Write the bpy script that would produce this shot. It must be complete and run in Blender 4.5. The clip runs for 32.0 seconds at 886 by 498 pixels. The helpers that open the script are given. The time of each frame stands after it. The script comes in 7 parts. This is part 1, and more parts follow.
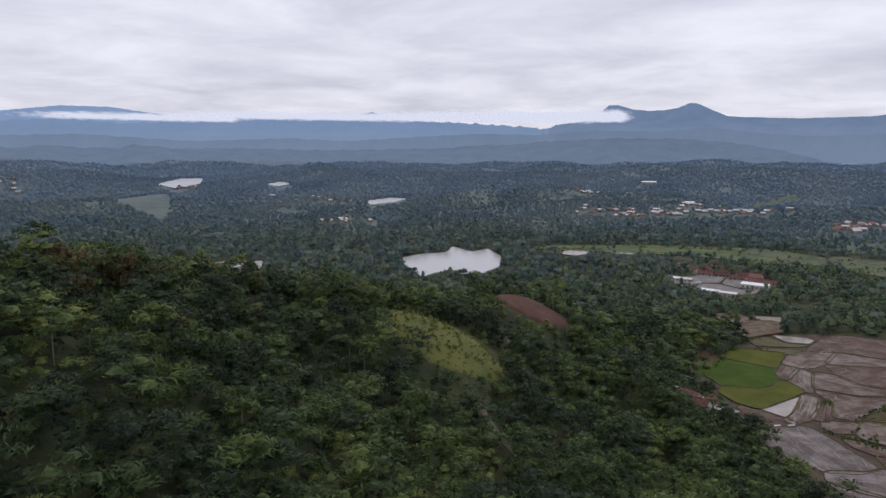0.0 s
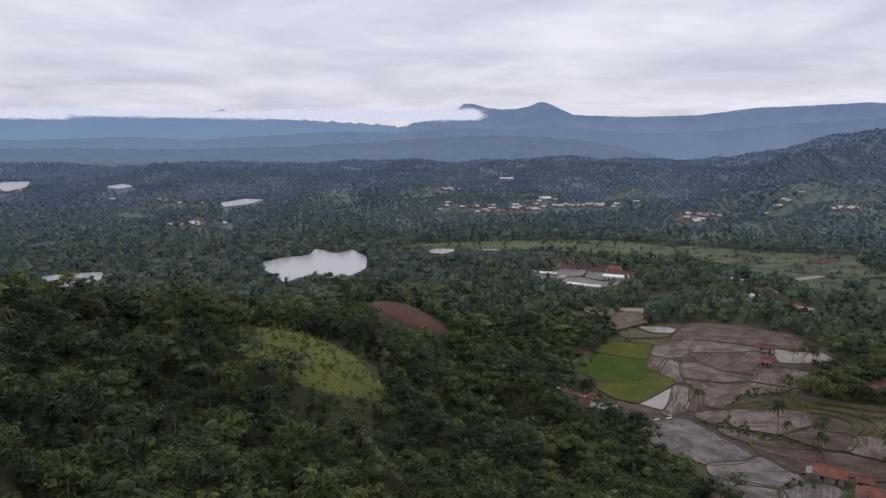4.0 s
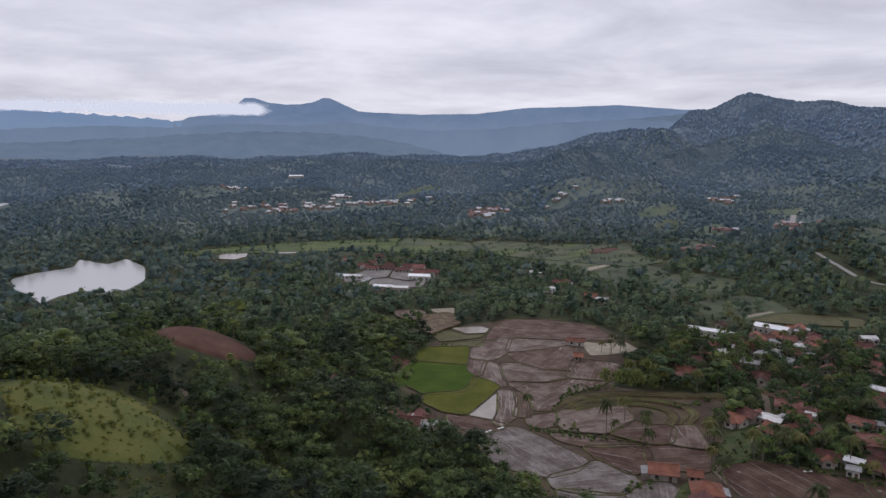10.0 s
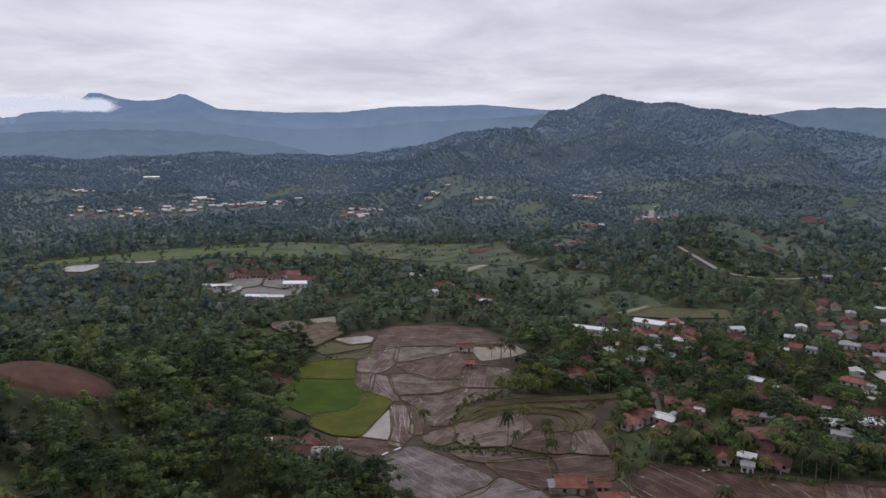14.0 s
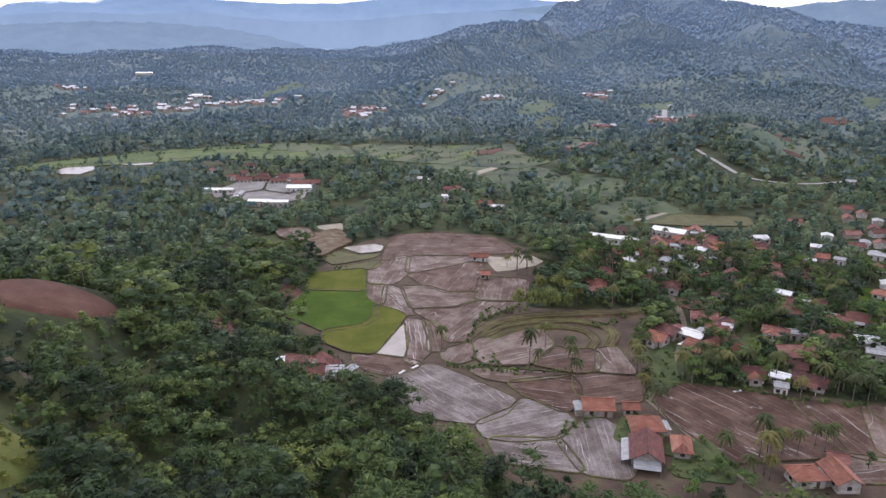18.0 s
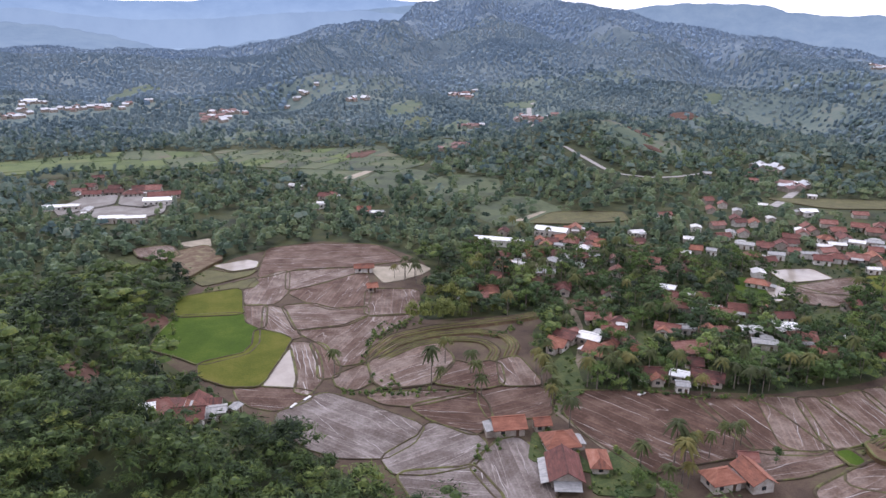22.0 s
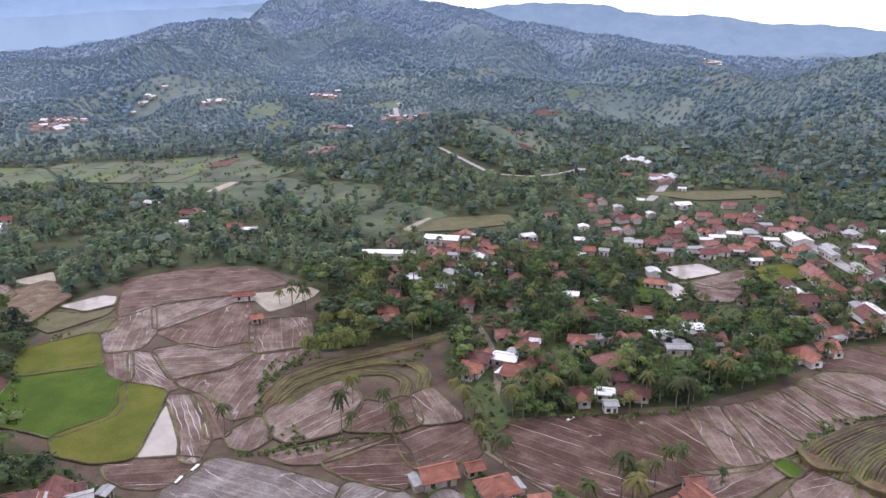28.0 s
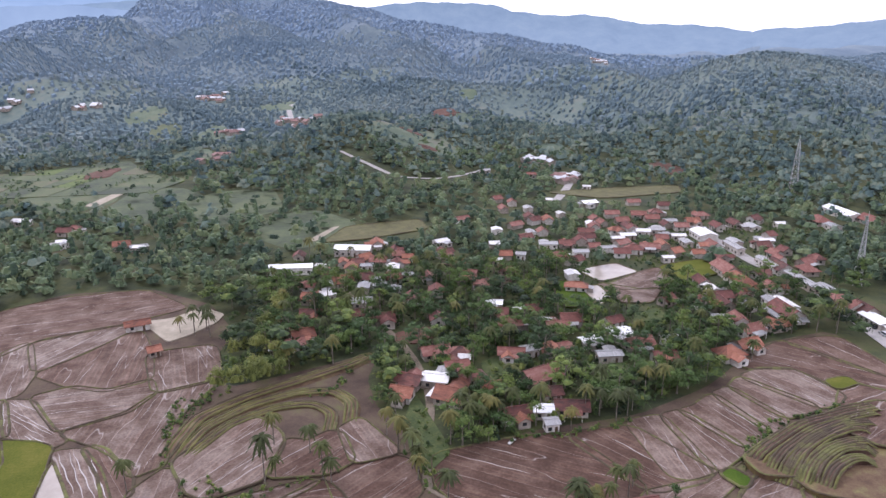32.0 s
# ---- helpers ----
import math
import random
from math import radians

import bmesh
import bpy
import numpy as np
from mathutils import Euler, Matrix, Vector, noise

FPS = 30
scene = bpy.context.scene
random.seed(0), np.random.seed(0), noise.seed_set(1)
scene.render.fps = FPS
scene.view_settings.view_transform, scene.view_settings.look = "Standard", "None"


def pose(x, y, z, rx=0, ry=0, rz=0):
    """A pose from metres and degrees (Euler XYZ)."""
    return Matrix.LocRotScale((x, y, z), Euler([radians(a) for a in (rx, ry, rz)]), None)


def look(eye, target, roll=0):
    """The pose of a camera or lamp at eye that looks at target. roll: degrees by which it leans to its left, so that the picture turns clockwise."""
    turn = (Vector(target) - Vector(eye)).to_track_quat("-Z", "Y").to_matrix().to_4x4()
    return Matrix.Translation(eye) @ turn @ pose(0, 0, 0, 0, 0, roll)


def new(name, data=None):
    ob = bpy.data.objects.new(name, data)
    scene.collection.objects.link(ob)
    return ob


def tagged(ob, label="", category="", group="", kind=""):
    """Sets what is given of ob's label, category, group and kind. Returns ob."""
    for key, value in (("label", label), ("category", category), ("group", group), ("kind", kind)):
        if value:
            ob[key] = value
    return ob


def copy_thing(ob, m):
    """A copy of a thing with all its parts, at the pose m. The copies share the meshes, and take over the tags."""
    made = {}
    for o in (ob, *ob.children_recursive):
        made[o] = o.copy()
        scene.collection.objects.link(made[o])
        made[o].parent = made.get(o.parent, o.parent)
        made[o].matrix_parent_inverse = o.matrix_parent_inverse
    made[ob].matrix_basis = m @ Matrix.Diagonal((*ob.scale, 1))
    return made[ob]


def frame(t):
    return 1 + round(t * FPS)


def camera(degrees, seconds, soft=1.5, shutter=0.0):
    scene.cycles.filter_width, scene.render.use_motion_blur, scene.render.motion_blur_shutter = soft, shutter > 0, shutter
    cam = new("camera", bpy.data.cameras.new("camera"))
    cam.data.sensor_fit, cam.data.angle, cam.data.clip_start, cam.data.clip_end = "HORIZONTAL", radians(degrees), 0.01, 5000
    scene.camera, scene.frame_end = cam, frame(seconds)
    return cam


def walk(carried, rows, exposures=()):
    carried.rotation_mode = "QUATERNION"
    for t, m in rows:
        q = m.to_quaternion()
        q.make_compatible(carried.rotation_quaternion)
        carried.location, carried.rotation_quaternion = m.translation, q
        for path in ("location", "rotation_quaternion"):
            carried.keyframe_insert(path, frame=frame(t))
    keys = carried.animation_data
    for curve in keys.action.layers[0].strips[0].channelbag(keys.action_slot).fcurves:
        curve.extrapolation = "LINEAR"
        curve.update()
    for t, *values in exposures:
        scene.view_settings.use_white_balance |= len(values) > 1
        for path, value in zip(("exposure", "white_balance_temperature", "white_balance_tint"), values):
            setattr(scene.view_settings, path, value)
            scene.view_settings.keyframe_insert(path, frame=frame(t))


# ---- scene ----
def eye(x, y, z, yaw, pitch, roll):
    """A level-horizon aircraft pose from metres and degrees."""
    return pose(x, y, z, 90 + pitch, 0, yaw) @ pose(0, 0, 0, 0, 0, roll)


cam = camera(64.93, 32.0)
PATH = [
    (0, eye(0.00, 0.00, 106.25, 0.001, -7.842, 0.231)),
    (1, eye(-0.68, 4.98, 106.27, -2.832, -7.854, 0.119)),
    (2, eye(-1.48, 9.99, 106.23, -5.718, -7.879, -0.004)),
    (3, eye(-2.38, 15.22, 106.15, -8.580, -7.924, -0.095)),
    (3.5, eye(-2.78, 17.91, 106.05, -10.039, -7.953, -0.151)),
    (5.5, eye(-3.54, 29.74, 105.07, -15.840, -8.076, -0.116)),
    (6, eye(-3.57, 32.44, 104.94, -17.254, -8.100, -0.113)),
    (7, eye(-3.55, 37.72, 104.89, -20.140, -8.144, -0.089)),
    (8, eye(-3.49, 42.89, 104.98, -23.052, -8.185, -0.052)),
    (9, eye(-3.39, 47.95, 105.39, -25.980, -8.232, -0.003)),
    (10, eye(-3.10, 52.94, 105.79, -28.906, -8.292, -0.022)),
    (11, eye(-2.36, 57.99, 106.17, -31.810, -8.322, -0.055)),
    (12, eye(-1.42, 62.94, 106.48, -34.695, -8.366, -0.106)),
    (13, eye(-0.43, 67.70, 106.64, -37.575, -8.383, -0.109)),
    (13.5, eye(0.06, 70.11, 106.68, -39.036, -8.402, -0.091)),
    (14, eye(0.59, 72.62, 106.64, -39.752, -8.415, -0.073)),
    (14.5, eye(1.30, 75.09, 106.50, -39.717, -8.958, -0.034)),
    (15, eye(2.12, 77.50, 106.32, -39.646, -10.864, 0.001)),
    (15.5, eye(3.03, 79.85, 106.19, -39.596, -12.928, 0.038)),
    (17.5, eye(6.48, 88.54, 107.01, -39.347, -16.682, 0.004)),
    (18, eye(7.35, 90.76, 107.03, -39.700, -16.705, 0.063)),
    (18.5, eye(8.19, 92.96, 106.99, -40.452, -16.710, 0.123)),
    (19, eye(9.03, 95.16, 106.90, -41.973, -16.715, 0.173)),
    (20, eye(10.81, 99.61, 106.59, -44.982, -16.680, 0.218)),
    (21, eye(12.65, 104.03, 106.46, -47.926, -16.661, 0.204)),
    (22, eye(14.66, 108.37, 106.46, -50.800, -16.685, 0.163)),
    (23, eye(16.68, 112.87, 106.53, -53.610, -16.703, 0.048)),
    (24, eye(18.88, 117.12, 106.59, -56.110, -16.730, -0.003)),
    (24.5, eye(20.00, 119.20, 106.61, -56.625, -16.729, -0.016)),
    (25, eye(21.17, 121.33, 106.60, -56.804, -16.741, -0.028)),
    (25.5, eye(22.37, 123.41, 106.55, -57.919, -16.721, -0.042)),
    (27.5, eye(27.71, 130.98, 106.63, -61.573, -16.758, -0.099)),
    (28, eye(29.15, 132.84, 106.67, -62.252, -16.776, -0.099)),
    (29, eye(32.03, 136.56, 106.71, -63.958, -16.805, -0.092)),
    (30, eye(34.93, 140.22, 106.70, -65.686, -16.799, -0.065)),
    (31, eye(37.90, 143.78, 106.75, -68.220, -16.832, -0.056)),
    (32, eye(40.95, 147.27, 106.85, -71.065, -16.858, -0.096)),
]
walk(cam, PATH, [(0, -0.15, 6040, 16), (6, -0.22, 6030, 16), (14.0, -0.2, 6040, 16), (15.5, 0.05, 6000, 16), (17.5, 0.76, 5880, 18), (19, 0.8, 5880, 19), (22, 0.93, 5880, 20), (25, 1.03, 5870, 21), (32, 1.06, 5870, 22)])

# ---- world and sun: a bright overcast morning ----
SUN_ELEV, SUN_AZ = 48, 20
world = bpy.data.worlds.new("overcast_sky")
scene.world = world
world.use_nodes = True
wn, wl = world.node_tree.nodes, world.node_tree.links
wn.clear()


def wnode(kind, **inputs):
    n = wn.new(kind)
    for k, v in inputs.items():
        n.inputs[k].default_value = v
    return n


sky = wnode("ShaderNodeTexSky")
sky.sky_type, sky.sun_disc = "NISHITA", False
sky.sun_elevation, sky.sun_rotation = radians(SUN_ELEV), radians(SUN_AZ)
sky_dim = wnode("ShaderNodeVectorMath")
sky_dim.operation = "SCALE"
sky_dim.inputs["Scale"].default_value = 0.10
wl.new(sky.outputs["Color"], sky_dim.inputs[0])
way = wnode("ShaderNodeTexCoord")
xyz = wnode("ShaderNodeSeparateXYZ")
wl.new(way.outputs["Generated"], xyz.inputs[0])
lift = wnode("ShaderNodeMath")
lift.operation = "ADD"
lift.inputs[1].default_value = 0.10
up = wnode("ShaderNodeMath")
up.operation = "MAXIMUM"
up.inputs[1].default_value = 0.0
wl.new(xyz.outputs["Z"], up.inputs[0])
wl.new(up.outputs[0], lift.inputs[0])
flat = wnode("ShaderNodeVectorMath")
flat.operation = "DIVIDE"
den = wnode("ShaderNodeCombineXYZ")
den.inputs[2].default_value = 1.0
wl.new(lift.outputs[0], den.inputs[0])
wl.new(lift.outputs[0], den.inputs[1])
wl.new(way.outputs["Generated"], flat.inputs[0])
wl.new(den.outputs[0], flat.inputs[1])
deck = wnode("ShaderNodeTexNoise", Scale=0.9, Detail=8.0, Roughness=0.58, Distortion=0.3)
wl.new(flat.outputs[0], deck.inputs["Vector"])
deck_ramp = wnode("ShaderNodeValToRGB")
deck_ramp.color_ramp.elements[0].position, deck_ramp.color_ramp.elements[0].color = 0.33, (0.66, 0.65, 0.69, 1)
deck_ramp.color_ramp.elements[1].position, deck_ramp.color_ramp.elements[1].color = 0.66, (0.98, 0.96, 0.97, 1)
wl.new(deck.outputs["Fac"], deck_ramp.inputs["Fac"])
cover = wnode("ShaderNodeMix")
cover.data_type = "RGBA"
cover.inputs["Factor"].default_value = 0.93
wl.new(sky_dim.outputs[0], cover.inputs["A"])
wl.new(deck_ramp.outputs["Color"], cover.inputs["B"])
glow = wnode("ShaderNodeBackground", Strength=1.0)
wl.new(cover.outputs["Result"], glow.inputs["Color"])
wout = wnode("ShaderNodeOutputWorld")
wl.new(glow.outputs[0], wout.inputs["Surface"])

sun = new("sun", bpy.data.lights.new("sun", "SUN"))
sun.data.energy, sun.data.angle, sun.data.color = 0.7, radians(20), (1.0, 0.96, 0.9)
az = radians(SUN_AZ)
sun.matrix_world = look((math.sin(az) * 60, math.cos(az) * 60, 67), (0, 0, 0))

# ---- materials ----


def material(name):
    m = bpy.data.materials.new(name)
    m.use_nodes = True
    return m, m.node_tree.nodes, m.node_tree.links, m.node_tree.nodes["Principled BSDF"]


def ramp(nodes, stops):
    r = nodes.new("ShaderNodeValToRGB")
    e = r.color_ramp.elements
    while len(e) < len(stops):
        e.new(0.5)
    for k, (p, c) in enumerate(stops):
        e[k].position, e[k].color = p, (*c, 1)
    return r


def rough_surface(name, stops, scale, fine, rough=0.9, rough_to=None, bump=0.3, spread=0.12, metallic=0.0, vary=0.0, stretch=None, gloss=0.35):
    """A surface whose colour runs through stops by coarse and fine noise, with a little relief."""
    m, n, l, b = material(name)
    co = n.new("ShaderNodeTexCoord")
    src = co.outputs["Object"]
    if stretch:
        mp = n.new("ShaderNodeMapping")
        mp.inputs["Scale"].default_value = stretch
        l.new(src, mp.inputs["Vector"])
        src = mp.outputs["Vector"]
    a = n.new("ShaderNodeTexNoise")
    a.inputs["Scale"].default_value, a.inputs["Detail"].default_value, a.inputs["Roughness"].default_value = scale, 6, 0.62
    f = n.new("ShaderNodeTexNoise")
    f.inputs["Scale"].default_value, f.inputs["Detail"].default_value = fine, 4
    l.new(src, a.inputs["Vector"])
    l.new(src, f.inputs["Vector"])
    mix = n.new("ShaderNodeMath")
    mix.operation = "MULTIPLY_ADD"
    mix.inputs[1].default_value, mix.inputs[2].default_value = spread * 2, -spread
    l.new(f.outputs["Fac"], mix.inputs[0])
    add = n.new("ShaderNodeMath")
    l.new(a.outputs["Fac"], add.inputs[0])
    l.new(mix.outputs[0], add.inputs[1])
    value = add.outputs[0]
    if vary:
        info = n.new("ShaderNodeObjectInfo")
        v = n.new("ShaderNodeMath")
        v.operation = "MULTIPLY_ADD"
        v.inputs[1].default_value, v.inputs[2].default_value = vary * 2, -vary
        l.new(info.outputs["Random"], v.inputs[0])
        s = n.new("ShaderNodeMath")
        l.new(value, s.inputs[0])
        l.new(v.outputs[0], s.inputs[1])
        value = s.outputs[0]
    r = ramp(n, stops)
    l.new(value, r.inputs["Fac"])
    l.new(r.outputs["Color"], b.inputs["Base Color"])
    b.inputs["Roughness"].default_value, b.inputs["Metallic"].default_value = rough, metallic
    b.inputs["Specular IOR Level"].default_value = gloss
    if rough_to is not None:
        rr = n.new("ShaderNodeMapRange")
        rr.inputs["From Min"].default_value, rr.inputs["From Max"].default_value = 0.38, 0.62
        rr.inputs["To Min"].default_value, rr.inputs["To Max"].default_value = rough, rough_to
        l.new(value, rr.inputs["Value"])
        l.new(rr.outputs["Result"], b.inputs["Roughness"])
    if bump:
        bp = n.new("ShaderNodeBump")
        bp.inputs["Strength"].default_value, bp.inputs["Distance"].default_value = bump, 0.15
        l.new(f.outputs["Fac"], bp.inputs["Height"])
        l.new(bp.outputs["Normal"], b.inputs["Normal"])
    return m


def paddy(name, stops, cut, rough, rough_to):
    """Paddy mud: mottled, combed by the plough. Broken pale streaks along the field paint the sky's sheen on water."""
    m = rough_surface(name, stops, 0.10, 1.6, rough=rough, rough_to=rough_to, bump=0.7, spread=0.13, vary=0.05, gloss=0.3)
    n, l = m.node_tree.nodes, m.node_tree.links
    b = n["Principled BSDF"]
    base = b.inputs["Base Color"].links[0].from_socket
    co = n.new("ShaderNodeTexCoord")

    def combed(along, across, detail, bend):
        mp, s = n.new("ShaderNodeMapping"), n.new("ShaderNodeTexNoise")
        mp.inputs["Scale"].default_value = (along, across, 1)
        s.inputs["Scale"].default_value, s.inputs["Detail"].default_value, s.inputs["Distortion"].default_value = 1.0, detail, bend
        l.new(co.outputs["Object"], mp.inputs["Vector"])
        l.new(mp.outputs["Vector"], s.inputs["Vector"])
        return s.outputs["Fac"]
    # plough lines a metre or so apart
    comb = ramp(n, [(0.36, (0.82, 0.80, 0.79)), (0.52, (0.98, 0.98, 0.98)), (0.66, (1.3, 1.31, 1.33))])
    l.new(combed(0.035, 0.95, 2.0, 0.15), comb.inputs["Fac"])
    lined = n.new("ShaderNodeMix")
    lined.data_type, lined.blend_type = "RGBA", "MULTIPLY"
    lined.inputs["Factor"].default_value = 1.0
    l.new(base, lined.inputs["A"])
    l.new(comb.outputs["Color"], lined.inputs["B"])
    off = n.new("ShaderNodeMath")
    off.operation = "SUBTRACT"
    off.inputs[1].default_value = 0.5
    l.new(combed(0.016, 0.16, 1.0, 0.1), off.inputs[0])
    size = n.new("ShaderNodeMath")
    size.operation = "ABSOLUTE"
    l.new(off.outputs[0], size.inputs[0])
    line = ramp(n, [(cut * 0.4, (0.6, 0.6, 0.6)), (cut, (0, 0, 0))])
    l.new(size.outputs[0], line.inputs["Fac"])
    mix = n.new("ShaderNodeMix")
    mix.data_type = "RGBA"
    l.new(line.outputs["Color"], mix.inputs["Factor"])
    l.new(lined.outputs["Result"], mix.inputs["A"])
    mix.inputs["B"].default_value = (0.37, 0.33, 0.31, 1)
    l.new(mix.outputs["Result"], b.inputs["Base Color"])
    return m


def foliage(name, stops, patch=0.03, own=False, soft=False):
    """Leaves: one tint a tree, broken by a leaf-scale noise. own: the tint comes from the object, not from the mesh."""
    m, n, l, b = material(name)
    if own:
        t = n.new("ShaderNodeObjectInfo").outputs["Random"]
    else:
        at = n.new("ShaderNodeAttribute")
        at.attribute_name = "tint"
        t = at.outputs["Fac"]
    co = n.new("ShaderNodeTexCoord")
    f = n.new("ShaderNodeTexNoise")
    f.inputs["Scale"].default_value, f.inputs["Detail"].default_value = 0.9, 3
    l.new(co.outputs["Object"], f.inputs["Vector"])
    c = n.new("ShaderNodeTexNoise")
    c.inputs["Scale"].default_value, c.inputs["Detail"].default_value = patch, 3
    l.new(co.outputs["Object"], c.inputs["Vector"])
    s = n.new("ShaderNodeMath")
    s.operation = "MULTIPLY_ADD"
    s.inputs[1].default_value, s.inputs[2].default_value = 0.6, -0.3
    l.new(f.outputs["Fac"], s.inputs[0])
    s2 = n.new("ShaderNodeMath")
    s2.operation = "MULTIPLY_ADD"
    s2.inputs[1].default_value = 0.5
    l.new(c.outputs["Fac"], s2.inputs[0])
    l.new(s.outputs[0], s2.inputs[2])
    s3 = n.new("ShaderNodeMath")
    s3.operation = "MULTIPLY_ADD"
    s3.inputs[1].default_value = 0.55
    l.new(t, s3.inputs[0])
    l.new(s2.outputs[0], s3.inputs[2])
    r = ramp(n, stops)
    l.new(s3.outputs[0], r.inputs["Fac"])
    l.new(r.outputs["Color"], b.inputs["Base Color"])
    b.inputs["Roughness"].default_value = 0.75
    b.inputs["Specular IOR Level"].default_value = 0.0 if soft else 0.25
    if soft:
        # normals are bent upwards to even out shading between canopy faces
        up_mix = n.new("ShaderNodeVectorMath")
        up_mix.operation = "MULTIPLY_ADD"
        up_mix.inputs[1].default_value, up_mix.inputs[2].default_value = (0.4, 0.4, 0.4), (0, 0, 1)
        l.new(co.outputs["Normal"], up_mix.inputs[0])
        unit = n.new("ShaderNodeVectorMath")
        unit.operation = "NORMALIZE"
        l.new(up_mix.outputs[0], unit.inputs[0])
        l.new(unit.outputs[0], b.inputs["Normal"])
    return m


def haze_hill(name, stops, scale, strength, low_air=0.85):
    """Distant hills seen through kilometres of air: a plain backdrop, the haze put into its own glow."""
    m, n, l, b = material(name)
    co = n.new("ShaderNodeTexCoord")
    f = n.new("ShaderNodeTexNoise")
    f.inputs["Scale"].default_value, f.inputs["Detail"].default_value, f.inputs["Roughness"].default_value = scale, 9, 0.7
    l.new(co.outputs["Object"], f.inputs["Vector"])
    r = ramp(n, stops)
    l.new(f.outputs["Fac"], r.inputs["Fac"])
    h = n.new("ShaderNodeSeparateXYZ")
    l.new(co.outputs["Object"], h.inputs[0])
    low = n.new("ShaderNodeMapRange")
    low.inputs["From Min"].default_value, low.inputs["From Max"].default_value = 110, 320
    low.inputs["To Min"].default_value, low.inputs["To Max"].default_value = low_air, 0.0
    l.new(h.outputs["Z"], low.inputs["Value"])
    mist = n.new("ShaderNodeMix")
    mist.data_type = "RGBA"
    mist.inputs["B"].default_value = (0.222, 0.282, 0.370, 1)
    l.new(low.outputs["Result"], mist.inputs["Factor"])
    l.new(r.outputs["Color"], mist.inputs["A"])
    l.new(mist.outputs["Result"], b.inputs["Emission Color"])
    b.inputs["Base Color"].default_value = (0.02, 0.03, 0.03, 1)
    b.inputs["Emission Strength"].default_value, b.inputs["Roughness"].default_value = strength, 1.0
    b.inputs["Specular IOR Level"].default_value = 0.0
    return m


def glassy(name, colour, rough, scale=0.6, bump=0.02):
    m, n, l, b = material(name)
    b.inputs["Base Color"].default_value, b.inputs["Roughness"].default_value = (*colour, 1), rough
    co, f, bp = n.new("ShaderNodeTexCoord"), n.new("ShaderNodeTexNoise"), n.new("ShaderNodeBump")
    f.inputs["Scale"].default_value = scale
    l.new(co.outputs["Object"], f.inputs["Vector"])
    bp.inputs["Strength"].default_value, bp.inputs["Distance"].default_value = bump, 0.1
    l.new(f.outputs["Fac"], bp.inputs["Height"])
    l.new(bp.outputs["Normal"], b.inputs["Normal"])
    return m


M_GROUND = rough_surface("undergrowth", [(0.30, (0.012, 0.018, 0.007)), (0.46, (0.029, 0.038, 0.012)), (0.58, (0.051, 0.058, 0.016)), (0.72, (0.065, 0.051, 0.029))], 0.05, 0.7, bump=0.5)
# distance haze is painted into the three scrub colours, bluer ring by ring
M_SLOPE_GROUND = rough_surface("hazed_slope_scrub", [(0.30, (0.066, 0.096, 0.096)), (0.45, (0.092, 0.126, 0.116)), (0.6, (0.118, 0.149, 0.126)), (0.75, (0.142, 0.146, 0.128))], 0.012, 0.16, bump=0.8, spread=0.25)
M_UPPER_GROUND = rough_surface("hazed_upper_scrub", [(0.30, (0.076, 0.108, 0.132)), (0.45, (0.096, 0.132, 0.150)), (0.6, (0.116, 0.151, 0.160)), (0.75, (0.138, 0.154, 0.162))], 0.010, 0.12, bump=0.8, spread=0.25)
M_HILL_GROUND = rough_surface("hazed_hill_scrub", [(0.30, (0.096, 0.137, 0.182)), (0.45, (0.114, 0.158, 0.202)), (0.6, (0.132, 0.175, 0.210)), (0.75, (0.152, 0.182, 0.212))], 0.008, 0.08, bump=0.8, spread=0.25)
M_LEAF = foliage("leaves", [(0.12, (0.008, 0.016, 0.009)), (0.4, (0.027, 0.047, 0.015)), (0.66, (0.070, 0.104, 0.025)), (0.95, (0.158, 0.178, 0.041))])
M_LEAF_OWN = foliage("tree_leaves", [(0.12, (0.008, 0.018, 0.008)), (0.4, (0.030, 0.058, 0.016)), (0.66, (0.072, 0.114, 0.026)), (0.95, (0.158, 0.188, 0.044))], own=True)
M_BAMBOO = foliage("bamboo_leaves", [(0.2, (0.072, 0.092, 0.024)), (0.6, (0.137, 0.155, 0.038)), (0.95, (0.208, 0.196, 0.060))])
M_RUST = foliage("dry_bamboo_leaves", [(0.2, (0.050, 0.037, 0.014)), (0.6, (0.098, 0.070, 0.026)), (0.95, (0.140, 0.105, 0.045))])
# the next five leaf colours carry painted haze, bluer with distance
M_MID = foliage("hazed_valley_leaves", [(0.12, (0.046, 0.072, 0.074)), (0.42, (0.092, 0.134, 0.125)), (0.68, (0.144, 0.188, 0.149)), (0.95, (0.212, 0.232, 0.170))], 0.012, soft=True)
M_VALE = foliage("faint_haze_vale_leaves", [(0.12, (0.020, 0.036, 0.026)), (0.42, (0.053, 0.085, 0.049)), (0.68, (0.097, 0.135, 0.066)), (0.95, (0.152, 0.174, 0.080))], 0.02)
M_SLOPE = foliage("hazed_slope_leaves", [(0.12, (0.066, 0.099, 0.114)), (0.42, (0.106, 0.150, 0.170)), (0.68, (0.145, 0.191, 0.200)), (0.95, (0.196, 0.226, 0.212))], 0.008, soft=True)
M_UPPER = foliage("hazed_upper_leaves", [(0.12, (0.102, 0.147, 0.192)), (0.42, (0.132, 0.186, 0.234)), (0.68, (0.160, 0.214, 0.254)), (0.95, (0.196, 0.236, 0.256))], 0.006, soft=True)
M_FAR = foliage("hazed_hill_leaves", [(0.12, (0.134, 0.191, 0.272)), (0.42, (0.160, 0.224, 0.304)), (0.68, (0.184, 0.248, 0.322)), (0.95, (0.216, 0.272, 0.326))], 0.005, soft=True)
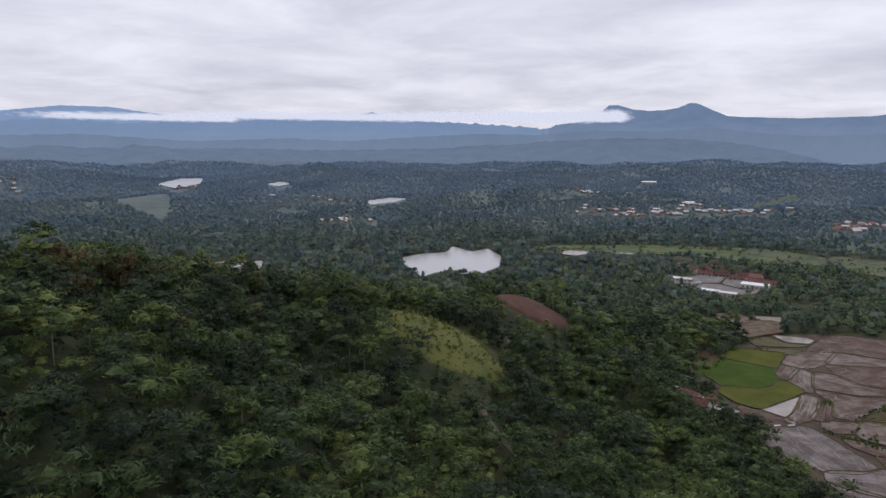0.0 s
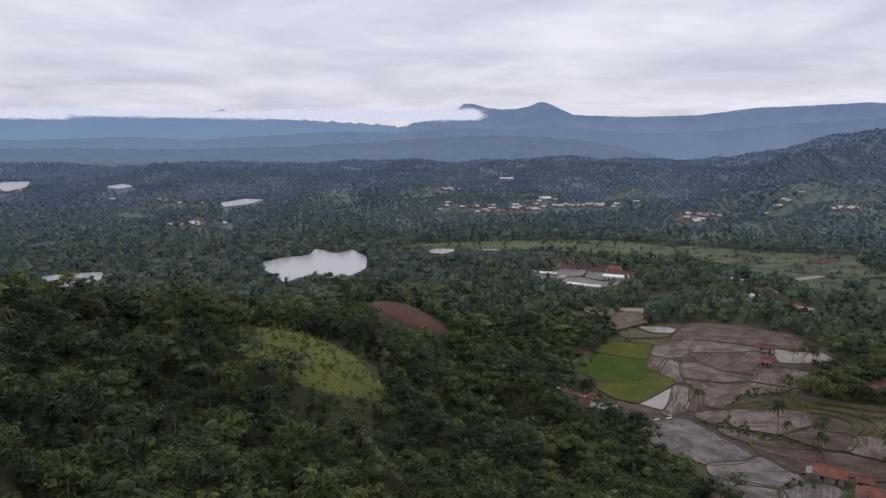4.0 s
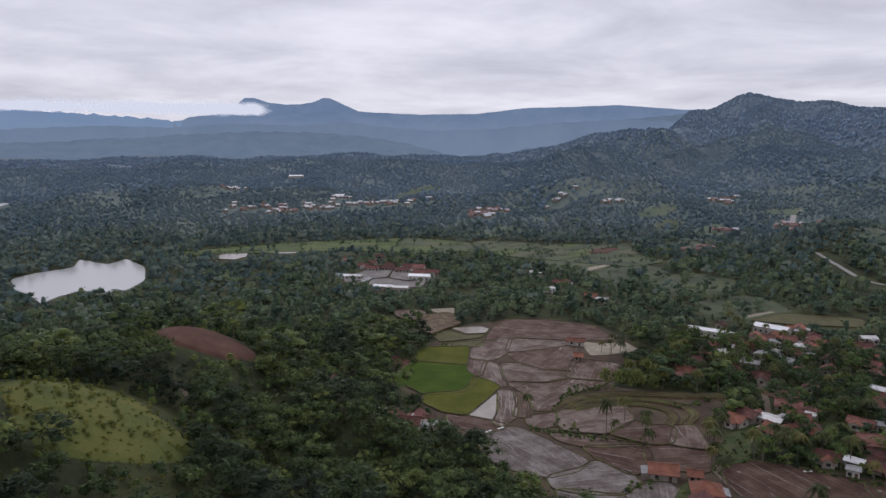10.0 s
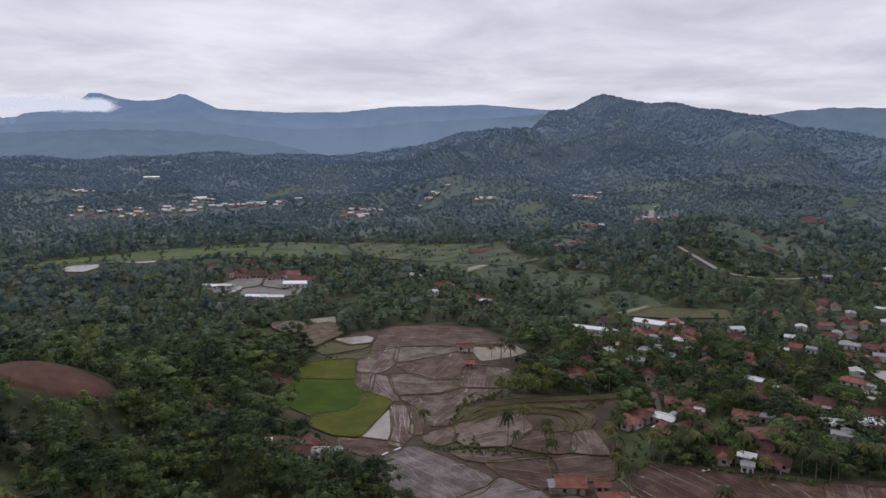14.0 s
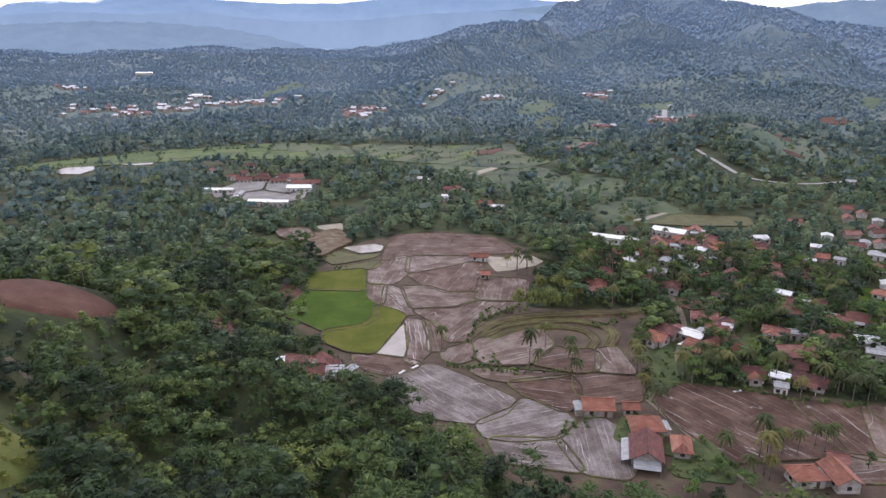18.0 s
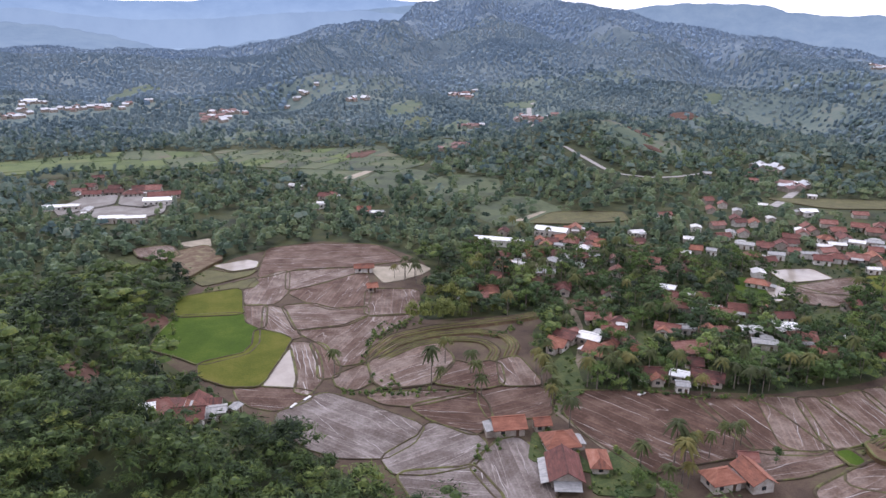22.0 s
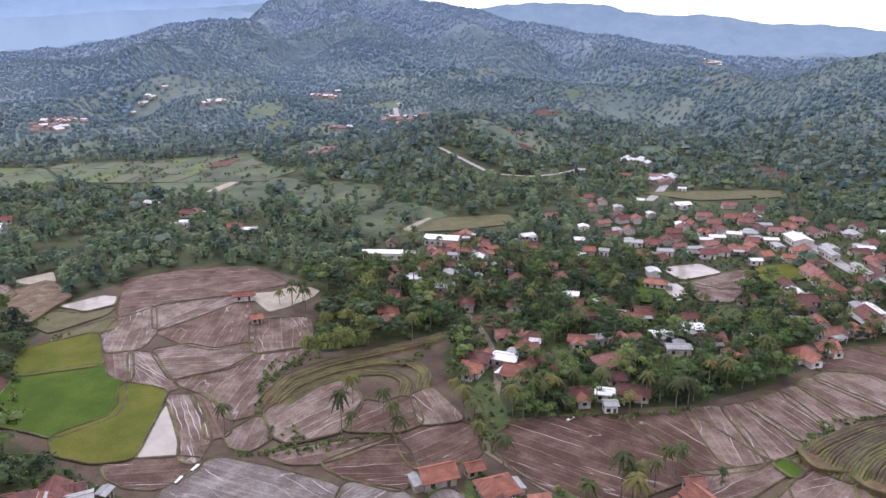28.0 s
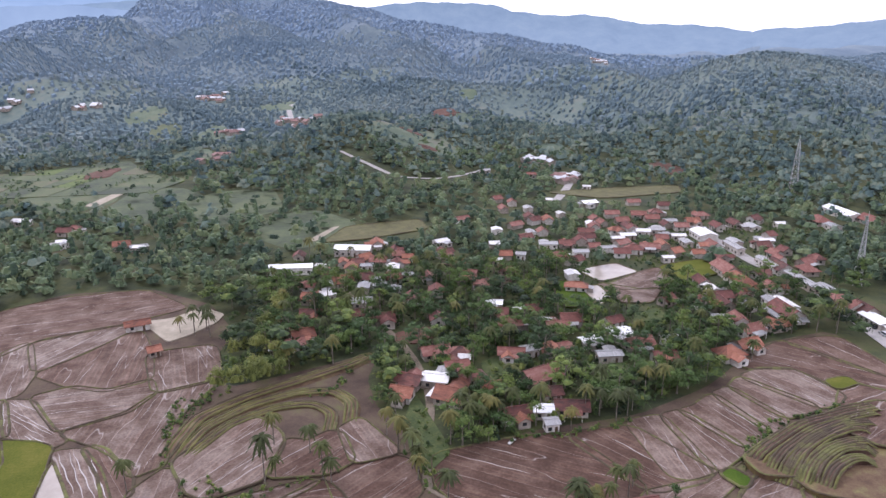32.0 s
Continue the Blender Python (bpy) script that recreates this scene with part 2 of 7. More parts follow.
M_MEADOW = foliage("meadow_shrub_leaves", [(0.2, (0.055, 0.074, 0.013)), (0.55, (0.105, 0.120, 0.019)), (0.95, (0.170, 0.155, 0.028))])
M_PALM = foliage("palm_leaves", [(0.2, (0.031, 0.040, 0.013)), (0.55, (0.060, 0.071, 0.020)), (0.95, (0.149, 0.121, 0.032))], own=True)
M_BARK = rough_surface("bark", [(0.3, (0.09, 0.075, 0.06)), (0.7, (0.22, 0.19, 0.16))], 1.5, 9, bump=0.6)
M_MUD = paddy("ploughed_mud", [(0.32, (0.048, 0.025, 0.016)), (0.46, (0.073, 0.040, 0.027)), (0.58, (0.100, 0.060, 0.042)), (0.74, (0.146, 0.096, 0.071))], 0.004, 0.92, 0.7)
M_WET = paddy("flooded_mud", [(0.32, (0.062, 0.035, 0.024)), (0.45, (0.092, 0.057, 0.041)), (0.56, (0.128, 0.087, 0.066)), (0.72, (0.190, 0.142, 0.115))], 0.005, 0.88, 0.55)
M_STUBBLE = rough_surface("stubble_terrace", [(0.3, (0.063, 0.036, 0.022)), (0.5, (0.101, 0.062, 0.032)), (0.6, (0.109, 0.083, 0.029)), (0.72, (0.149, 0.125, 0.036))], 0.2, 1.8, rough=0.9, rough_to=0.6, bump=0.6)
M_PALE = paddy("drained_mud", [(0.32, (0.080, 0.061, 0.052)), (0.45, (0.116, 0.093, 0.082)), (0.56, (0.158, 0.132, 0.120)), (0.72, (0.225, 0.196, 0.183))], 0.005, 0.88, 0.55)
M_FLOOR = rough_surface("basin_floor", [(0.3, (0.042, 0.027, 0.019)), (0.48, (0.070, 0.047, 0.032)), (0.6, (0.088, 0.066, 0.040)), (0.72, (0.09, 0.092, 0.032))], 0.09, 1.6, rough=0.92, bump=0.6)
# silt tone and the sky's reflection, both put into this pale colour
M_SILT_SHEEN = rough_surface("silt_sheen_water", [(0.3, (0.30, 0.268, 0.25)), (0.7, (0.45, 0.42, 0.405))], 0.5, 3, rough=0.25, bump=0.15)
M_POND = rough_surface("silty_pond", [(0.3, (0.26, 0.225, 0.19)), (0.7, (0.36, 0.32, 0.28))], 0.12, 0.9, rough=0.2, bump=0.05, spread=0.05)
M_SAND = rough_surface("drying_yard", [(0.3, (0.225, 0.195, 0.143)), (0.7, (0.360, 0.315, 0.247))], 0.2, 1.5, rough=0.85, bump=0.2)
M_RICE = rough_surface("young_rice", [(0.3, (0.032, 0.058, 0.007)), (0.5, (0.047, 0.081, 0.010)), (0.62, (0.062, 0.096, 0.013)), (0.78, (0.096, 0.112, 0.018))], 0.07, 1.6, bump=0.9, gloss=0.1, spread=0.25)
M_RIPE = rough_surface("ripening_rice", [(0.3, (0.058, 0.072, 0.010)), (0.5, (0.085, 0.095, 0.015)), (0.62, (0.106, 0.107, 0.020)), (0.78, (0.132, 0.120, 0.030))], 0.07, 1.6, bump=0.9, gloss=0.1, spread=0.25)
M_FALLOW = rough_surface("fallow_grass", [(0.3, (0.058, 0.055, 0.027)), (0.55, (0.094, 0.090, 0.036)), (0.75, (0.133, 0.109, 0.054))], 0.15, 1.6, bump=0.7)
M_VALLEY = rough_surface("valley_meadow", [(0.25, (0.042, 0.053, 0.036)), (0.40, (0.064, 0.082, 0.044)), (0.55, (0.088, 0.107, 0.052)), (0.68, (0.106, 0.106, 0.062)), (0.82, (0.104, 0.082, 0.062))], 0.03, 0.35, bump=0.8, vary=0.14, spread=0.22)
M_VALLEY_RICE = rough_surface("valley_rice", [(0.25, (0.050, 0.068, 0.024)), (0.45, (0.074, 0.104, 0.032)), (0.6, (0.098, 0.128, 0.038)), (0.8, (0.100, 0.100, 0.045))], 0.03, 0.35, bump=0.8, vary=0.14, spread=0.2)
M_KNOLL = rough_surface("knoll_grass", [(0.3, (0.052, 0.068, 0.013)), (0.5, (0.090, 0.104, 0.019)), (0.7, (0.132, 0.124, 0.027))], 0.08, 1.1, bump=0.8)
# pasture green dulled by haze painted into the colour
M_PASTURE = rough_surface("hazed_slope_pasture", [(0.3, (0.054, 0.080, 0.056)), (0.48, (0.080, 0.110, 0.068)), (0.6, (0.106, 0.128, 0.078)), (0.72, (0.108, 0.098, 0.080))], 0.02, 0.25, bump=0.7, vary=0.05, spread=0.22)
M_GRASS = rough_surface("lawn", [(0.3, (0.026, 0.042, 0.013)), (0.5, (0.050, 0.070, 0.020)), (0.62, (0.074, 0.088, 0.027)), (0.78, (0.098, 0.086, 0.042))], 0.2, 1.4, bump=0.8, spread=0.25)
M_BUND = rough_surface("grassy_bund", [(0.3, (0.04, 0.028, 0.02)), (0.48, (0.065, 0.05, 0.028)), (0.56, (0.09, 0.09, 0.032)), (0.72, (0.14, 0.145, 0.045))], 0.12, 1.2, bump=0.6)
M_BUND_GREEN = rough_surface("green_bund", [(0.3, (0.045, 0.043, 0.017)), (0.5, (0.086, 0.085, 0.024)), (0.7, (0.135, 0.119, 0.038))], 0.15, 1.4, bump=0.6)
M_BARE = rough_surface("red_earth", [(0.3, (0.06, 0.027, 0.018)), (0.55, (0.095, 0.045, 0.03)), (0.75, (0.13, 0.07, 0.05))], 0.15, 1.4, bump=0.6)
M_ASPHALT = rough_surface("worn_road", [(0.3, (0.22, 0.21, 0.20)), (0.7, (0.36, 0.34, 0.32))], 0.3, 3, rough=0.8, bump=0.2)
M_TRACK = rough_surface("dirt_track", [(0.3, (0.10, 0.08, 0.055)), (0.7, (0.19, 0.155, 0.115))], 0.5, 4, bump=0.4)
# the light base colour paints in the sky's reflection
M_LAKE = glassy("sky_pale_lake", (0.44, 0.44, 0.43), 0.22, 0.05, 0.05)
M_ROOF = {
    "o": rough_surface("orange_roof_tiles", [(0.22, (0.10, 0.045, 0.034)), (0.42, (0.19, 0.075, 0.048)), (0.6, (0.26, 0.105, 0.066)), (0.8, (0.32, 0.16, 0.115))], 0.35, 5, rough=0.8, bump=0.5, vary=0.16, spread=0.2, stretch=(1, 3, 1)),
    "r": rough_surface("red_roof_tiles", [(0.22, (0.060, 0.034, 0.030)), (0.42, (0.135, 0.055, 0.044)), (0.6, (0.19, 0.078, 0.060)), (0.8, (0.25, 0.135, 0.112))], 0.35, 5, rough=0.8, bump=0.5, vary=0.2, spread=0.2, stretch=(1, 3, 1)),
    "d": rough_surface("dark_weathered_roof_tiles", [(0.22, (0.052, 0.030, 0.026)), (0.42, (0.105, 0.043, 0.036)), (0.6, (0.150, 0.058, 0.048)), (0.8, (0.19, 0.105, 0.088))], 0.35, 5, rough=0.85, bump=0.5, vary=0.16, spread=0.2, stretch=(1, 3, 1)),
    "g": rough_surface("grey_sheet_roof", [(0.25, (0.17, 0.17, 0.17)), (0.5, (0.28, 0.28, 0.28)), (0.75, (0.40, 0.385, 0.37))], 0.5, 8, rough=0.55, bump=0.4, vary=0.1, stretch=(3, 1, 1)),
    "w": rough_surface("pale_sheet_roof", [(0.25, (0.48, 0.47, 0.46)), (0.75, (0.72, 0.71, 0.70))], 0.4, 8, rough=0.5, bump=0.3, vary=0.08, stretch=(3, 1, 1)),
}
M_ROOF["O"], M_ROOF["W"] = M_ROOF["o"], rough_surface("white_sheet_roof", [(0.25, (0.68, 0.69, 0.70)), (0.75, (0.84, 0.84, 0.84))], 0.3, 8, rough=0.45, bump=0.2, stretch=(3, 1, 1))
M_WALL = rough_surface("limewashed_wall", [(0.2, (0.216, 0.178, 0.146)), (0.5, (0.389, 0.346, 0.302)), (0.8, (0.626, 0.605, 0.572))], 0.5, 5, rough=0.85, bump=0.1, vary=0.24)
M_WOOD = rough_surface("dark_wood", [(0.3, (0.05, 0.03, 0.02)), (0.7, (0.13, 0.08, 0.05))], 1, 8, rough=0.7)
M_PANE = glassy("window_glass", (0.03, 0.035, 0.04), 0.1)
M_CONCRETE = rough_surface("pale_concrete", [(0.3, (0.120, 0.104, 0.090)), (0.5, (0.175, 0.160, 0.146)), (0.7, (0.250, 0.240, 0.226))], 0.09, 1.2, rough=0.85, bump=0.2, spread=0.2)
M_STEEL = rough_surface("galvanised_steel", [(0.3, (0.35, 0.35, 0.36)), (0.7, (0.5, 0.5, 0.5))], 1, 6, rough=0.5, metallic=0.7, bump=0)

# ---- the plan: fields, roads, houses, placed to fit the camera's view ----
FIELDS = [
    ('rice_ripe', 0, [(161.2, 371.5), (169.2, 368.4), (182.9, 362.3), (170.1, 344.0), (166.0, 337.6), (148.6, 353.6), (154.4, 365.1)]),
    ('fallow', 0, [(173.1, 374.4), (198.1, 371.0), (194.7, 364.3), (189.0, 359.9), (182.9, 362.3), (169.2, 368.4)]),
    ('rice_green', 0, [(148.6, 353.6), (166.0, 337.6), (160.5, 328.5), (160.2, 319.2), (152.9, 309.5), (145.2, 304.7), (130.6, 309.0), (129.1, 321.4), (126.2, 334.1), (136.2, 344.1)]),
    ('rice_ripe', 0, [(160.0, 317.9), (162.5, 308.5), (162.2, 302.4), (153.5, 295.7), (133.0, 281.5), (127.5, 288.4), (125.4, 301.0), (130.2, 308.9), (144.4, 303.7), (152.1, 308.1)]),
    ('pond', 0.1, [(158.9, 297.1), (133.1, 281.1), (139.4, 270.8), (144.1, 275.4), (153.8, 289.2)]),
    ('mud', 0, [(128.2, 285.7), (139.0, 269.9), (140.7, 264.6), (136.3, 262.6), (127.8, 265.0), (124.9, 271.6), (125.2, 278.8)]),
    ('streak', 0, [(178.6, 337.5), (180.9, 329.3), (172.0, 313.0), (166.6, 301.4), (163.3, 302.5), (164.1, 310.5), (163.6, 319.0)]),
    ('mud', 0, [(231.1, 404.3), (252.3, 392.9), (272.1, 366.2), (260.9, 335.3), (245.4, 344.2), (235.9, 349.9), (214.6, 367.4), (198.2, 368.2)]),
    ('wet', 0, [(196.5, 366.8), (213.6, 367.4), (193.9, 344.0), (182.6, 337.2), (174.5, 343.0), (180.6, 356.3)]),
    ('wet', 0, [(213.7, 365.9), (234.2, 349.3), (236.8, 340.2), (212.4, 341.6), (196.5, 345.0)]),
    ('mud', 0, [(195.0, 342.4), (211.1, 339.7), (235.4, 336.6), (220.9, 319.1), (204.7, 305.4), (194.0, 312.6), (192.7, 324.7)]),
    ('wet', 0, [(172.2, 343.2), (177.8, 337.6), (163.3, 319.3), (161.5, 325.3), (163.8, 333.1)]),
    ('wet', 0, [(183.0, 330.6), (191.6, 324.1), (193.2, 311.7), (203.4, 304.1), (197.2, 297.4), (185.2, 296.9), (170.8, 307.5), (175.8, 316.9)]),
    ('wet', 0, [(219.8, 318.3), (233.2, 301.3), (212.5, 283.6), (197.8, 296.7)]),
    ('wet', 0, [(169.9, 305.3), (184.1, 295.7), (196.5, 295.5), (209.4, 283.9), (190.0, 281.5), (174.3, 272.8), (166.5, 268.7), (160.4, 272.1), (165.7, 280.7), (168.6, 290.5)]),
    ('streak', 0, [(161.7, 299.9), (165.1, 293.7), (159.1, 282.2), (149.4, 269.8), (139.6, 264.9), (139.0, 269.3), (147.4, 277.7), (154.3, 288.7)]),
    ('mud', 0, [(166.6, 293.3), (166.7, 288.4), (158.4, 272.1), (153.7, 267.8), (150.2, 270.1), (158.4, 279.7)]),
    ('wet', 0, [(153.5, 266.8), (165.1, 265.7), (158.7, 255.9), (151.2, 256.3), (150.2, 261.3)]),
    ('wet', 0.3, [(168.4, 265.2), (176.5, 264.2), (194.0, 257.6), (189.3, 247.8), (184.2, 243.8), (169.6, 240.2), (158.6, 249.0), (160.0, 254.6)]),
    ('mud', 0.3, [(186.8, 242.5), (187.4, 236.7), (193.7, 233.8), (194.1, 230.4), (183.9, 222.2), (177.3, 225.5), (171.2, 238.7), (180.0, 240.6)]),
    ('wet', 0.3, [(197.2, 231.3), (203.2, 229.0), (191.4, 212.1), (183.9, 220.9)]),
    ('mud', 0, [(176.5, 224.5), (188.9, 213.9), (188.7, 208.0), (176.8, 200.2), (164.5, 211.7), (169.2, 218.1)]),
    ('mud', 0, [(155.1, 234.4), (173.5, 224.9), (169.8, 218.5), (162.9, 211.7), (154.7, 211.0), (153.7, 226.3)]),
    ('wet', 0, [(151.8, 250.2), (174.4, 225.6), (155.9, 235.1), (151.4, 242.3)]),
    ('pale', 0, [(125.2, 261.8), (143.3, 261.2), (145.9, 246.3), (148.0, 225.4), (140.3, 222.1), (130.4, 222.9), (123.3, 232.1), (120.8, 242.3)]),
    ('pale', 0, [(130.3, 222.2), (143.6, 221.3), (150.4, 223.7), (153.6, 210.6), (151.9, 206.0), (142.4, 202.9), (132.4, 209.3), (127.3, 215.8)]),
    ('pale', 0, [(142.0, 201.9), (156.1, 202.6), (159.8, 199.9), (156.6, 190.5), (145.9, 180.1), (141.5, 178.9), (135.3, 187.3)]),
    ('pale', 0, [(127.3, 213.9), (138.5, 203.3), (141.2, 201.7), (135.0, 187.7), (122.5, 204.7)]),
    ('mud', 0, [(193.6, 201.4), (207.4, 183.9), (214.8, 170.4), (195.9, 147.0), (174.2, 162.4), (169.1, 165.2), (175.7, 187.4), (182.1, 196.9)]),
    ('mud', 0, [(215.1, 170.0), (225.0, 153.5), (209.6, 133.0), (205.0, 134.7), (196.2, 146.5)]),
    ('wet', 0, [(227.4, 154.5), (233.8, 145.6), (209.7, 131.5), (205.3, 137.0), (204.7, 141.7)]),
    ('wet', 0, [(234.3, 145.1), (238.4, 140.1), (223.6, 123.5), (210.4, 131.0)]),
    ('wet', 0, [(238.9, 139.7), (242.6, 135.8), (252.4, 130.8), (233.5, 115.9), (224.2, 123.1)]),
    ('wet', 0, [(253.3, 130.3), (258.8, 125.6), (244.0, 111.5), (234.3, 115.4)]),
    ('wet', 0, [(259.8, 125.0), (267.3, 122.1), (254.4, 101.0), (244.9, 110.9)]),
    ('wet', 0, [(268.4, 121.3), (276.0, 115.4), (279.3, 105.5), (265.2, 93.1), (260.0, 95.2), (254.9, 100.7)]),
    ('mud', 0, [(276.0, 120.5), (295.8, 111.0), (302.8, 105.6), (282.6, 77.0), (273.8, 78.9), (278.4, 89.2), (273.5, 95.3), (277.7, 99.0), (281.3, 105.0), (277.8, 115.3)]),
    ('mud', 0, [(303.6, 104.6), (312.9, 88.3), (311.9, 84.7), (291.9, 74.9), (284.4, 76.6)]),
    ('rice_ripe', 0, [(273.2, 95.0), (277.4, 89.7), (274.8, 87.9), (269.6, 93.6)]),
    ('mud', 0, [(273.0, 90.6), (272.2, 79.2), (267.7, 80.2), (257.3, 92.7), (259.3, 94.1)]),
    ('fallow', 0, [(210.1, 128.7), (218.1, 123.3), (205.2, 125.7), (204.8, 127.0)]),
    ('wet', 0, [(201.3, 124.9), (212.2, 119.7), (208.2, 111.3), (202.4, 108.4), (196.1, 123.7)]),
    ('wet', 0, [(194.1, 148.0), (204.1, 134.5), (208.6, 129.8), (208.2, 126.7), (192.1, 134.9), (183.6, 142.4)]),
    ('rice_green', 0, [(209.0, 128.8), (211.0, 127.4), (208.8, 124.1), (205.6, 125.0)]),
    ('wet', 0, [(187.4, 129.4), (208.1, 121.6), (217.1, 113.8), (195.0, 111.8), (181.2, 125.3)]),
    ('stubble', 1.5, [(216.5, 123.1), (222.3, 119.9), (235.8, 110.8), (241.8, 104.2), (227.9, 107.6), (212.5, 113.5), (211.4, 119.9)]),
    ('mud', 2.0, [(241.4, 103.8), (252.5, 93.8), (260.7, 82.1), (233.7, 88.0), (239.9, 96.1), (233.1, 102.8), (226.7, 107.0)]),
    ('stubble', 1.2, [(212.7, 113.0), (227.2, 107.1), (233.7, 102.3), (240.1, 95.9), (233.7, 87.9), (208.0, 93.6), (207.7, 107.8)]),
    ('pond', 0.1, [(194.2, 401.4), (211.7, 396.7), (214.0, 389.1), (206.6, 381.8), (195.6, 385.7)]),
    ('sand', 0.8, [(204.4, 447.6), (220.9, 443.3), (212.9, 429.2), (206.5, 429.3), (203.0, 442.6)]),
    ('wet', 1, [(183.7, 454.6), (198.5, 446.1), (192.1, 427.5), (181.5, 426.9), (179.0, 440.6)]),
    ('stubble', 1, [(192.0, 432.4), (211.0, 432.7), (202.7, 405.6), (190.3, 400.8), (176.3, 393.2), (180.1, 407.7)]),
    ('sand', 0.1, [(242.4, 342.0), (249.2, 332.8), (263.1, 328.8), (259.9, 315.6), (251.3, 313.3), (237.9, 315.5), (229.8, 318.9)]),
    ('fallow', 0, [(174.5, 377.5), (197.0, 374.5), (206.0, 379.5), (194.0, 384.5), (190.0, 398.5), (176.0, 391.0)]),
    ('pond', 0.1, [(361.8, 189.6), (378.5, 173.2), (368.1, 160.6), (347.4, 176.7)]),
    ('wet', 0, [(345.3, 171.9), (367.8, 159.8), (377.4, 152.5), (359.5, 141.8), (348.0, 152.5), (341.7, 166.6)]),
    ('pond', 0, [(336.3, 187.0), (343.7, 176.8), (335.0, 168.4), (317.9, 173.2)]),
    ('wet', 0, [(345.4, 176.5), (344.2, 170.6), (342.2, 158.2), (346.9, 151.2), (329.2, 153.9), (325.4, 165.2)]),
    ('rice_ripe', 0, [(378.6, 151.7), (396.2, 133.0), (380.6, 124.2), (361.5, 140.6)]),
    ('rice_green', 0, [(341.0, 196.8), (341.9, 189.2), (318.3, 176.0), (311.3, 186.7)]),
    ('grass', 0, [(310.1, 161.6), (323.6, 150.2), (309.8, 144.3), (296.1, 154.2)]),
    ('grass', 0, [(252.0, 206.1), (259.5, 198.0), (247.2, 194.0), (236.8, 199.9)]),
    ('grass', 0, [(260.1, 168.7), (268.2, 158.2), (256.0, 155.3), (244.7, 164.9)]),
    ('bare', 0, [(264.8, 243.1), (275.0, 233.2), (266.8, 227.5), (257.8, 232.4), (257.3, 240.0)]),
    ('grass', 0, [(224.8, 220.2), (196.9, 198.2), (186.5, 200.5), (193.3, 209.2), (207.8, 216.4)]),
    ('grass', 0, [(161.4, 178.5), (174.1, 176.5), (168.3, 163.1), (159.6, 159.7), (150.7, 171.8)]),
    ('grass', 0, [(164.8, 198.4), (169.6, 196.7), (162.5, 179.1), (158.9, 175.8), (152.9, 192.1)]),
    ('valley', 1, [(399.0, 713.0), (415.1, 718.6), (469.4, 657.8), (544.3, 621.9), (504.6, 569.2), (487.0, 512.1), (437.3, 507.1), (405.3, 564.0), (361.5, 636.8)]),
    ('valley', 1, [(94.9, 792.3), (212.3, 813.3), (364.1, 777.6), (396.0, 714.0), (358.0, 638.0), (342.9, 643.1), (256.6, 724.8), (168.2, 750.8), (101.0, 771.9)]),
    ('sand', 0.1, [(390.7, 519.4), (434.6, 531.6), (433.6, 524.0), (389.6, 509.3)]),
    ('sand', 0.1, [(364.4, 337.4), (395.6, 337.3), (398.0, 334.1), (364.9, 332.0)]),
    ('fallow', 0.15, [(363.1, 327.6), (398.7, 330.6), (428.7, 295.4), (408.7, 282.4), (379.3, 305.7)]),
    ('fallow', 0.15, [(529.6, 237.6), (560.9, 195.4), (585.7, 146.5), (561.1, 144.3), (523.0, 195.6)]),
    ('lake', -2, [(-42.3, 720.5), (-25.2, 743.3), (4.2, 760.4), (10.9, 808.9), (32.2, 763.4), (51.4, 791.2), (61.5, 730.1), (54.5, 663.0), (38.7, 626.9), (17.7, 622.8), (4.5, 637.9), (-7.9, 625.7), (-19.0, 604.2), (-26.9, 642.6), (-37.5, 668.5)]),
    ('lake', -2, [(-230.4, 680.7), (-206.9, 692.3), (-180.9, 693.0), (-172.4, 651.3), (-184.7, 608.0), (-191.4, 613.6)]),
    ('lake', 7.5, [(-589.8, 1237.7), (-571.6, 1292.6), (-520.9, 1324.2), (-441.5, 1106.4), (-423.2, 1030.4), (-478.4, 1125.7)]),
    ('lake', 17.5, [(-143.3, 1294.6), (-106.9, 1396.5), (-71.2, 1363.8), (-86.8, 1267.7), (-125.6, 1195.8)]),
    ('lake', 35.0, [(-641.7, 1566.1), (-717.0, 1910.0), (-657.5, 1916.6), (-557.0, 1603.3), (-527.9, 1374.2)]),
    ('lake', 35.0, [(-404.0, 1587.9), (-394.5, 1714.8), (-347.3, 1593.1), (-353.5, 1483.4)]),
    ('lake', 7.5, [(-873.7, 1304.7), (-829.9, 1336.9), (-719.3, 1313.2), (-702.5, 1244.8), (-821.3, 1225.6)]),
    ('yard', 0.5, [(195.7, 583.5), (226.9, 604.5), (244.6, 593.3), (228.6, 567.1), (210.1, 567.2), (189.7, 560.5)]),
    ('yard', 0.5, [(245.8, 592.1), (253.5, 570.3), (236.7, 543.9), (229.2, 564.0)]),
    ('yard', 0.5, [(189.4, 556.2), (209.9, 562.4), (226.3, 561.6), (234.1, 539.0), (252.1, 541.9), (236.9, 519.5), (220.0, 517.7), (196.2, 536.3)]),
    ('yard', 0.5, [(253.7, 567.3), (255.6, 546.4), (238.8, 544.5)]),
    ('pond', 0.3, [(128.7, 751.0), (143.7, 769.6), (161.9, 764.8), (155.2, 734.7), (139.6, 718.5), (126.7, 729.7)]),
    ('pond', 0.3, [(183.2, 765.6), (197.3, 765.2), (210.1, 750.2), (202.4, 729.7), (186.7, 735.9), (178.7, 746.5)]),
]
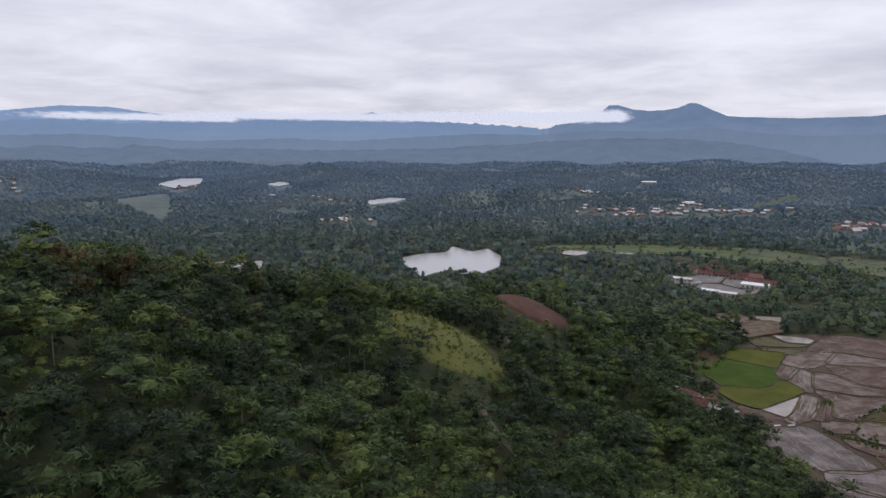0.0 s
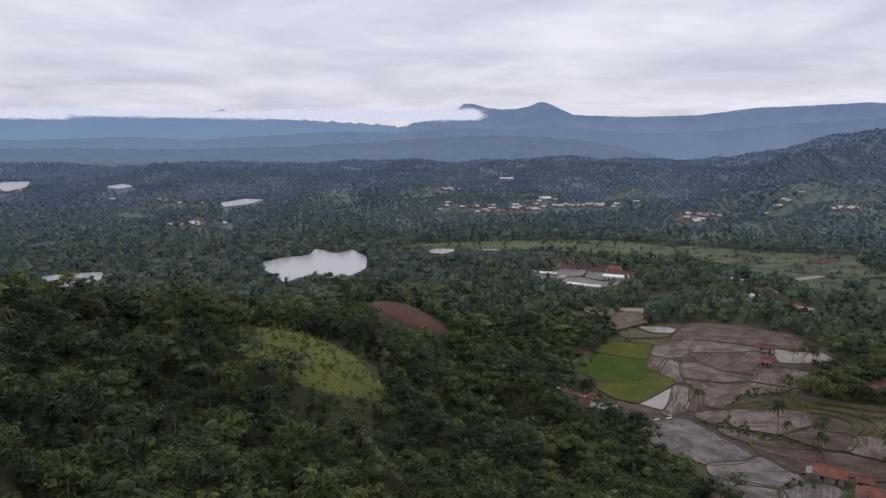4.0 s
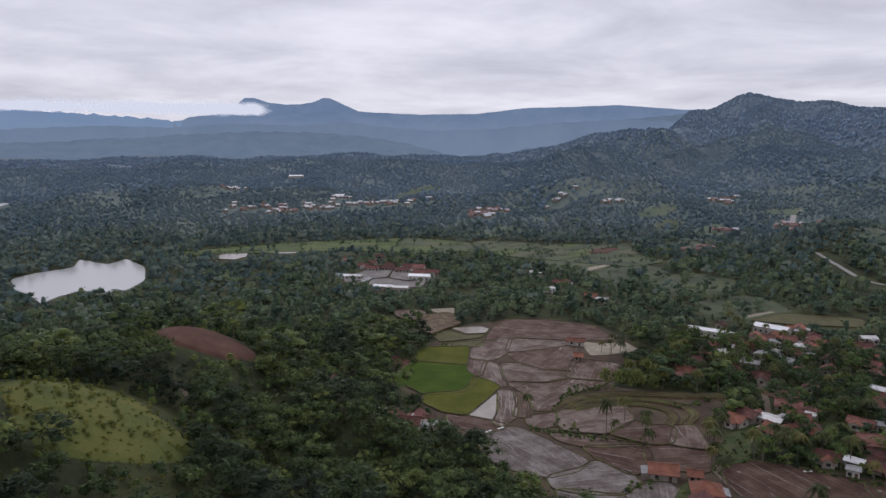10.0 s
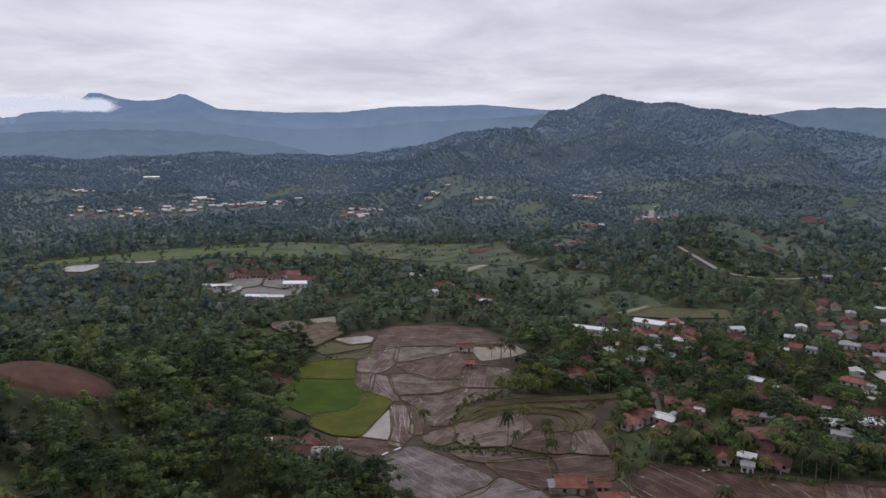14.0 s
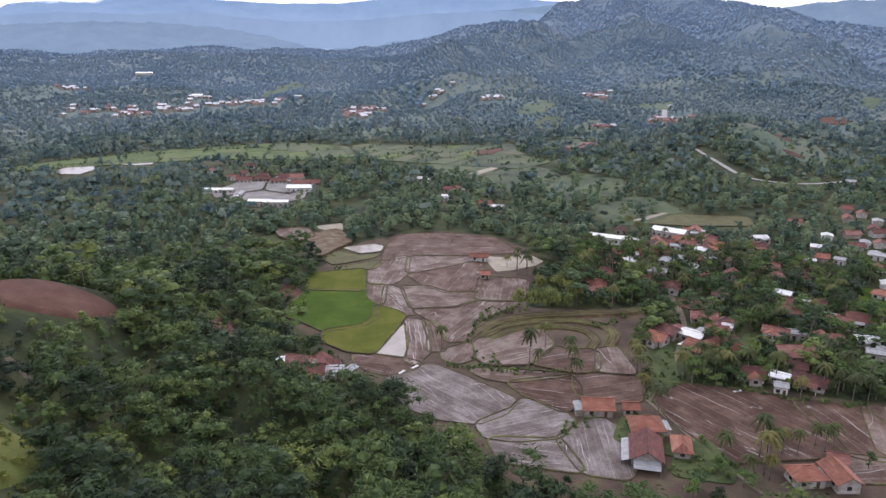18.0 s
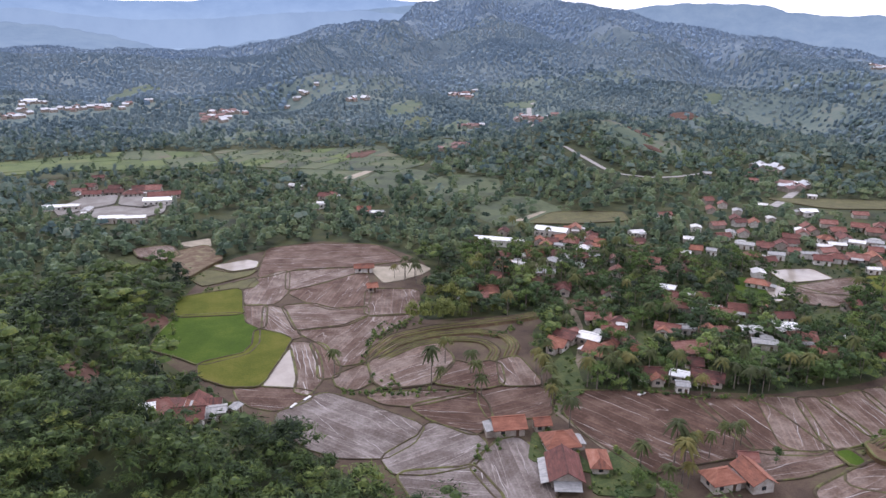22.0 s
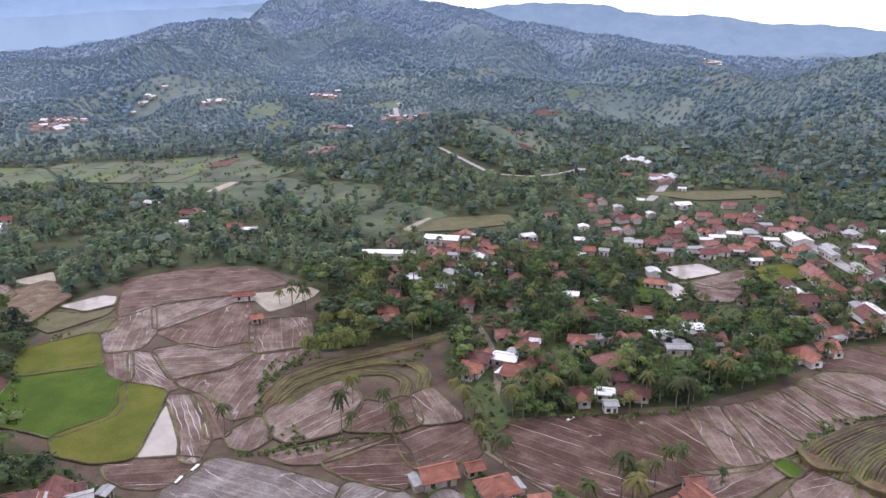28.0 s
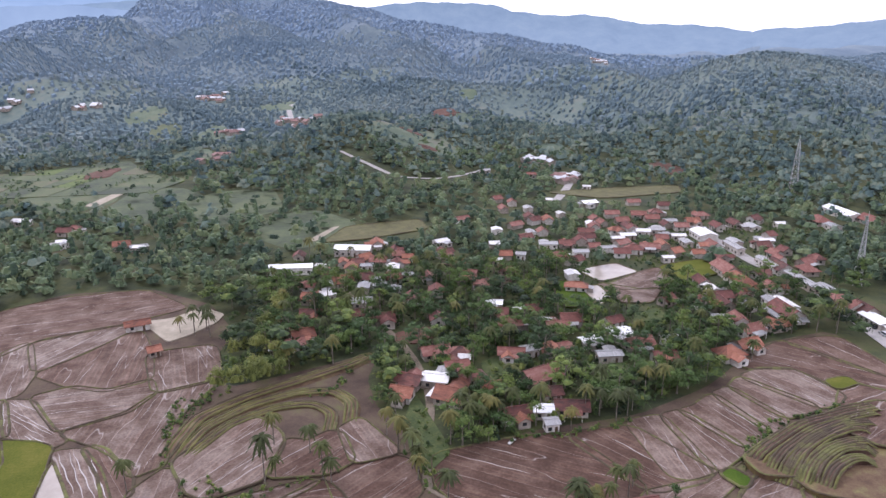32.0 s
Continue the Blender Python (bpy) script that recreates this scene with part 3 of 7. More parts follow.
HEDGES = [
    [(128.0, 346.0), (138.0, 366.0), (152.0, 384.0), (170.0, 398.0), (186.0, 404.0)],
    [(133.0, 352.0), (146.0, 362.0), (152.0, 374.0)],
    [(162.0, 380.0), (172.0, 388.0), (181.0, 392.0)],
    [(172.0, 408.0), (178.0, 420.0), (182.0, 424.0)],
    [(194.7, 286.8), (183.4, 280.3), (172.7, 271.3), (165.4, 266.8)],
    [(158.5, 256.2), (164.5, 254.5), (160.6, 247.2), (151.0, 251.3), (147.6, 257.6)],
    [(151.8, 249.7), (162.1, 238.1), (175.9, 226.6)],
    [(214.7, 125.2), (224.9, 121.0), (239.3, 116.9)],
    [(126.2, 334.1), (141.4, 345.5), (153.7, 366.1), (160.7, 372.2)],
    [(170.3, 370.1), (178.6, 370.3)],
    [(228.4, 153.7), (215.8, 169.0), (208.1, 184.2)],
    [(222.7, 121.8), (238.5, 113.2), (249.3, 103.0), (259.4, 93.8)],
    [(210.2, 249.7), (218.2, 243.1), (235.9, 246.7)],
    [(206.4, 275.5), (192.7, 280.5), (180.1, 276.6)],
    [(205.5, 280.5), (196.8, 278.2), (188.3, 277.7), (182.5, 275.4)],
    [(158.3, 207.2), (156.2, 203.0), (149.7, 204.1), (141.8, 202.1)],
    [(194.3, 207.8), (186.0, 201.1), (178.2, 197.8)],
]
BANDS = [
    (1.1, 7.5, [(170.1, 269.5), (188.4, 273.7), (203.7, 267.6), (218.7, 257.4), (234.8, 247.0), (245.6, 242.5)]),
    (0.8, 6.2, [(169.8, 266.6), (184.8, 269.0), (199.4, 264.1), (211.4, 254.8), (216.6, 244.3), (212.2, 235.2), (200.7, 230.6)]),
    (0.55, 5.6, [(171.0, 264.3), (189.0, 263.4), (202.0, 255.6), (207.6, 246.4), (204.5, 237.8), (195.3, 234.4)]),
    (2.7, 6.2, [(214.0, 122.8), (222.4, 118.0), (237.9, 107.8), (249.6, 94.4), (258.1, 82.8)]),
    (2.75, 6.2, [(208.9, 114.1), (222.3, 109.9), (232.4, 103.7), (241.7, 94.5), (240.3, 86.7)]),
    (2.8, 5.0, [(209.1, 109.1), (219.6, 105.6), (228.5, 99.6), (230.9, 92.5), (228.7, 89.3)]),
    (2.72, 5.0, [(210.9, 118.8), (220.7, 114.8), (233.4, 107.0), (246.4, 95.0), (254.6, 83.5)]),
    (2.74, 5.0, [(209.3, 116.1), (219.9, 112.2), (230.1, 106.1), (242.9, 95.6), (247.1, 85.2)]),
    (2.78, 5.0, [(208.3, 111.7), (218.5, 108.1), (227.6, 102.4), (234.3, 94.5), (234.2, 88.1)]),
    (2.82, 5.0, [(208.1, 106.5), (217.1, 103.1), (224.8, 97.3), (224.6, 90.2)]),
]
ROADS = [
    ('main_road', 7, [(305.0, 66.5), (315.4, 69.7), (333.2, 75.1), (354.3, 79.5), (368.9, 86.0), (382.4, 93.5), (399.3, 106.7), (423.7, 118.6), (443.6, 128.0), (467.2, 134.7), (477.4, 137.9)]),
    ('far_road', 4.2, [(579.0, 425.0), (561.0, 403.0), (546.0, 381.0), (533.0, 361.0), (529.0, 347.0), (542.0, 326.0), (564.0, 314.0), (599.0, 304.0)]),
    ('upper_road', 7, [(695.5, 526.6), (767.3, 579.8), (897.8, 667.4), (967.6, 703.1)]),
    ('village_lane', 2.6, [(179.4, 198.9), (192.7, 203.8), (204.8, 207.9), (216.9, 211.5), (229.8, 217.6), (245.4, 227.6), (257.7, 238.0), (268.3, 249.2), (281.4, 262.5), (296.1, 277.4), (308.5, 291.6), (323.3, 306.1)]),
    ('farm_track', 1.2, [(179.4, 198.9), (175.3, 189.0), (169.2, 174.3), (165.2, 163.4), (161.6, 153.5)]),
    ('hill_path', 1.7, [(11.0, 203.0), (13.0, 200.0), (15.0, 195.0), (18.0, 189.0), (21.0, 184.0)]),
    ('knoll_path', 1.5, [(24.0, 273.0), (26.0, 271.0), (27.0, 267.0), (27.0, 263.0)]),
    ('north_road', 6, [(508.2, 225.1), (541.5, 224.7), (585.5, 226.7), (614.4, 239.1)]),
]


PLAN = 1.25  # metres to one unit of the layout below, which is fitted to the camera's view


def smooth(a, b, v):
    u = np.clip((np.asarray(v, float) - a) / (b - a), 0, 1)
    return u * u * (3 - 2 * u)


def fractal(x, y, size, seed, octaves=4):
    """Smooth rolling relief of about unit height, quick on whole arrays."""
    g = np.random.default_rng(seed)
    out, amp = np.zeros_like(x, dtype=float), 1.0
    for _ in range(octaves):
        for _ in range(4):
            a, p = g.uniform(0, 2 * math.pi), g.uniform(0, 2 * math.pi)
            out += amp * 0.5 * np.sin((x * math.cos(a) + y * math.sin(a)) * 2 * math.pi / (size * g.uniform(0.7, 1.4)) + p)
        size, amp = size / 2.1, amp * 0.5
    return out


# near hill: x, y, spread, height of its knolls
KNOLLS = [(-60, 80, 50, 38.0), (-110, 150, 50, 42.7), (-20, 120, 32, 1.7), (-5, 188, 26, 20.9), (25, 247, 24, 27.0),
          (-60, 220, 45, 27.5), (40, 110, 35, 9.7), (40, 185, 26, 2.2), (70, 270, 30, 8.2), (68, 202, 15, 11)]
# western edge of the paddy basin: y, x
EDGE_Y, EDGE_X = [-200, 60, 130, 160, 200, 235, 262, 290, 318, 345, 400], [150, 118, 100, 92, 94, 97, 99, 112, 132, 140, 160]
# crest of the hill range: azimuth from north, height, range of its crest, range of its foot
CREST_AZ = [-60, 5, 15, 22, 30, 33, 36, 40.6, 45, 47.4, 49.6, 52.3, 55, 58.3, 61, 63.7, 67, 70, 75.4, 80.7, 84, 100, 140]
CREST_Z = [0, 5, 10, 14, 14, 24, 44, 76, 78, 124, 178, 236, 200, 192, 168, 140, 104, 76, 48, 26, 10, 0, 0]
CREST_R = [1800, 1700, 1600, 1600, 1600, 1450, 1400, 1500, 1600, 1950, 2300, 2400, 2350, 2300, 2200, 2100, 1900, 1700, 1500, 1300, 1200, 1200, 1200]
FOOT_R = [900, 800, 700, 640, 620, 630, 640, 680, 740, 760, 780, 780, 760, 740, 700, 640, 600, 560, 520, 500, 480, 500, 600]
LAKES = [f for f in FIELDS if f[0] == "lake"]


def plan_z(x, y):
    r, a = np.hypot(x - 10, y - 60), np.degrees(np.arctan2(x - 10, y - 60))
    hill = sum(h * np.exp(-((x - c) ** 2 + (y - d) ** 2) / (2 * s * s)) for c, d, s, h in KNOLLS)
    hill = hill * smooth(0, 30, np.interp(y, EDGE_Y, EDGE_X) - x)
    plain = 45 * smooth(640, 1600, r) * (1 - 0.6 * smooth(15, 50, a) * (1 - smooth(70, 100, a)))
    foot, crest = np.interp(a, CREST_AZ, FOOT_R), np.interp(a, CREST_AZ, CREST_R)
    u = np.clip((r - foot) / (crest - foot), 0, None)
    range_z = np.interp(a, CREST_AZ, CREST_Z) * np.where(u < 1, u ** 1.15, np.exp(-((u - 1) * 1.6) ** 2))
    knob = 52 * np.exp(-(((a - 92) / 6.5) ** 2) - ((r - 900) / 230) ** 2) + 30 * np.exp(-(((a - 103) / 6) ** 2) - ((r - 850) / 260) ** 2)
    spur = 23 * np.exp(-(((a - 60.5) / 4.5) ** 2) - ((r - 610) / 110) ** 2)
    rolls = fractal(x, y, 420, 3, 2) * (7 + 4 * smooth(0.1, 0.6, u) * smooth(20, 36, a)) * smooth(650, 1200, r) + fractal(x, y, 150, 5, 2) * 1.8 * smooth(640, 1000, r)
    spurs = 34 * (0.6 - np.sqrt(0.05 + fractal(x, y, 430, 9, 2) ** 2)) * smooth(0.10, 0.4, u) * (1 - smooth(0.74, 1.0, u)) * smooth(30, 38, a) * (1 - smooth(78, 90, a))
    return hill + plain + range_z + knob + spur + rolls + spurs


def ground_z(x, y):
    """Height of the ground, in metres."""
    x, y = np.asarray(x, float), np.asarray(y, float)
    z = PLAN * plan_z(x / PLAN, y / PLAN)
    for _, level, shore in LAKES:
        p = np.array(shore)
        c, s = p.mean(0), p.std(0) * 3.2
        g = np.exp(-((((x - c[0]) / s[0]) ** 2 + ((y - c[1]) / s[1]) ** 2) ** 2))
        z = z * (1 - g) + (level - 0.45) * g
    return z


def inside(px, py, poly):
    hit = np.zeros(np.shape(px), bool)
    for (x0, y0), (x1, y1) in zip(poly, poly[1:] + poly[:1]):
        hit ^= ((y0 > py) != (y1 > py)) & (px < (x1 - x0) * (py - y0) / (y1 - y0 + 1e-9) + x0)
    return hit


def rounded(poly, rounds=2):
    """Corner-cut outline."""
    p = np.array(poly, float)
    for _ in range(rounds):
        q = np.roll(p, -1, 0)
        p = np.stack([0.9 * p + 0.1 * q, 0.1 * p + 0.9 * q], 1).reshape(-1, 2)
    return p


def mesh_of(name, verts, faces, mat=None, smooth_shade=False):
    me = bpy.data.meshes.new(name)
    me.from_pydata([tuple(v) for v in verts], [], faces)
    if mat:
        me.materials.append(mat)
    if smooth_shade:
        me.shade_smooth()
    me.update()
    return me


def quads_mesh(name, co, mat, tint=None, corners=4):
    """A mesh of loose faces from an array of their corners."""
    co = np.ascontiguousarray(co, np.float32).reshape(-1, 3)
    n = len(co) // corners
    me = bpy.data.meshes.new(name)
    me.vertices.add(len(co))
    me.vertices.foreach_set("co", co.ravel())
    me.loops.add(len(co))
    me.loops.foreach_set("vertex_index", np.arange(len(co), dtype=np.int32))
    me.polygons.add(n)
    me.polygons.foreach_set("loop_start", np.arange(n, dtype=np.int32) * corners)
    if tint is not None:
        me.attributes.new("tint", "FLOAT", "FACE").data.foreach_set("value", np.ascontiguousarray(tint, np.float32))
    me.materials.append(mat)
    me.update(calc_edges=True)
    return me


def part(name, me, parent=None, label=""):
    ob = new(name, me)
    ob.parent = parent
    return tagged(ob, label) if label else ob


# ---- ground: one sheet to the horizon ----
angles = np.radians(np.concatenate([np.arange(-40, 112, 0.36), np.arange(112, 320, 2.6)]))
radii = np.concatenate([np.linspace(2, 480, 130), np.geomspace(484, 3700, 140)])
A, R = np.meshgrid(angles, radii, indexing="ij")
GX, GY = 12 + R * np.sin(A), 75 + R * np.cos(A)
GZ = ground_z(GX, GY) - 0.05
na, nr = A.shape
idx = np.arange(na * nr).reshape(na, nr)
nxt = np.roll(idx, -1, 0)
quad = np.stack([idx[:, :-1], idx[:, 1:], nxt[:, 1:], nxt[:, :-1]], -1).reshape(-1, 4)
gverts = np.stack([GX, GY, GZ], -1).reshape(-1, 3)
me = bpy.data.meshes.new("ground")
me.vertices.add(len(gverts) + 1)
me.vertices.foreach_set("co", np.append(gverts, [[12, 75, float(ground_z(12, 75))]], 0).astype(np.float32).ravel())
tri = np.stack([nxt[:, 0], np.full(na, na * nr), idx[:, 0]], -1)
me.loops.add(quad.size + tri.size)
me.loops.foreach_set("vertex_index", np.concatenate([quad.ravel()[::-1], tri.ravel()[::-1]]).astype(np.int32))
me.polygons.add(len(quad) + len(tri))
me.polygons.foreach_set("loop_start", np.concatenate([np.arange(len(quad)) * 4, quad.size + np.arange(len(tri)) * 3]).astype(np.int32))
# ground colours step towards painted blue haze with distance
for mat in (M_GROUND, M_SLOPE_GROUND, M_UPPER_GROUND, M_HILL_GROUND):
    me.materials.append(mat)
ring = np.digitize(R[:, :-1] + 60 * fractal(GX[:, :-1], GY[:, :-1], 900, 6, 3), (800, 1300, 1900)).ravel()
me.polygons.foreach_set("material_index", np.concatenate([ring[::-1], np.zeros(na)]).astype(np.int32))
me.update(calc_edges=True)
me.shade_smooth()
ground = tagged(new("ground", me), "hilly ground covered with dark green undergrowth", "ground", kind="structure")

# ---- far mountains ----
def ridge(name, label, azs, els, radius, depth, foot_el, mat, rough, seed):
    """A mountain range as a relief strip: crest by azimuth and elevation angle, sloping towards the viewer."""
    g = np.random.default_rng(seed)
    a = np.arange(azs[0], azs[-1], 0.08)
    e = np.interp(a, azs, els)
    bump = sum(g.normal() * np.sin(a * f + g.uniform(0, 6)) / f ** 0.9 for f in (3.1, 5.3, 8.7, 13.9, 21, 34, 51, 70, 96, 130, 175))
    e = e + rough * bump
    rows, v = 9, []
    fold = [(g.uniform(0.3, 2.2), g.uniform(0, 6), g.normal() * 0.5) for _ in range(8)]
    for k in range(rows):
        u = k / (rows - 1)
        el = foot_el + (e - foot_el) * u
        rr = radius - depth * (1 - u) + depth * 0.04 * np.sin(math.pi * u) * sum(w * np.sin(a * f + p) for f, p, w in fold)
        v.append(np.stack([12 + rr * np.sin(np.radians(a)), 75 + rr * np.cos(np.radians(a)), 106 + rr * np.tan(np.radians(el))], -1))
    v, n = np.concatenate(v), len(a)
    faces = [(k * n + i, k * n + i + 1, (k + 1) * n + i + 1, (k + 1) * n + i) for k in range(rows - 1) for i in range(n - 1)]
    return tagged(new(name, mesh_of(name, v, faces, mat, True)), label, "mountain", kind="structure")


# haze is put into these emission colours; the ridges glow by themselves
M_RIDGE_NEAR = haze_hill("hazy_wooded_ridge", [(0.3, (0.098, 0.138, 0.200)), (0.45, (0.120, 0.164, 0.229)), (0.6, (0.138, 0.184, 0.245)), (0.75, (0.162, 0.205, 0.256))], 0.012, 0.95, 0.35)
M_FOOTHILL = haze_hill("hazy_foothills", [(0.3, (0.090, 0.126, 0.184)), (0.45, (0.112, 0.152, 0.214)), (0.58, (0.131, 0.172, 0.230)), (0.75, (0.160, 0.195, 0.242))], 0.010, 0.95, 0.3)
M_RIDGE_LOW = haze_hill("haze_glow_low_range", [(0.3, (0.128, 0.176, 0.256)), (0.5, (0.150, 0.201, 0.284)), (0.7, (0.172, 0.225, 0.305))], 0.006, 1.0, 0.5)
M_RIDGE_BLUE = haze_hill("haze_glow_ridge", [(0.3, (0.126, 0.180, 0.282)), (0.5, (0.154, 0.213, 0.320)), (0.7, (0.184, 0.245, 0.352))], 0.004, 1.0)
M_RIDGE_HAZE = haze_hill("haze_glow_west_ridge", [(0.3, (0.165, 0.245, 0.39)), (0.7, (0.215, 0.30, 0.44))], 0.003, 1.0)
M_RIDGE_PALE = haze_hill("haze_glow_far_range", [(0.3, (0.20, 0.29, 0.45)), (0.7, (0.26, 0.35, 0.50))], 0.002, 1.0)
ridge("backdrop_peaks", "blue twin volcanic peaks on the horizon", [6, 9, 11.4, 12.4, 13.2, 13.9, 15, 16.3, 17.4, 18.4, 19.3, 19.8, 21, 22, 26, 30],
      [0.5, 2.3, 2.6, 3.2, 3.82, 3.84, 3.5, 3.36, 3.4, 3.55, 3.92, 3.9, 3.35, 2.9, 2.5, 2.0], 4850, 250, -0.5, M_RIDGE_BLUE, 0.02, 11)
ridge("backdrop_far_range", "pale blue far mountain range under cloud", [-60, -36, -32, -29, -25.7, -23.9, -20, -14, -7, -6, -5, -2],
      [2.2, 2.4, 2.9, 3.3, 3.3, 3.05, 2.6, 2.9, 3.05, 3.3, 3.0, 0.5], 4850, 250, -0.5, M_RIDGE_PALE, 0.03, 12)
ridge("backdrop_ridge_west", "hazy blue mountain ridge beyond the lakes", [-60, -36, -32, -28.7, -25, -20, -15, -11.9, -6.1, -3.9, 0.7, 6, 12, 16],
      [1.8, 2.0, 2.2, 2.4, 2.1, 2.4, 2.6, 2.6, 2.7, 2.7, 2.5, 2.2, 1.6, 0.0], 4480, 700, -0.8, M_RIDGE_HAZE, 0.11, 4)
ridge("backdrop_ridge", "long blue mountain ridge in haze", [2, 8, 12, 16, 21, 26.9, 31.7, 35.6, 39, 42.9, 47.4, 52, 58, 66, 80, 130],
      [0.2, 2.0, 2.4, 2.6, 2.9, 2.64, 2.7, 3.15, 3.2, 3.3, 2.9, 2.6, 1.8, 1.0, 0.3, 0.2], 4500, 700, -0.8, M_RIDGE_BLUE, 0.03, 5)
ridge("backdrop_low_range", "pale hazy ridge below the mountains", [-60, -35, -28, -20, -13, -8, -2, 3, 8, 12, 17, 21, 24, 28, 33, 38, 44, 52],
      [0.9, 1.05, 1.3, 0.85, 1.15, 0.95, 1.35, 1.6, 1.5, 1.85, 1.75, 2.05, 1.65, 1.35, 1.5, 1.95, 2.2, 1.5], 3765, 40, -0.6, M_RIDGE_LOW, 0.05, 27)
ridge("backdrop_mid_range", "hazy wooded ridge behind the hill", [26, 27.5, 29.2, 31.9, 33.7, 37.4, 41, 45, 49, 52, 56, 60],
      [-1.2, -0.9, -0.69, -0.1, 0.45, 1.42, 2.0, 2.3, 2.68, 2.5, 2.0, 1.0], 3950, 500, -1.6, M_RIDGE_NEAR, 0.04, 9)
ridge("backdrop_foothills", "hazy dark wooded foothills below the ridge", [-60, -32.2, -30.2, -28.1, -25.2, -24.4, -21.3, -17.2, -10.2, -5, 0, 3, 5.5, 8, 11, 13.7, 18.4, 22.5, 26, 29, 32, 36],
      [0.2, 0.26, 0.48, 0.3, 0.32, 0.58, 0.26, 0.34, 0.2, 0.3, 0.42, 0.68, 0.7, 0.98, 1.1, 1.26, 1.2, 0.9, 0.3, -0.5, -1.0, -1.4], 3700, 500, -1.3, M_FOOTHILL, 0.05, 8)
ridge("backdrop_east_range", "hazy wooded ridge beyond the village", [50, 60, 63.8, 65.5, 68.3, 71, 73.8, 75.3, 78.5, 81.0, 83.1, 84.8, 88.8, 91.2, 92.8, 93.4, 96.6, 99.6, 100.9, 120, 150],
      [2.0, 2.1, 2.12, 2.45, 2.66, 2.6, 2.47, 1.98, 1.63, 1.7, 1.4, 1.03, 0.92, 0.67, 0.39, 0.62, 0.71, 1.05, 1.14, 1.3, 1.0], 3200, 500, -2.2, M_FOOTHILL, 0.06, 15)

# low cloud lying on the far ridge: thin strips that emit their daylit white
m, n, l, bsdf = material("low_cloud_glow")
co = n.new("ShaderNodeTexCoord")
puff = n.new("ShaderNodeTexNoise")
puff.inputs["Scale"].default_value, puff.inputs["Detail"].default_value, puff.inputs["Distortion"].default_value = 4.0, 3, 0.4
fit_uv = n.new("ShaderNodeMapping")
fit_uv.inputs["Scale"].default_value = (6, 1, 1)
l.new(co.outputs["UV"], fit_uv.inputs["Vector"])
l.new(fit_uv.outputs["Vector"], puff.inputs["Vector"])
uv = n.new("ShaderNodeSeparateXYZ")
l.new(co.outputs["UV"], uv.inputs[0])
hump = ramp(n, [(0.0, (0, 0, 0)), (0.35, (1, 1, 1)), (0.6, (0.9, 0.9, 0.9)), (1.0, (0, 0, 0))])
ends = ramp(n, [(0.0, (0, 0, 0)), (0.3, (0.8, 0.8, 0.8)), (0.93, (1, 1, 1)), (1.0, (0, 0, 0))])
l.new(uv.outputs["Y"], hump.inputs["Fac"])
l.new(uv.outputs["X"], ends.inputs["Fac"])
body = n.new("ShaderNodeMath")
body.operation = "MULTIPLY"
l.new(hump.outputs["Color"], body.inputs[0])
l.new(ends.outputs["Color"], body.inputs[1])
thick = n.new("ShaderNodeMath")
thick.operation = "MULTIPLY_ADD"
thick.inputs[1].default_value = 2.2
l.new(body.outputs[0], thick.inputs[0])
less = n.new("ShaderNodeMath")
less.operation = "MULTIPLY_ADD"
less.inputs[1].default_value, less.inputs[2].default_value = 1.5, -1.35
l.new(puff.outputs["Fac"], less.inputs[0])
l.new(less.outputs[0], thick.inputs[2])
thick.use_clamp = True
l.new(thick.outputs[0], bsdf.inputs["Alpha"])
bsdf.inputs["Base Color"].default_value = (0.1, 0.1, 0.1, 1)
bsdf.inputs["Emission Color"].default_value, bsdf.inputs["Emission Strength"].default_value = (0.72, 0.74, 0.80, 1), 1.0
M_CLOUD = m
for a0, a1, e0, e1 in ((-34, -16, 2.2, 3.1), (-26, 3, 2.4, 3.45), (-8, 15.6, 2.35, 3.75), (-1, 15.2, 2.3, 3.5)):
    aa = np.radians(np.linspace(a0, a1, 60))
    rows = [np.stack([12 + 4250 * np.sin(aa), 75 + 4250 * np.cos(aa), np.full(60, 106 + 4250 * math.tan(radians(e)))], -1) for e in (e0, (e0 + e1) / 2, e1)]
    me = mesh_of("cloud_bank", np.concatenate(rows), [(k * 60 + i, k * 60 + i + 1, k * 60 + 61 + i, k * 60 + 60 + i) for k in range(2) for i in range(59)], M_CLOUD)
    layer = me.uv_layers.new(name="UVMap")
    for loop in me.loops:
        k, i = divmod(loop.vertex_index, 60)
        layer.data[loop.index].uv = (i / 59, k / 2)
    tagged(new("backdrop_cloud", me), "white low cloud lying along the far mountains", "cloud", kind="structure")

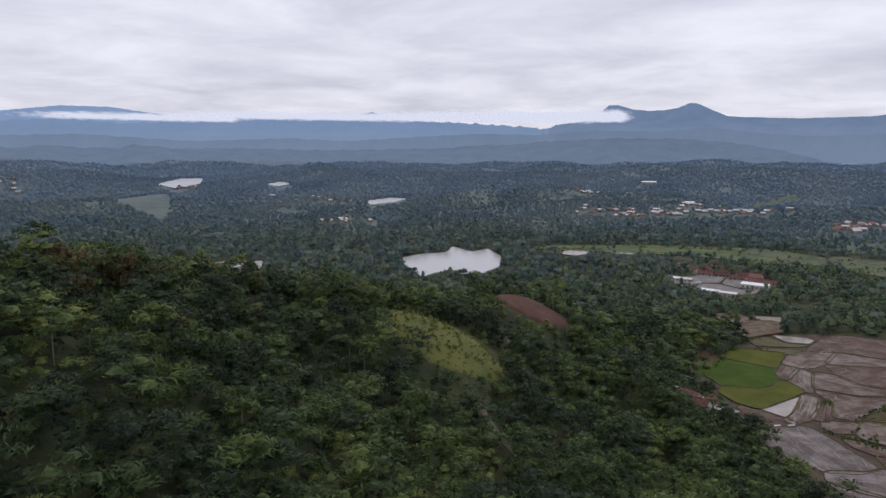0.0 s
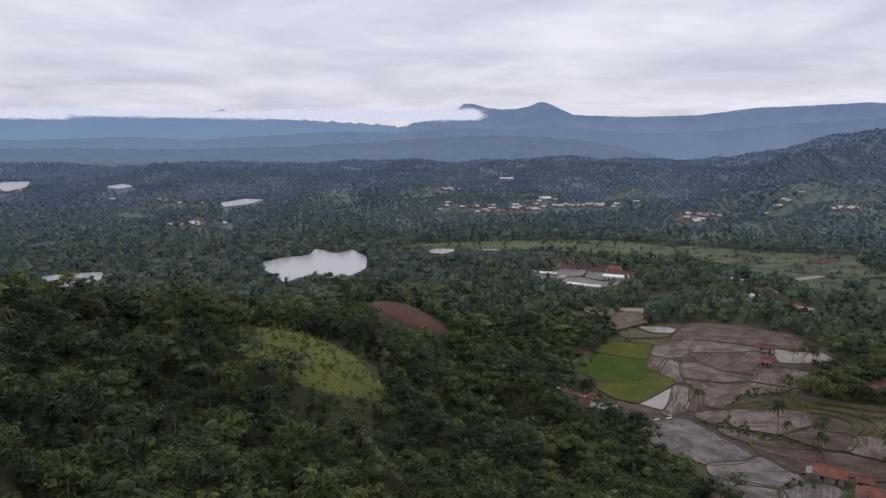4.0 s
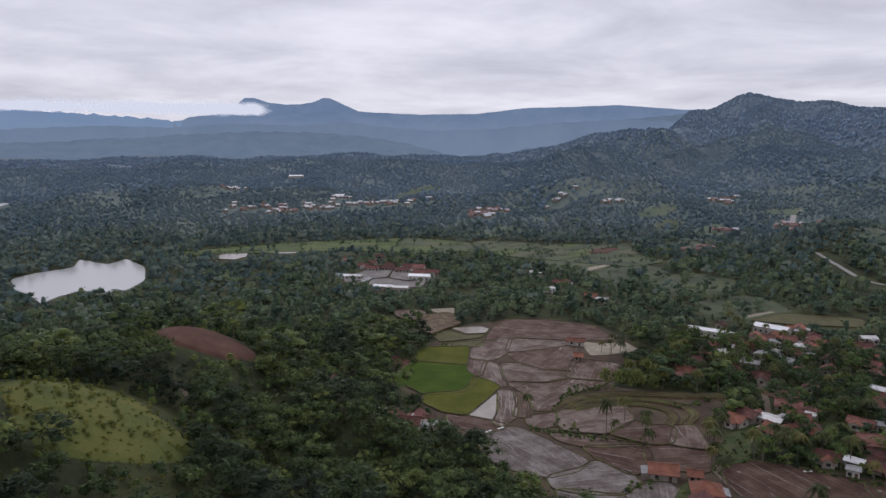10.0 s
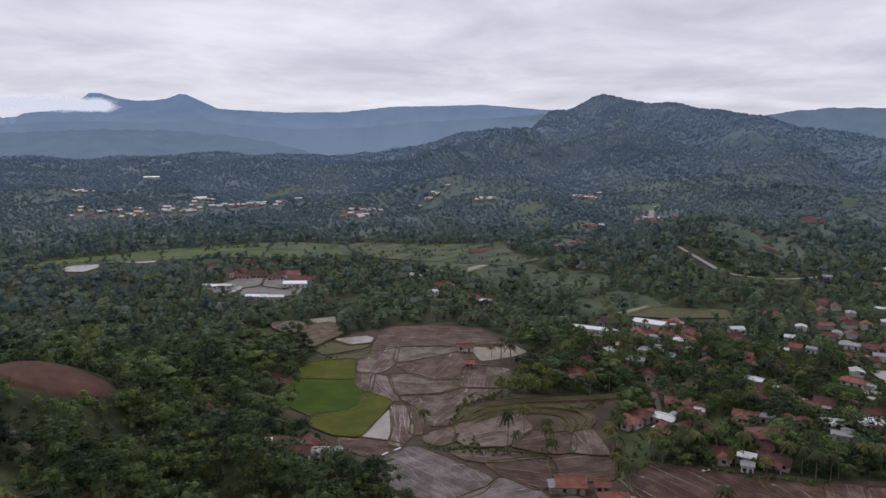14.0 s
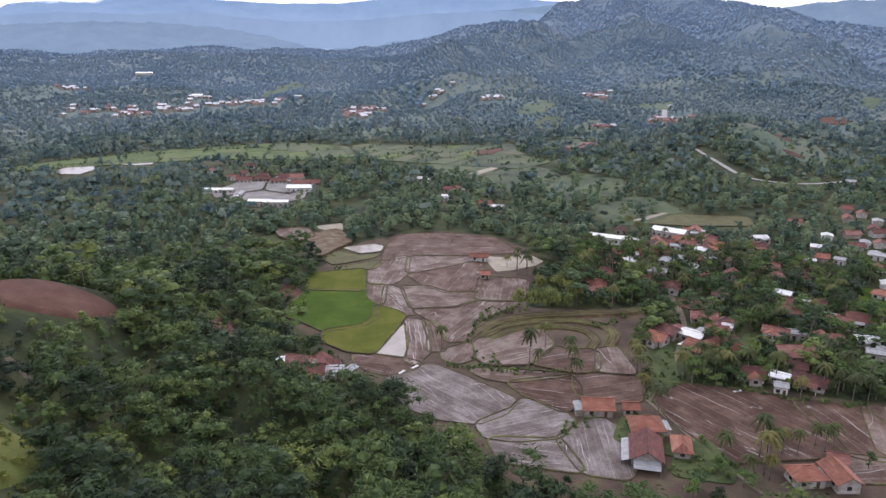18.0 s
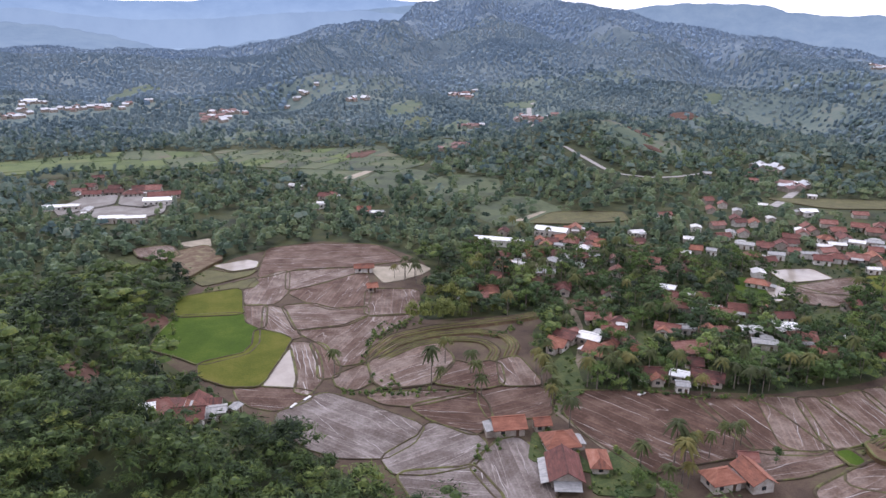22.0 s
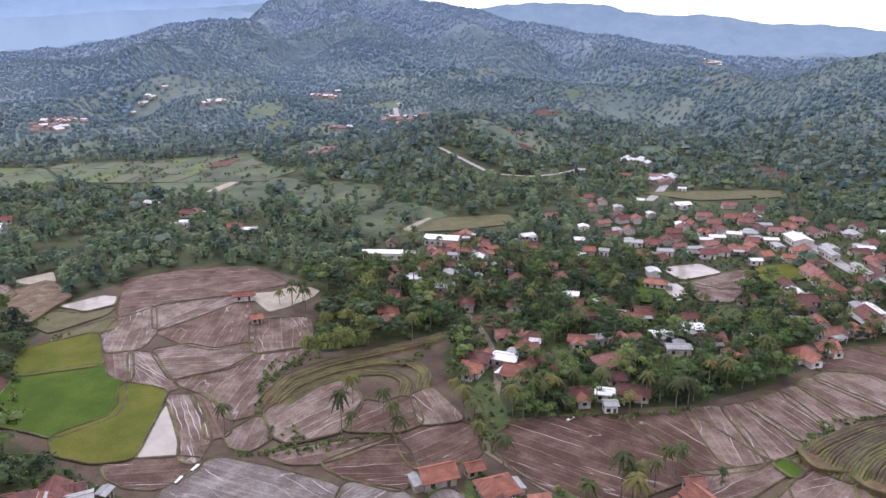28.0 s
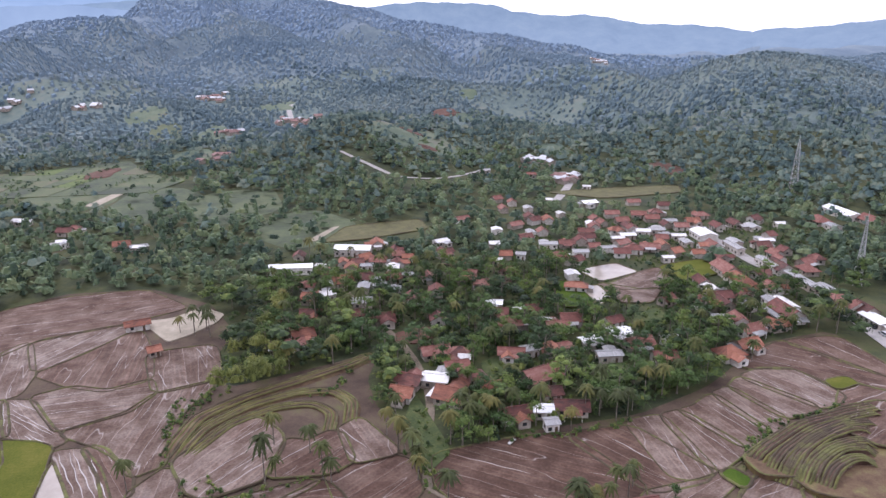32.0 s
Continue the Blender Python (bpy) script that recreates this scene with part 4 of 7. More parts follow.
# ---- fields ----
KINDS = {
    "rice_ripe": ("rice_field", M_RIPE, "ripening yellow-green rice in a bunded field", 0.45),
    "rice_green": ("rice_field", M_RICE, "young bright green rice in a bunded field", 0.4),
    "pond": ("pond", M_POND, "shallow silty pond with pale brown water", 0.06),
    "mud": ("paddy_field", M_MUD, "ploughed brown paddy mud between low bunds", 0.08),
    "wet": ("paddy_field", M_WET, "flooded paddy of wet grey-brown mud with pale furrows", 0.08),
    "pale": ("paddy_field", M_PALE, "drained paddy of pale grey mud combed by the plough", 0.08),
    "streak": ("paddy_field", M_WET, "muddy paddy streaked with white water furrows", 0.08),
    "stubble": ("terrace_field", M_STUBBLE, "narrow terraced field of brown stubble and grass", 0.1),
    # pale sandy ground: a pond, a terrace and riverbed strips
    "sand": ("drying_yard", M_SAND, "bare strip of pale sandy earth", 0.08),
    "fallow": ("fallow_field", M_FALLOW, "fallow field with dry yellow-green grass", 0.12),
    "grass": ("lawn", M_GRASS, "patch of short green grass beside the houses", 0.1),
    "yard": ("concrete_yard", M_CONCRETE, "pale stained concrete yard between low sheds", 0.12),
    "bare": ("earth_yard", M_BARE, "bare red-brown earth yard", 0.1),
    "valley": ("meadow", M_VALLEY, "wide flat green valley meadow of rice plots", 0.5),
    "lake": ("lake", M_LAKE, "still lake with the overcast sky's reflection painted pale into its colour", 0.0),
}


def ribbon(points, width, z, lift_mid=0.0, closed=False, taper=False):
    """A strip along a line on the level z, with a raised middle."""
    p = np.asarray(points, float)
    d = np.roll(p, -1, 0) - np.roll(p, 1, 0) if closed else np.gradient(p, axis=0)
    d /= np.linalg.norm(d, axis=1, keepdims=True) + 1e-9
    nrm = np.stack([-d[:, 1], d[:, 0]], 1)
    w = np.full((len(p), 1), width / 2)
    if taper:
        w *= np.sin(np.linspace(0.25, math.pi - 0.25, len(p)))[:, None]
    zz = z if np.ndim(z) else np.full(len(p), float(z))
    cols = [np.c_[p + nrm * w, zz], np.c_[p + nrm * w * 0.35, zz + lift_mid], np.c_[p - nrm * w * 0.35, zz + lift_mid], np.c_[p - nrm * w, zz]]
    v, n = np.concatenate(cols), len(p)
    m = n if closed else n - 1
    faces = [(c * n + i, (c + 1) * n + i, (c + 1) * n + (i + 1) % n, c * n + (i + 1) % n) for c in range(3) for i in range(m)]
    return v, faces


SHELF = iter(range(10 ** 6))


def field(kind, level, outline, rng):
    name, mat, label, up_by = KINDS[kind]
    p = rounded(outline)
    z = level + up_by + 0.0037 * (next(SHELF) % 89)
    if kind in ("mud", "wet", "pale", "streak", "rice_ripe", "rice_green", "stubble"):
        out = np.roll(p, -1, 0) - np.roll(p, 1, 0)
        out = np.c_[out[:, 1], -out[:, 0]] / (np.linalg.norm(out, axis=1, keepdims=True) + 1e-9)
        turns = sum(p[i, 0] * p[(i + 1) % len(p), 1] - p[(i + 1) % len(p), 0] * p[i, 1] for i in range(len(p)))
        p = p + out * math.copysign(1.5 if kind != "streak" else 1.0, turns)
    c = p.mean(0)
    val, vec = np.linalg.eigh(np.cov((p - c).T))
    head = math.atan2(vec[1, 1], vec[0, 1])
    world_c, spin = c, np.array([[math.cos(head), -math.sin(head)], [math.sin(head), math.cos(head)]])
    p = (p - c) @ spin
    n = len(p)
    v = [(x, y, z) for x, y in p] + [(x, y, z - (0.7 if kind == "lake" else 2.5)) for x, y in p]
    area = sum(p[i, 0] * p[(i + 1) % n, 1] - p[(i + 1) % n, 0] * p[i, 1] for i in range(n))
    top = list(range(n)) if area > 0 else list(range(n))[::-1]
    faces = [top] + [(i, (i + 1) % n, n + (i + 1) % n, n + i) for i in range(n)]
    c = p.mean(0)
    bm = bmesh.new()
    vs = [bm.verts.new((x - c[0], y - c[1], w - z)) for x, y, w in v]
    for f in faces:
        bm.faces.new([vs[i] for i in f])
    bmesh.ops.triangulate(bm, faces=[f for f in bm.faces if len(f.verts) > 4])
    bm.normal_update()
    for f in bm.faces:
        if f.normal.z < -0.5:
            f.normal_flip()
    me = bpy.data.meshes.new(name)
    bm.to_mesh(me)
    bm.free()
    me.materials.append(mat)
    ob = tagged(new(name, me), label, name.replace("_", " "), group=name.replace("_", " ") + "s", kind="structure" if kind == "lake" else "")
    ob.location, ob.rotation_euler = (world_c[0], world_c[1], z), (0, 0, head)
    q = p - c
    if kind in ("mud", "wet", "pale", "streak", "stubble", "rice_ripe", "rice_green", "pond", "fallow"):
        edge = q + rng.normal(0, 0.06, q.shape)
        ev, ef = ribbon(edge, rng.uniform(0.45, 0.95), 0.02, rng.uniform(0.14, 0.3), closed=True)
        part("bund", mesh_of("bund", ev, ef, M_BUND), ob, "low grassy earth bund")
    if kind in ("mud", "wet", "pale", "streak"):
        cov = np.cov(q.T)
        val, vec = np.linalg.eigh(cov)
        long, wide = vec[:, 1], vec[:, 0]
        turn = rng.normal(0, 0.15)
        long, wide = long * math.cos(turn) + wide * math.sin(turn), wide * math.cos(turn) - long * math.sin(turn)
        half_l, half_w = np.abs(q @ long).max(), np.abs(q @ wide).max()
        step = {"mud": 7.0, "wet": 4.2, "pale": 5.5, "streak": 1.5}[kind]
        fv, ff = [], []
        s = -half_w + step * rng.uniform(0.3, 0.9)
        while s < half_w:
            t = np.linspace(-half_l, half_l, 40)
            wob = s + 0.28 * np.sin(t * 0.11 + rng.uniform(0, 6)) + 0.14 * np.sin(t * 0.7 + rng.uniform(0, 6))
            line = t[:, None] * long + wob[:, None] * wide
            ok = inside(line[:, 0], line[:, 1], [tuple(k) for k in (q * 0.95)])
            ok &= np.sin(t * rng.uniform(0.08, 0.2) + rng.uniform(0, 6)) > (-0.75 if kind == "streak" else -0.1)
            k = 0
            while k < len(t):
                if ok[k]:
                    e = k
                    while e + 1 < len(t) and ok[e + 1]:
                        e += 1
                    if e - k > 3:
                        rv, rf = ribbon(line[k:e + 1], rng.uniform(0.10, 0.28) * (1.4 if kind == "streak" else 1), 0.03, 0.02, taper=True)
                        ff += [tuple(i + len(fv) for i in f) for f in rf]
                        fv += list(rv)
                    k = e
                k += 1
            s += step * rng.uniform(0.6, 1.5)
        if fv:
            part("furrow_water", mesh_of("furrow_water", fv, ff, M_SILT_SHEEN), ob, "furrow water, silt and sky sheen put into its pale colour")
    return ob


frng = np.random.default_rng(7)
BASIN = [(PLAN * u, PLAN * v) for u, v in ((94, 158), (96, 205), (99, 262), (117, 284), (133, 301), (150, 315), (168, 324), (205, 318), (220, 292), (214, 262), (196, 240), (180, 236), (166, 222), (186, 204), (200, 194),
         (182, 190), (170, 182), (160, 168), (150, 160), (170, 146), (186, 122), (206, 106), (240, 90), (256, 70), (230, 55), (190, 60), (150, 80), (120, 120), (100, 140))]
bv = [(u, v, 0.03) for u, v in rounded(BASIN)]
tagged(new("paddy_floor", mesh_of("paddy_floor", bv, [list(range(len(bv)))[::-1]], M_FLOOR)), "muddy grass-grown floor of the paddy basin", "paddy floor", kind="structure")
for kind, level, outline in FIELDS:
    if kind != "valley":
        field(kind, level, outline, frng)


MEADOW_HEDGES = []


def meadow(level, outline, rows, cols):
    """Valley land, cut into plots of their own shades with low bunds between."""
    base = tagged(new("meadow"), "wide flat valley meadow cut into green rice plots", "meadow", "valley meadows")
    p = rounded(outline, 1)
    c = p.mean(0)
    val, vec = np.linalg.eigh(np.cov((p - c).T))
    base.location = (c[0], c[1], level)
    bm = bmesh.new()
    bm.faces.new([bm.verts.new((x - c[0], y - c[1], 0.4)) for x, y in p])
    for axis, n in ((vec[:, 1], cols), (vec[:, 0], rows)):
        half = np.abs((p - c) @ axis).max()
        for k in range(1, n):
            s = (2 * k / n - 1) * half + frng.normal(0, half / n * 0.35)
            t = frng.normal(0, 0.12)
            a = axis * math.cos(t) + np.array([-axis[1], axis[0]]) * math.sin(t)
            bmesh.ops.bisect_plane(bm, geom=bm.verts[:] + bm.edges[:] + bm.faces[:], plane_co=(axis[0] * s, axis[1] * s, 0), plane_no=(a[0], a[1], 0))
    for f in bm.faces:
        q = np.array([v.co[:] for v in f.verts])
        m = q.mean(0)
        q = m + (q - m) * 0.998
        n, h = len(q), 0.05 * frng.integers(0, 8)
        v = [(x, y, z + h) for x, y, z in q] + [(x, y, -1.5) for x, y, z in q]
        part("plot", mesh_of("plot", v, [tuple(range(n))] + [(i, n + i, n + (i + 1) % n, (i + 1) % n) for i in range(n)], M_VALLEY_RICE if m[0] + c[0] < 330 or frng.random() < 0.12 else M_VALLEY), base)
        for a, b in zip(q, np.roll(q, -1, 0)):
            if frng.random() < 0.3 and np.linalg.norm(b - a) > 12:
                MEADOW_HEDGES.append(((a[0] + c[0], a[1] + c[1]), (b[0] + c[0], b[1] + c[1])))
    bm.free()


for kind, level, outline in FIELDS:
    if kind == "valley":
        meadow(level - 0.9 + 0.15 * (next(SHELF) % 2), outline, 6, 17)
# curved terraces: level, width, line
for level, width, line in BANDS:
    p = np.array(line, float)
    s = np.r_[0, np.cumsum(np.linalg.norm(np.diff(p, axis=0), axis=1))]
    t = np.linspace(0, s[-1], int(s[-1]) + 2)
    p = np.c_[np.interp(t, s, p[:, 0]), np.interp(t, s, p[:, 1])]
    for _ in range(12):
        p[1:-1] = (p[:-2] + 2 * p[1:-1] + p[2:]) / 4
    z = level * np.minimum(1, np.minimum(np.arange(len(p)), np.arange(len(p))[::-1]) / 6 + 0.15)
    tv, tf = ribbon(p, width, z - z - 0.3, 0.0)
    n = len(p)
    tv[n:3 * n, 2] = np.r_[z, z]
    ob = tagged(new("terrace_field", mesh_of("terrace_field", tv, tf, M_STUBBLE if level < 2 else M_MUD)), "narrow curved terrace of brown stubble and grass", "terrace field", "terrace fields")
    for side in (-1.6, -0.6, 0.4, 1.4):
        d = np.gradient(p, axis=0)
        d /= np.linalg.norm(d, axis=1, keepdims=True)
        lv, lf = ribbon(p + np.c_[-d[:, 1], d[:, 0]] * side * width * 0.19, 0.7, z + 0.02, 0.2)
        part("bund", mesh_of("bund", lv, lf, M_BUND_GREEN if side == -1.6 or (side == 0.4 and level < 2) else M_BUND), ob, "low grassy terrace bund")


def drape(name, mat, label, cx, cy, rx, ry, lift, rng, turn=0.0):
    """A rounded patch that follows the ground."""
    cx, cy, rx, ry = PLAN * cx, PLAN * cy, PLAN * rx, PLAN * ry
    rings, seg, v = 9, 40, [(cx, cy)]
    wob = 1 + sum(rng.normal(0, 0.06) * np.sin(np.arange(seg) * 2 * math.pi / seg * k + rng.uniform(0, 6)) for k in (2, 3, 4, 5))
    for k in range(1, rings + 1):
        for i in range(seg):
            a, s = 2 * math.pi * i / seg, k / rings * wob[i]
            x, y = rx * s * math.cos(a), ry * s * math.sin(a)
            v.append((cx + x * math.cos(turn) - y * math.sin(turn), cy + x * math.sin(turn) + y * math.cos(turn)))
    v = np.array(v)
    z = ground_z(v[:, 0], v[:, 1]) + lift
    z[-seg:] -= lift + 0.4
    faces = [(0, 1 + i, 1 + (i + 1) % seg) for i in range(seg)]
    for k in range(rings - 1):
        b = 1 + k * seg
        faces += [(b + i, b + seg + i, b + seg + (i + 1) % seg, b + (i + 1) % seg) for i in range(seg)]
    me = mesh_of(name, np.c_[v[:, 0] - cx, v[:, 1] - cy, z], faces, mat, True)
    ob = tagged(new(name, me), label, name.replace("_", " "))
    ob.location = (cx, cy, 0)
    return ob


CLEARED = []
drape("grass_hill", M_KNOLL, "yellow-green grassy knoll among the trees", 1, 186, 17, 17, 0.35, frng, 0.2)
drape("bare_field", M_BARE, "bare red-brown ploughed field on the wooded hill", 31, 240, 13, 9, 0.6, frng, -0.2)
drape("bare_slope", M_BARE, "small bare red earth slope above the rice", 75, 250, 5, 9, 0.4, frng, -0.3)
drape("bare_slope", M_BARE, "brown bare clearing at the wood's edge", 112, 287, 5, 8, 0.3, frng)
for x, y, rx, ry in ((572, 330, 13, 12), (718, 350, 20, 15), (388, 476, 22, 9), (522, 126, 26, 10), (520, 296, 8, 8), (640, 470, 22, 12)):
    CLEARED.append((x, y, rx, ry))
    drape("hill_clearing", M_BARE, "reddish bare clearing on the far slope", x, y, rx, ry, 1.2, frng, 0.45)
for x, y, rx, ry in ((548, 320, 66, 40), (575, 528, 56, 13), (824, 358, 18, 10), (575, 212, 26, 12), (479, 997, 60, 26), (470, 470, 30, 18), (700, 322, 24, 10), (620, 640, 46, 20), (740, 560, 40, 20), (380, 620, 40, 16)):
    CLEARED.append((x, y, rx, ry))
    drape("hill_pasture", M_PASTURE, "light green terraced pasture on the slope", x, y, rx, ry, 0.6, frng, 0.45)

for x, y, rx, ry in ((324, 437, 40, 26), (331, 385, 46, 24), (342, 342, 44, 26), (312, 283, 34, 24), (570, 577, 40, 16)):
    CLEARED.append((x, y, rx, ry))
    drape("valley_scrub", M_VALLEY, "open olive scrub and grass on the valley floor", x, y, rx, ry, 0.25, frng, 0.45)

# ---- roads ----
for name, width, line in ROADS:
    p = np.array(line, float)
    s = np.r_[0, np.cumsum(np.linalg.norm(np.diff(p, axis=0), axis=1))]
    t = np.linspace(0, s[-1], int(s[-1] / 3) + 2)
    p = np.c_[np.interp(t, s, p[:, 0]), np.interp(t, s, p[:, 1])]
    for _ in range(4):
        p[1:-1] = (p[:-2] + 2 * p[1:-1] + p[2:]) / 4
    z = np.maximum(ground_z(p[:, 0], p[:, 1]), 0) + 0.22
    rv, rf = ribbon(p, width, z, 0.06)
    paved = width > 4
    tagged(new(name, mesh_of(name, rv, rf, M_ASPHALT if paved else M_TRACK)), "pale worn tarmac road through the village" if paved else "narrow dirt lane between trees and paddies", "road", kind="structure")

# ---- houses ----
HOUSES = (
    "161.8 204.5 8.4 6.2 -42 o; 168.6 197.6 3.8 3.4 -42 o; 163.9 188.9 8.4 7.4 -42 O; 153.6 181.6 11.5 7.6 37 d; 162.6 176.6 7.6 4.2 37 o; 174.6 149.2 7.4 5.8 -36 o; 180.9 "
    "143.4 8.8 5.6 51 o; 187.8 147 4 3.6 -57 r; 236.1 337.8 8.3 3.7 -42 o; 219.6 315.9 3.7 3.7 -37 o; 313.6 316.9 20 6 -65 W; 322.2 305.0 5.5 3.7 -85 w; 350.7 302.4 18 9 -75 "
    "W; 311.8 296.5 7.4 6.4 -70 r; 306.0 286.3 8.3 7.4 -45 o; 332.3 291.4 5.5 4.6 -51 r; 339.0 283.0 7.4 5.5 -76 r; 314.0 277.5 6.4 5.5 -76 d; 347.9 271.0 4.6 3.7 -71 o; 317.7 "
    "266.5 6.4 5.5 -51 r; 323.4 261.8 5.5 3.7 -61 g; 282.5 288.9 6.4 6.4 -82 o; 288.4 284.1 6.4 5.5 -57 w; 285.7 266.9 8.3 6.4 -62 g; 305.3 267.4 5.5 4.6 -67 g; 271.4 251.7 "
    "9.2 5.5 -57 d; 266.2 279.8 7.4 5.5 -67 d; 248.1 273.2 7.4 6.4 -47 o; 240.1 271.6 5.5 4.6 -43 r; 233.9 275.2 4.6 3.7 -68 w; 250.4 222.1 9.2 5.5 -53 r; 252.8 213.6 5.5 4.6 "
    "-83 r; 227.5 222.6 7.4 5.5 -93 r; 219.1 221.7 6.4 5.5 -88 o; 230.9 214.8 8.3 6.4 -84 w; 241.5 211.4 7.4 4.6 -54 r; 236.3 204.0 7.4 5.5 -49 r; 222.3 206.7 9.2 7.4 -94 o; "
    "248.1 210.7 3.7 3.7 -74 w; 232.2 196.8 4.6 3.7 -70 o; 257.6 196.6 8.3 4.6 -75 r; 243.9 183.9 12 8 -40 r; 234.0 177.9 4.6 4.6 -60 d; 222.9 178.5 5.5 4.6 -75 W; 227.5 171.0 "
    "9.2 5.5 -75 d; 218.2 186.3 8.3 5.5 -55 d; 216.1 175.0 3.7 3.7 -61 g; 301.4 214.3 6.4 5.5 -81 W; 292.5 209.6 5.5 4.6 -76 d; 298.6 203.0 4.6 2.8 -41 w; 299.8 197.4 5.5 4.6 "
    "-66 r; 282.3 203.6 8.3 6.4 -61 r; 332.2 235.9 9.2 7.4 -82 r; 323.0 226.5 7.4 5.5 -77 r; 345.2 220.4 6.4 5.5 -62 r; 329.0 218.2 6.4 5.5 -67 d; 357.6 227.8 4.6 3.7 -62 w; "
    "370.5 218.8 4.6 4.6 -82 g; 394.0 209.5 9.2 5.5 -72 g; 398.2 200.3 7.4 4.6 -73 r; 385.0 191.2 7.4 5.5 -68 g; 375.7 200.3 8.3 5.5 -53 r; 294.4 181.9 7.4 6.4 -68 r; 285.5 "
    "185.8 7.4 5.5 -63 r; 289.8 190.3 5.5 4.6 -74 w; 303.0 176.5 5.5 3.7 -69 o; 277.0 172.0 7.4 4.6 -54 W; 298.0 166.1 6.4 4.6 -44 d; 287.5 163.0 8.3 6.4 -59 W; 279.5 155.4 "
    "9.2 6.4 -54 r; 287.2 145.0 5.5 3.7 -59 w; 266.6 164.3 8.3 4.6 -65 g; 269.2 179.9 5.5 3.7 -60 r; 271.7 146.4 7.4 5.5 -60 r; 282.3 125.2 8.3 7.4 -50 o; 291.9 118.8 8.3 5.5 "
    "-50 o; 306.0 116.7 9.2 5.5 -45 r; 313.9 106.8 7.4 4.6 -51 o; 314.5 127.9 4.6 3.7 -81 g; 363.2 116.9 16 7 25 O; 352.7 113.4 5.5 5.5 25 O; 378.4 122.2 14 8 25 r; 328.3 "
    "101.9 14 8 25 d; 339.7 101.0 12 5 25 w; 340.7 106.2 7.4 4.6 25 g; 440.3 131.3 14 10 25 w; 418.4 126.9 8.3 6.4 25 r; 430.0 115.8 8.3 5.5 25 g; 390.1 97.9 12 8 25 r; 390.7 "
    "85.7 8.3 6.4 25 r; 346.4 77.1 14 8 25 r; 341.6 72.0 9.2 7.4 25 r; 331.8 69.7 12 6 25 W; 332.9 185.5 9.2 4.6 -83 o; 372.1 90.5 22 4 25 g; 357.5 79.4 22 4 25 g; 394.1 102.5 "
    "16 4 25 g; 417.6 116.5 14 4 25 g; 456.9 177.2 7.4 5.5 -59 r; 474.5 168.6 8.3 5.5 -79 r; 485.5 159.0 7.4 5.5 -74 r; 466.0 150.0 7.4 5.5 -70 g; 425.6 171.3 8.3 5.5 -65 w; "
    "434.7 178.3 7.4 4.6 -60 o; 435.8 163.5 7.4 5.5 -80 w; 442.0 156.4 8.3 5.5 -75 g; 454.3 143.5 7.4 5.5 -70 r; 468.8 137.3 7.4 5.5 -66 o; 486.7 132.3 8.3 5.5 -61 r; 405.7 "
    "158.2 9.2 5.5 -81 r; 398.8 165.7 8.3 5.5 -76 r; 390.6 171.2 7.4 5.5 -71 d; 389.1 148.7 5.5 3.7 -66 w; 461.1 123.4 9.2 5.5 25 d; 471.1 113.7 9.2 5.5 25 d; 467.5 104.2 9.2 "
    "5.5 25 g; 432.2 144.6 7.4 4.6 -72 w; 421.9 140.1 7.4 4.6 25 g; 517.5 49.6 26 10 25 W; 492.8 65.8 12 8 25 r; 480.9 60.3 8.3 5.5 25 g; 502.4 37.3 12 8 25 r; 478.1 88.8 5.5 "
    "4.6 -68 w; 499.3 202.2 10.1 7.4 -53 W; 497.5 229.0 5.5 4.6 -83 w; 590.7 233.0 8.3 5.5 -78 W; 551.2 210.7 5.5 3.7 -74 w; 582.2 258.6 6.4 4.6 -69 r; 590.0 298.1 6.4 4.6 -64 "
    "g; 656.5 277.0 5.5 4.6 -59 d; 612.5 272.3 5.5 4.6 -79 r; 342.1 519.3 7.4 4.6 -74 w; 309.0 455.4 6.4 4.6 -70 g; 330.7 472.4 7.4 5.5 -65 d; 319.1 422.0 7.4 5.5 -50 o; 318.8 "
    "409.9 7.4 4.6 -80 w;  263.6 584.8 16 8 -43 r;    230.2 659.0 8.3 5.5 -58 "
    "r; 242.3 629.5 7.4 5.5 -54 r; 251.1 611.1 7.4 5.5 -49 d;  340.2 514.5 9.2 3.7 -64 w; 336.4 471.4 6.4 5.5 -59 r; 313.8 455.9 6.4 4.6 -54 w; 319.5 "
    "421.9 7.4 4.6 -50 o; 319.9 411.4 8.3 4.6 -45 g; 262.1 191.1 5.5 4.6 -49 g; "
    "261.2 586.9 16 7 -30 d; 249.9 582.8 12 6 -30 r; 256.6 559.1 14 7 -30 r; 243.8 597.6 12 6 -35 d; 231.2 603.7 12 6 -40 d; 228.9 618.0 9 5 -40 r; 249.7 546.6 20 9 -38 W; "
    "195.8 582.9 12 6 -40 W; 204.2 574.8 10 5 -40 w; 206.2 557.8 11 5 50 g; 204.9 522.0 14 6 -40 W; 212.5 512.5 16 6 -40 w; 262.0 660.0 8 5 -30 d; 266.3 558.3 9 6 -30 d "
)


def box(x0, y0, z0, x1, y1, z1):
    v = [(x0, y0, z0), (x1, y0, z0), (x1, y1, z0), (x0, y1, z0), (x0, y0, z1), (x1, y0, z1), (x1, y1, z1), (x0, y1, z1)]
    return v, [(0, 3, 2, 1), (4, 5, 6, 7), (0, 1, 5, 4), (1, 2, 6, 5), (2, 3, 7, 6), (3, 0, 4, 7)]


def joined(*solids):
    v, f = [], []
    for sv, sf in solids:
        f += [tuple(i + len(v) for i in face) for face in sf]
        v += list(sv)
    return v, f


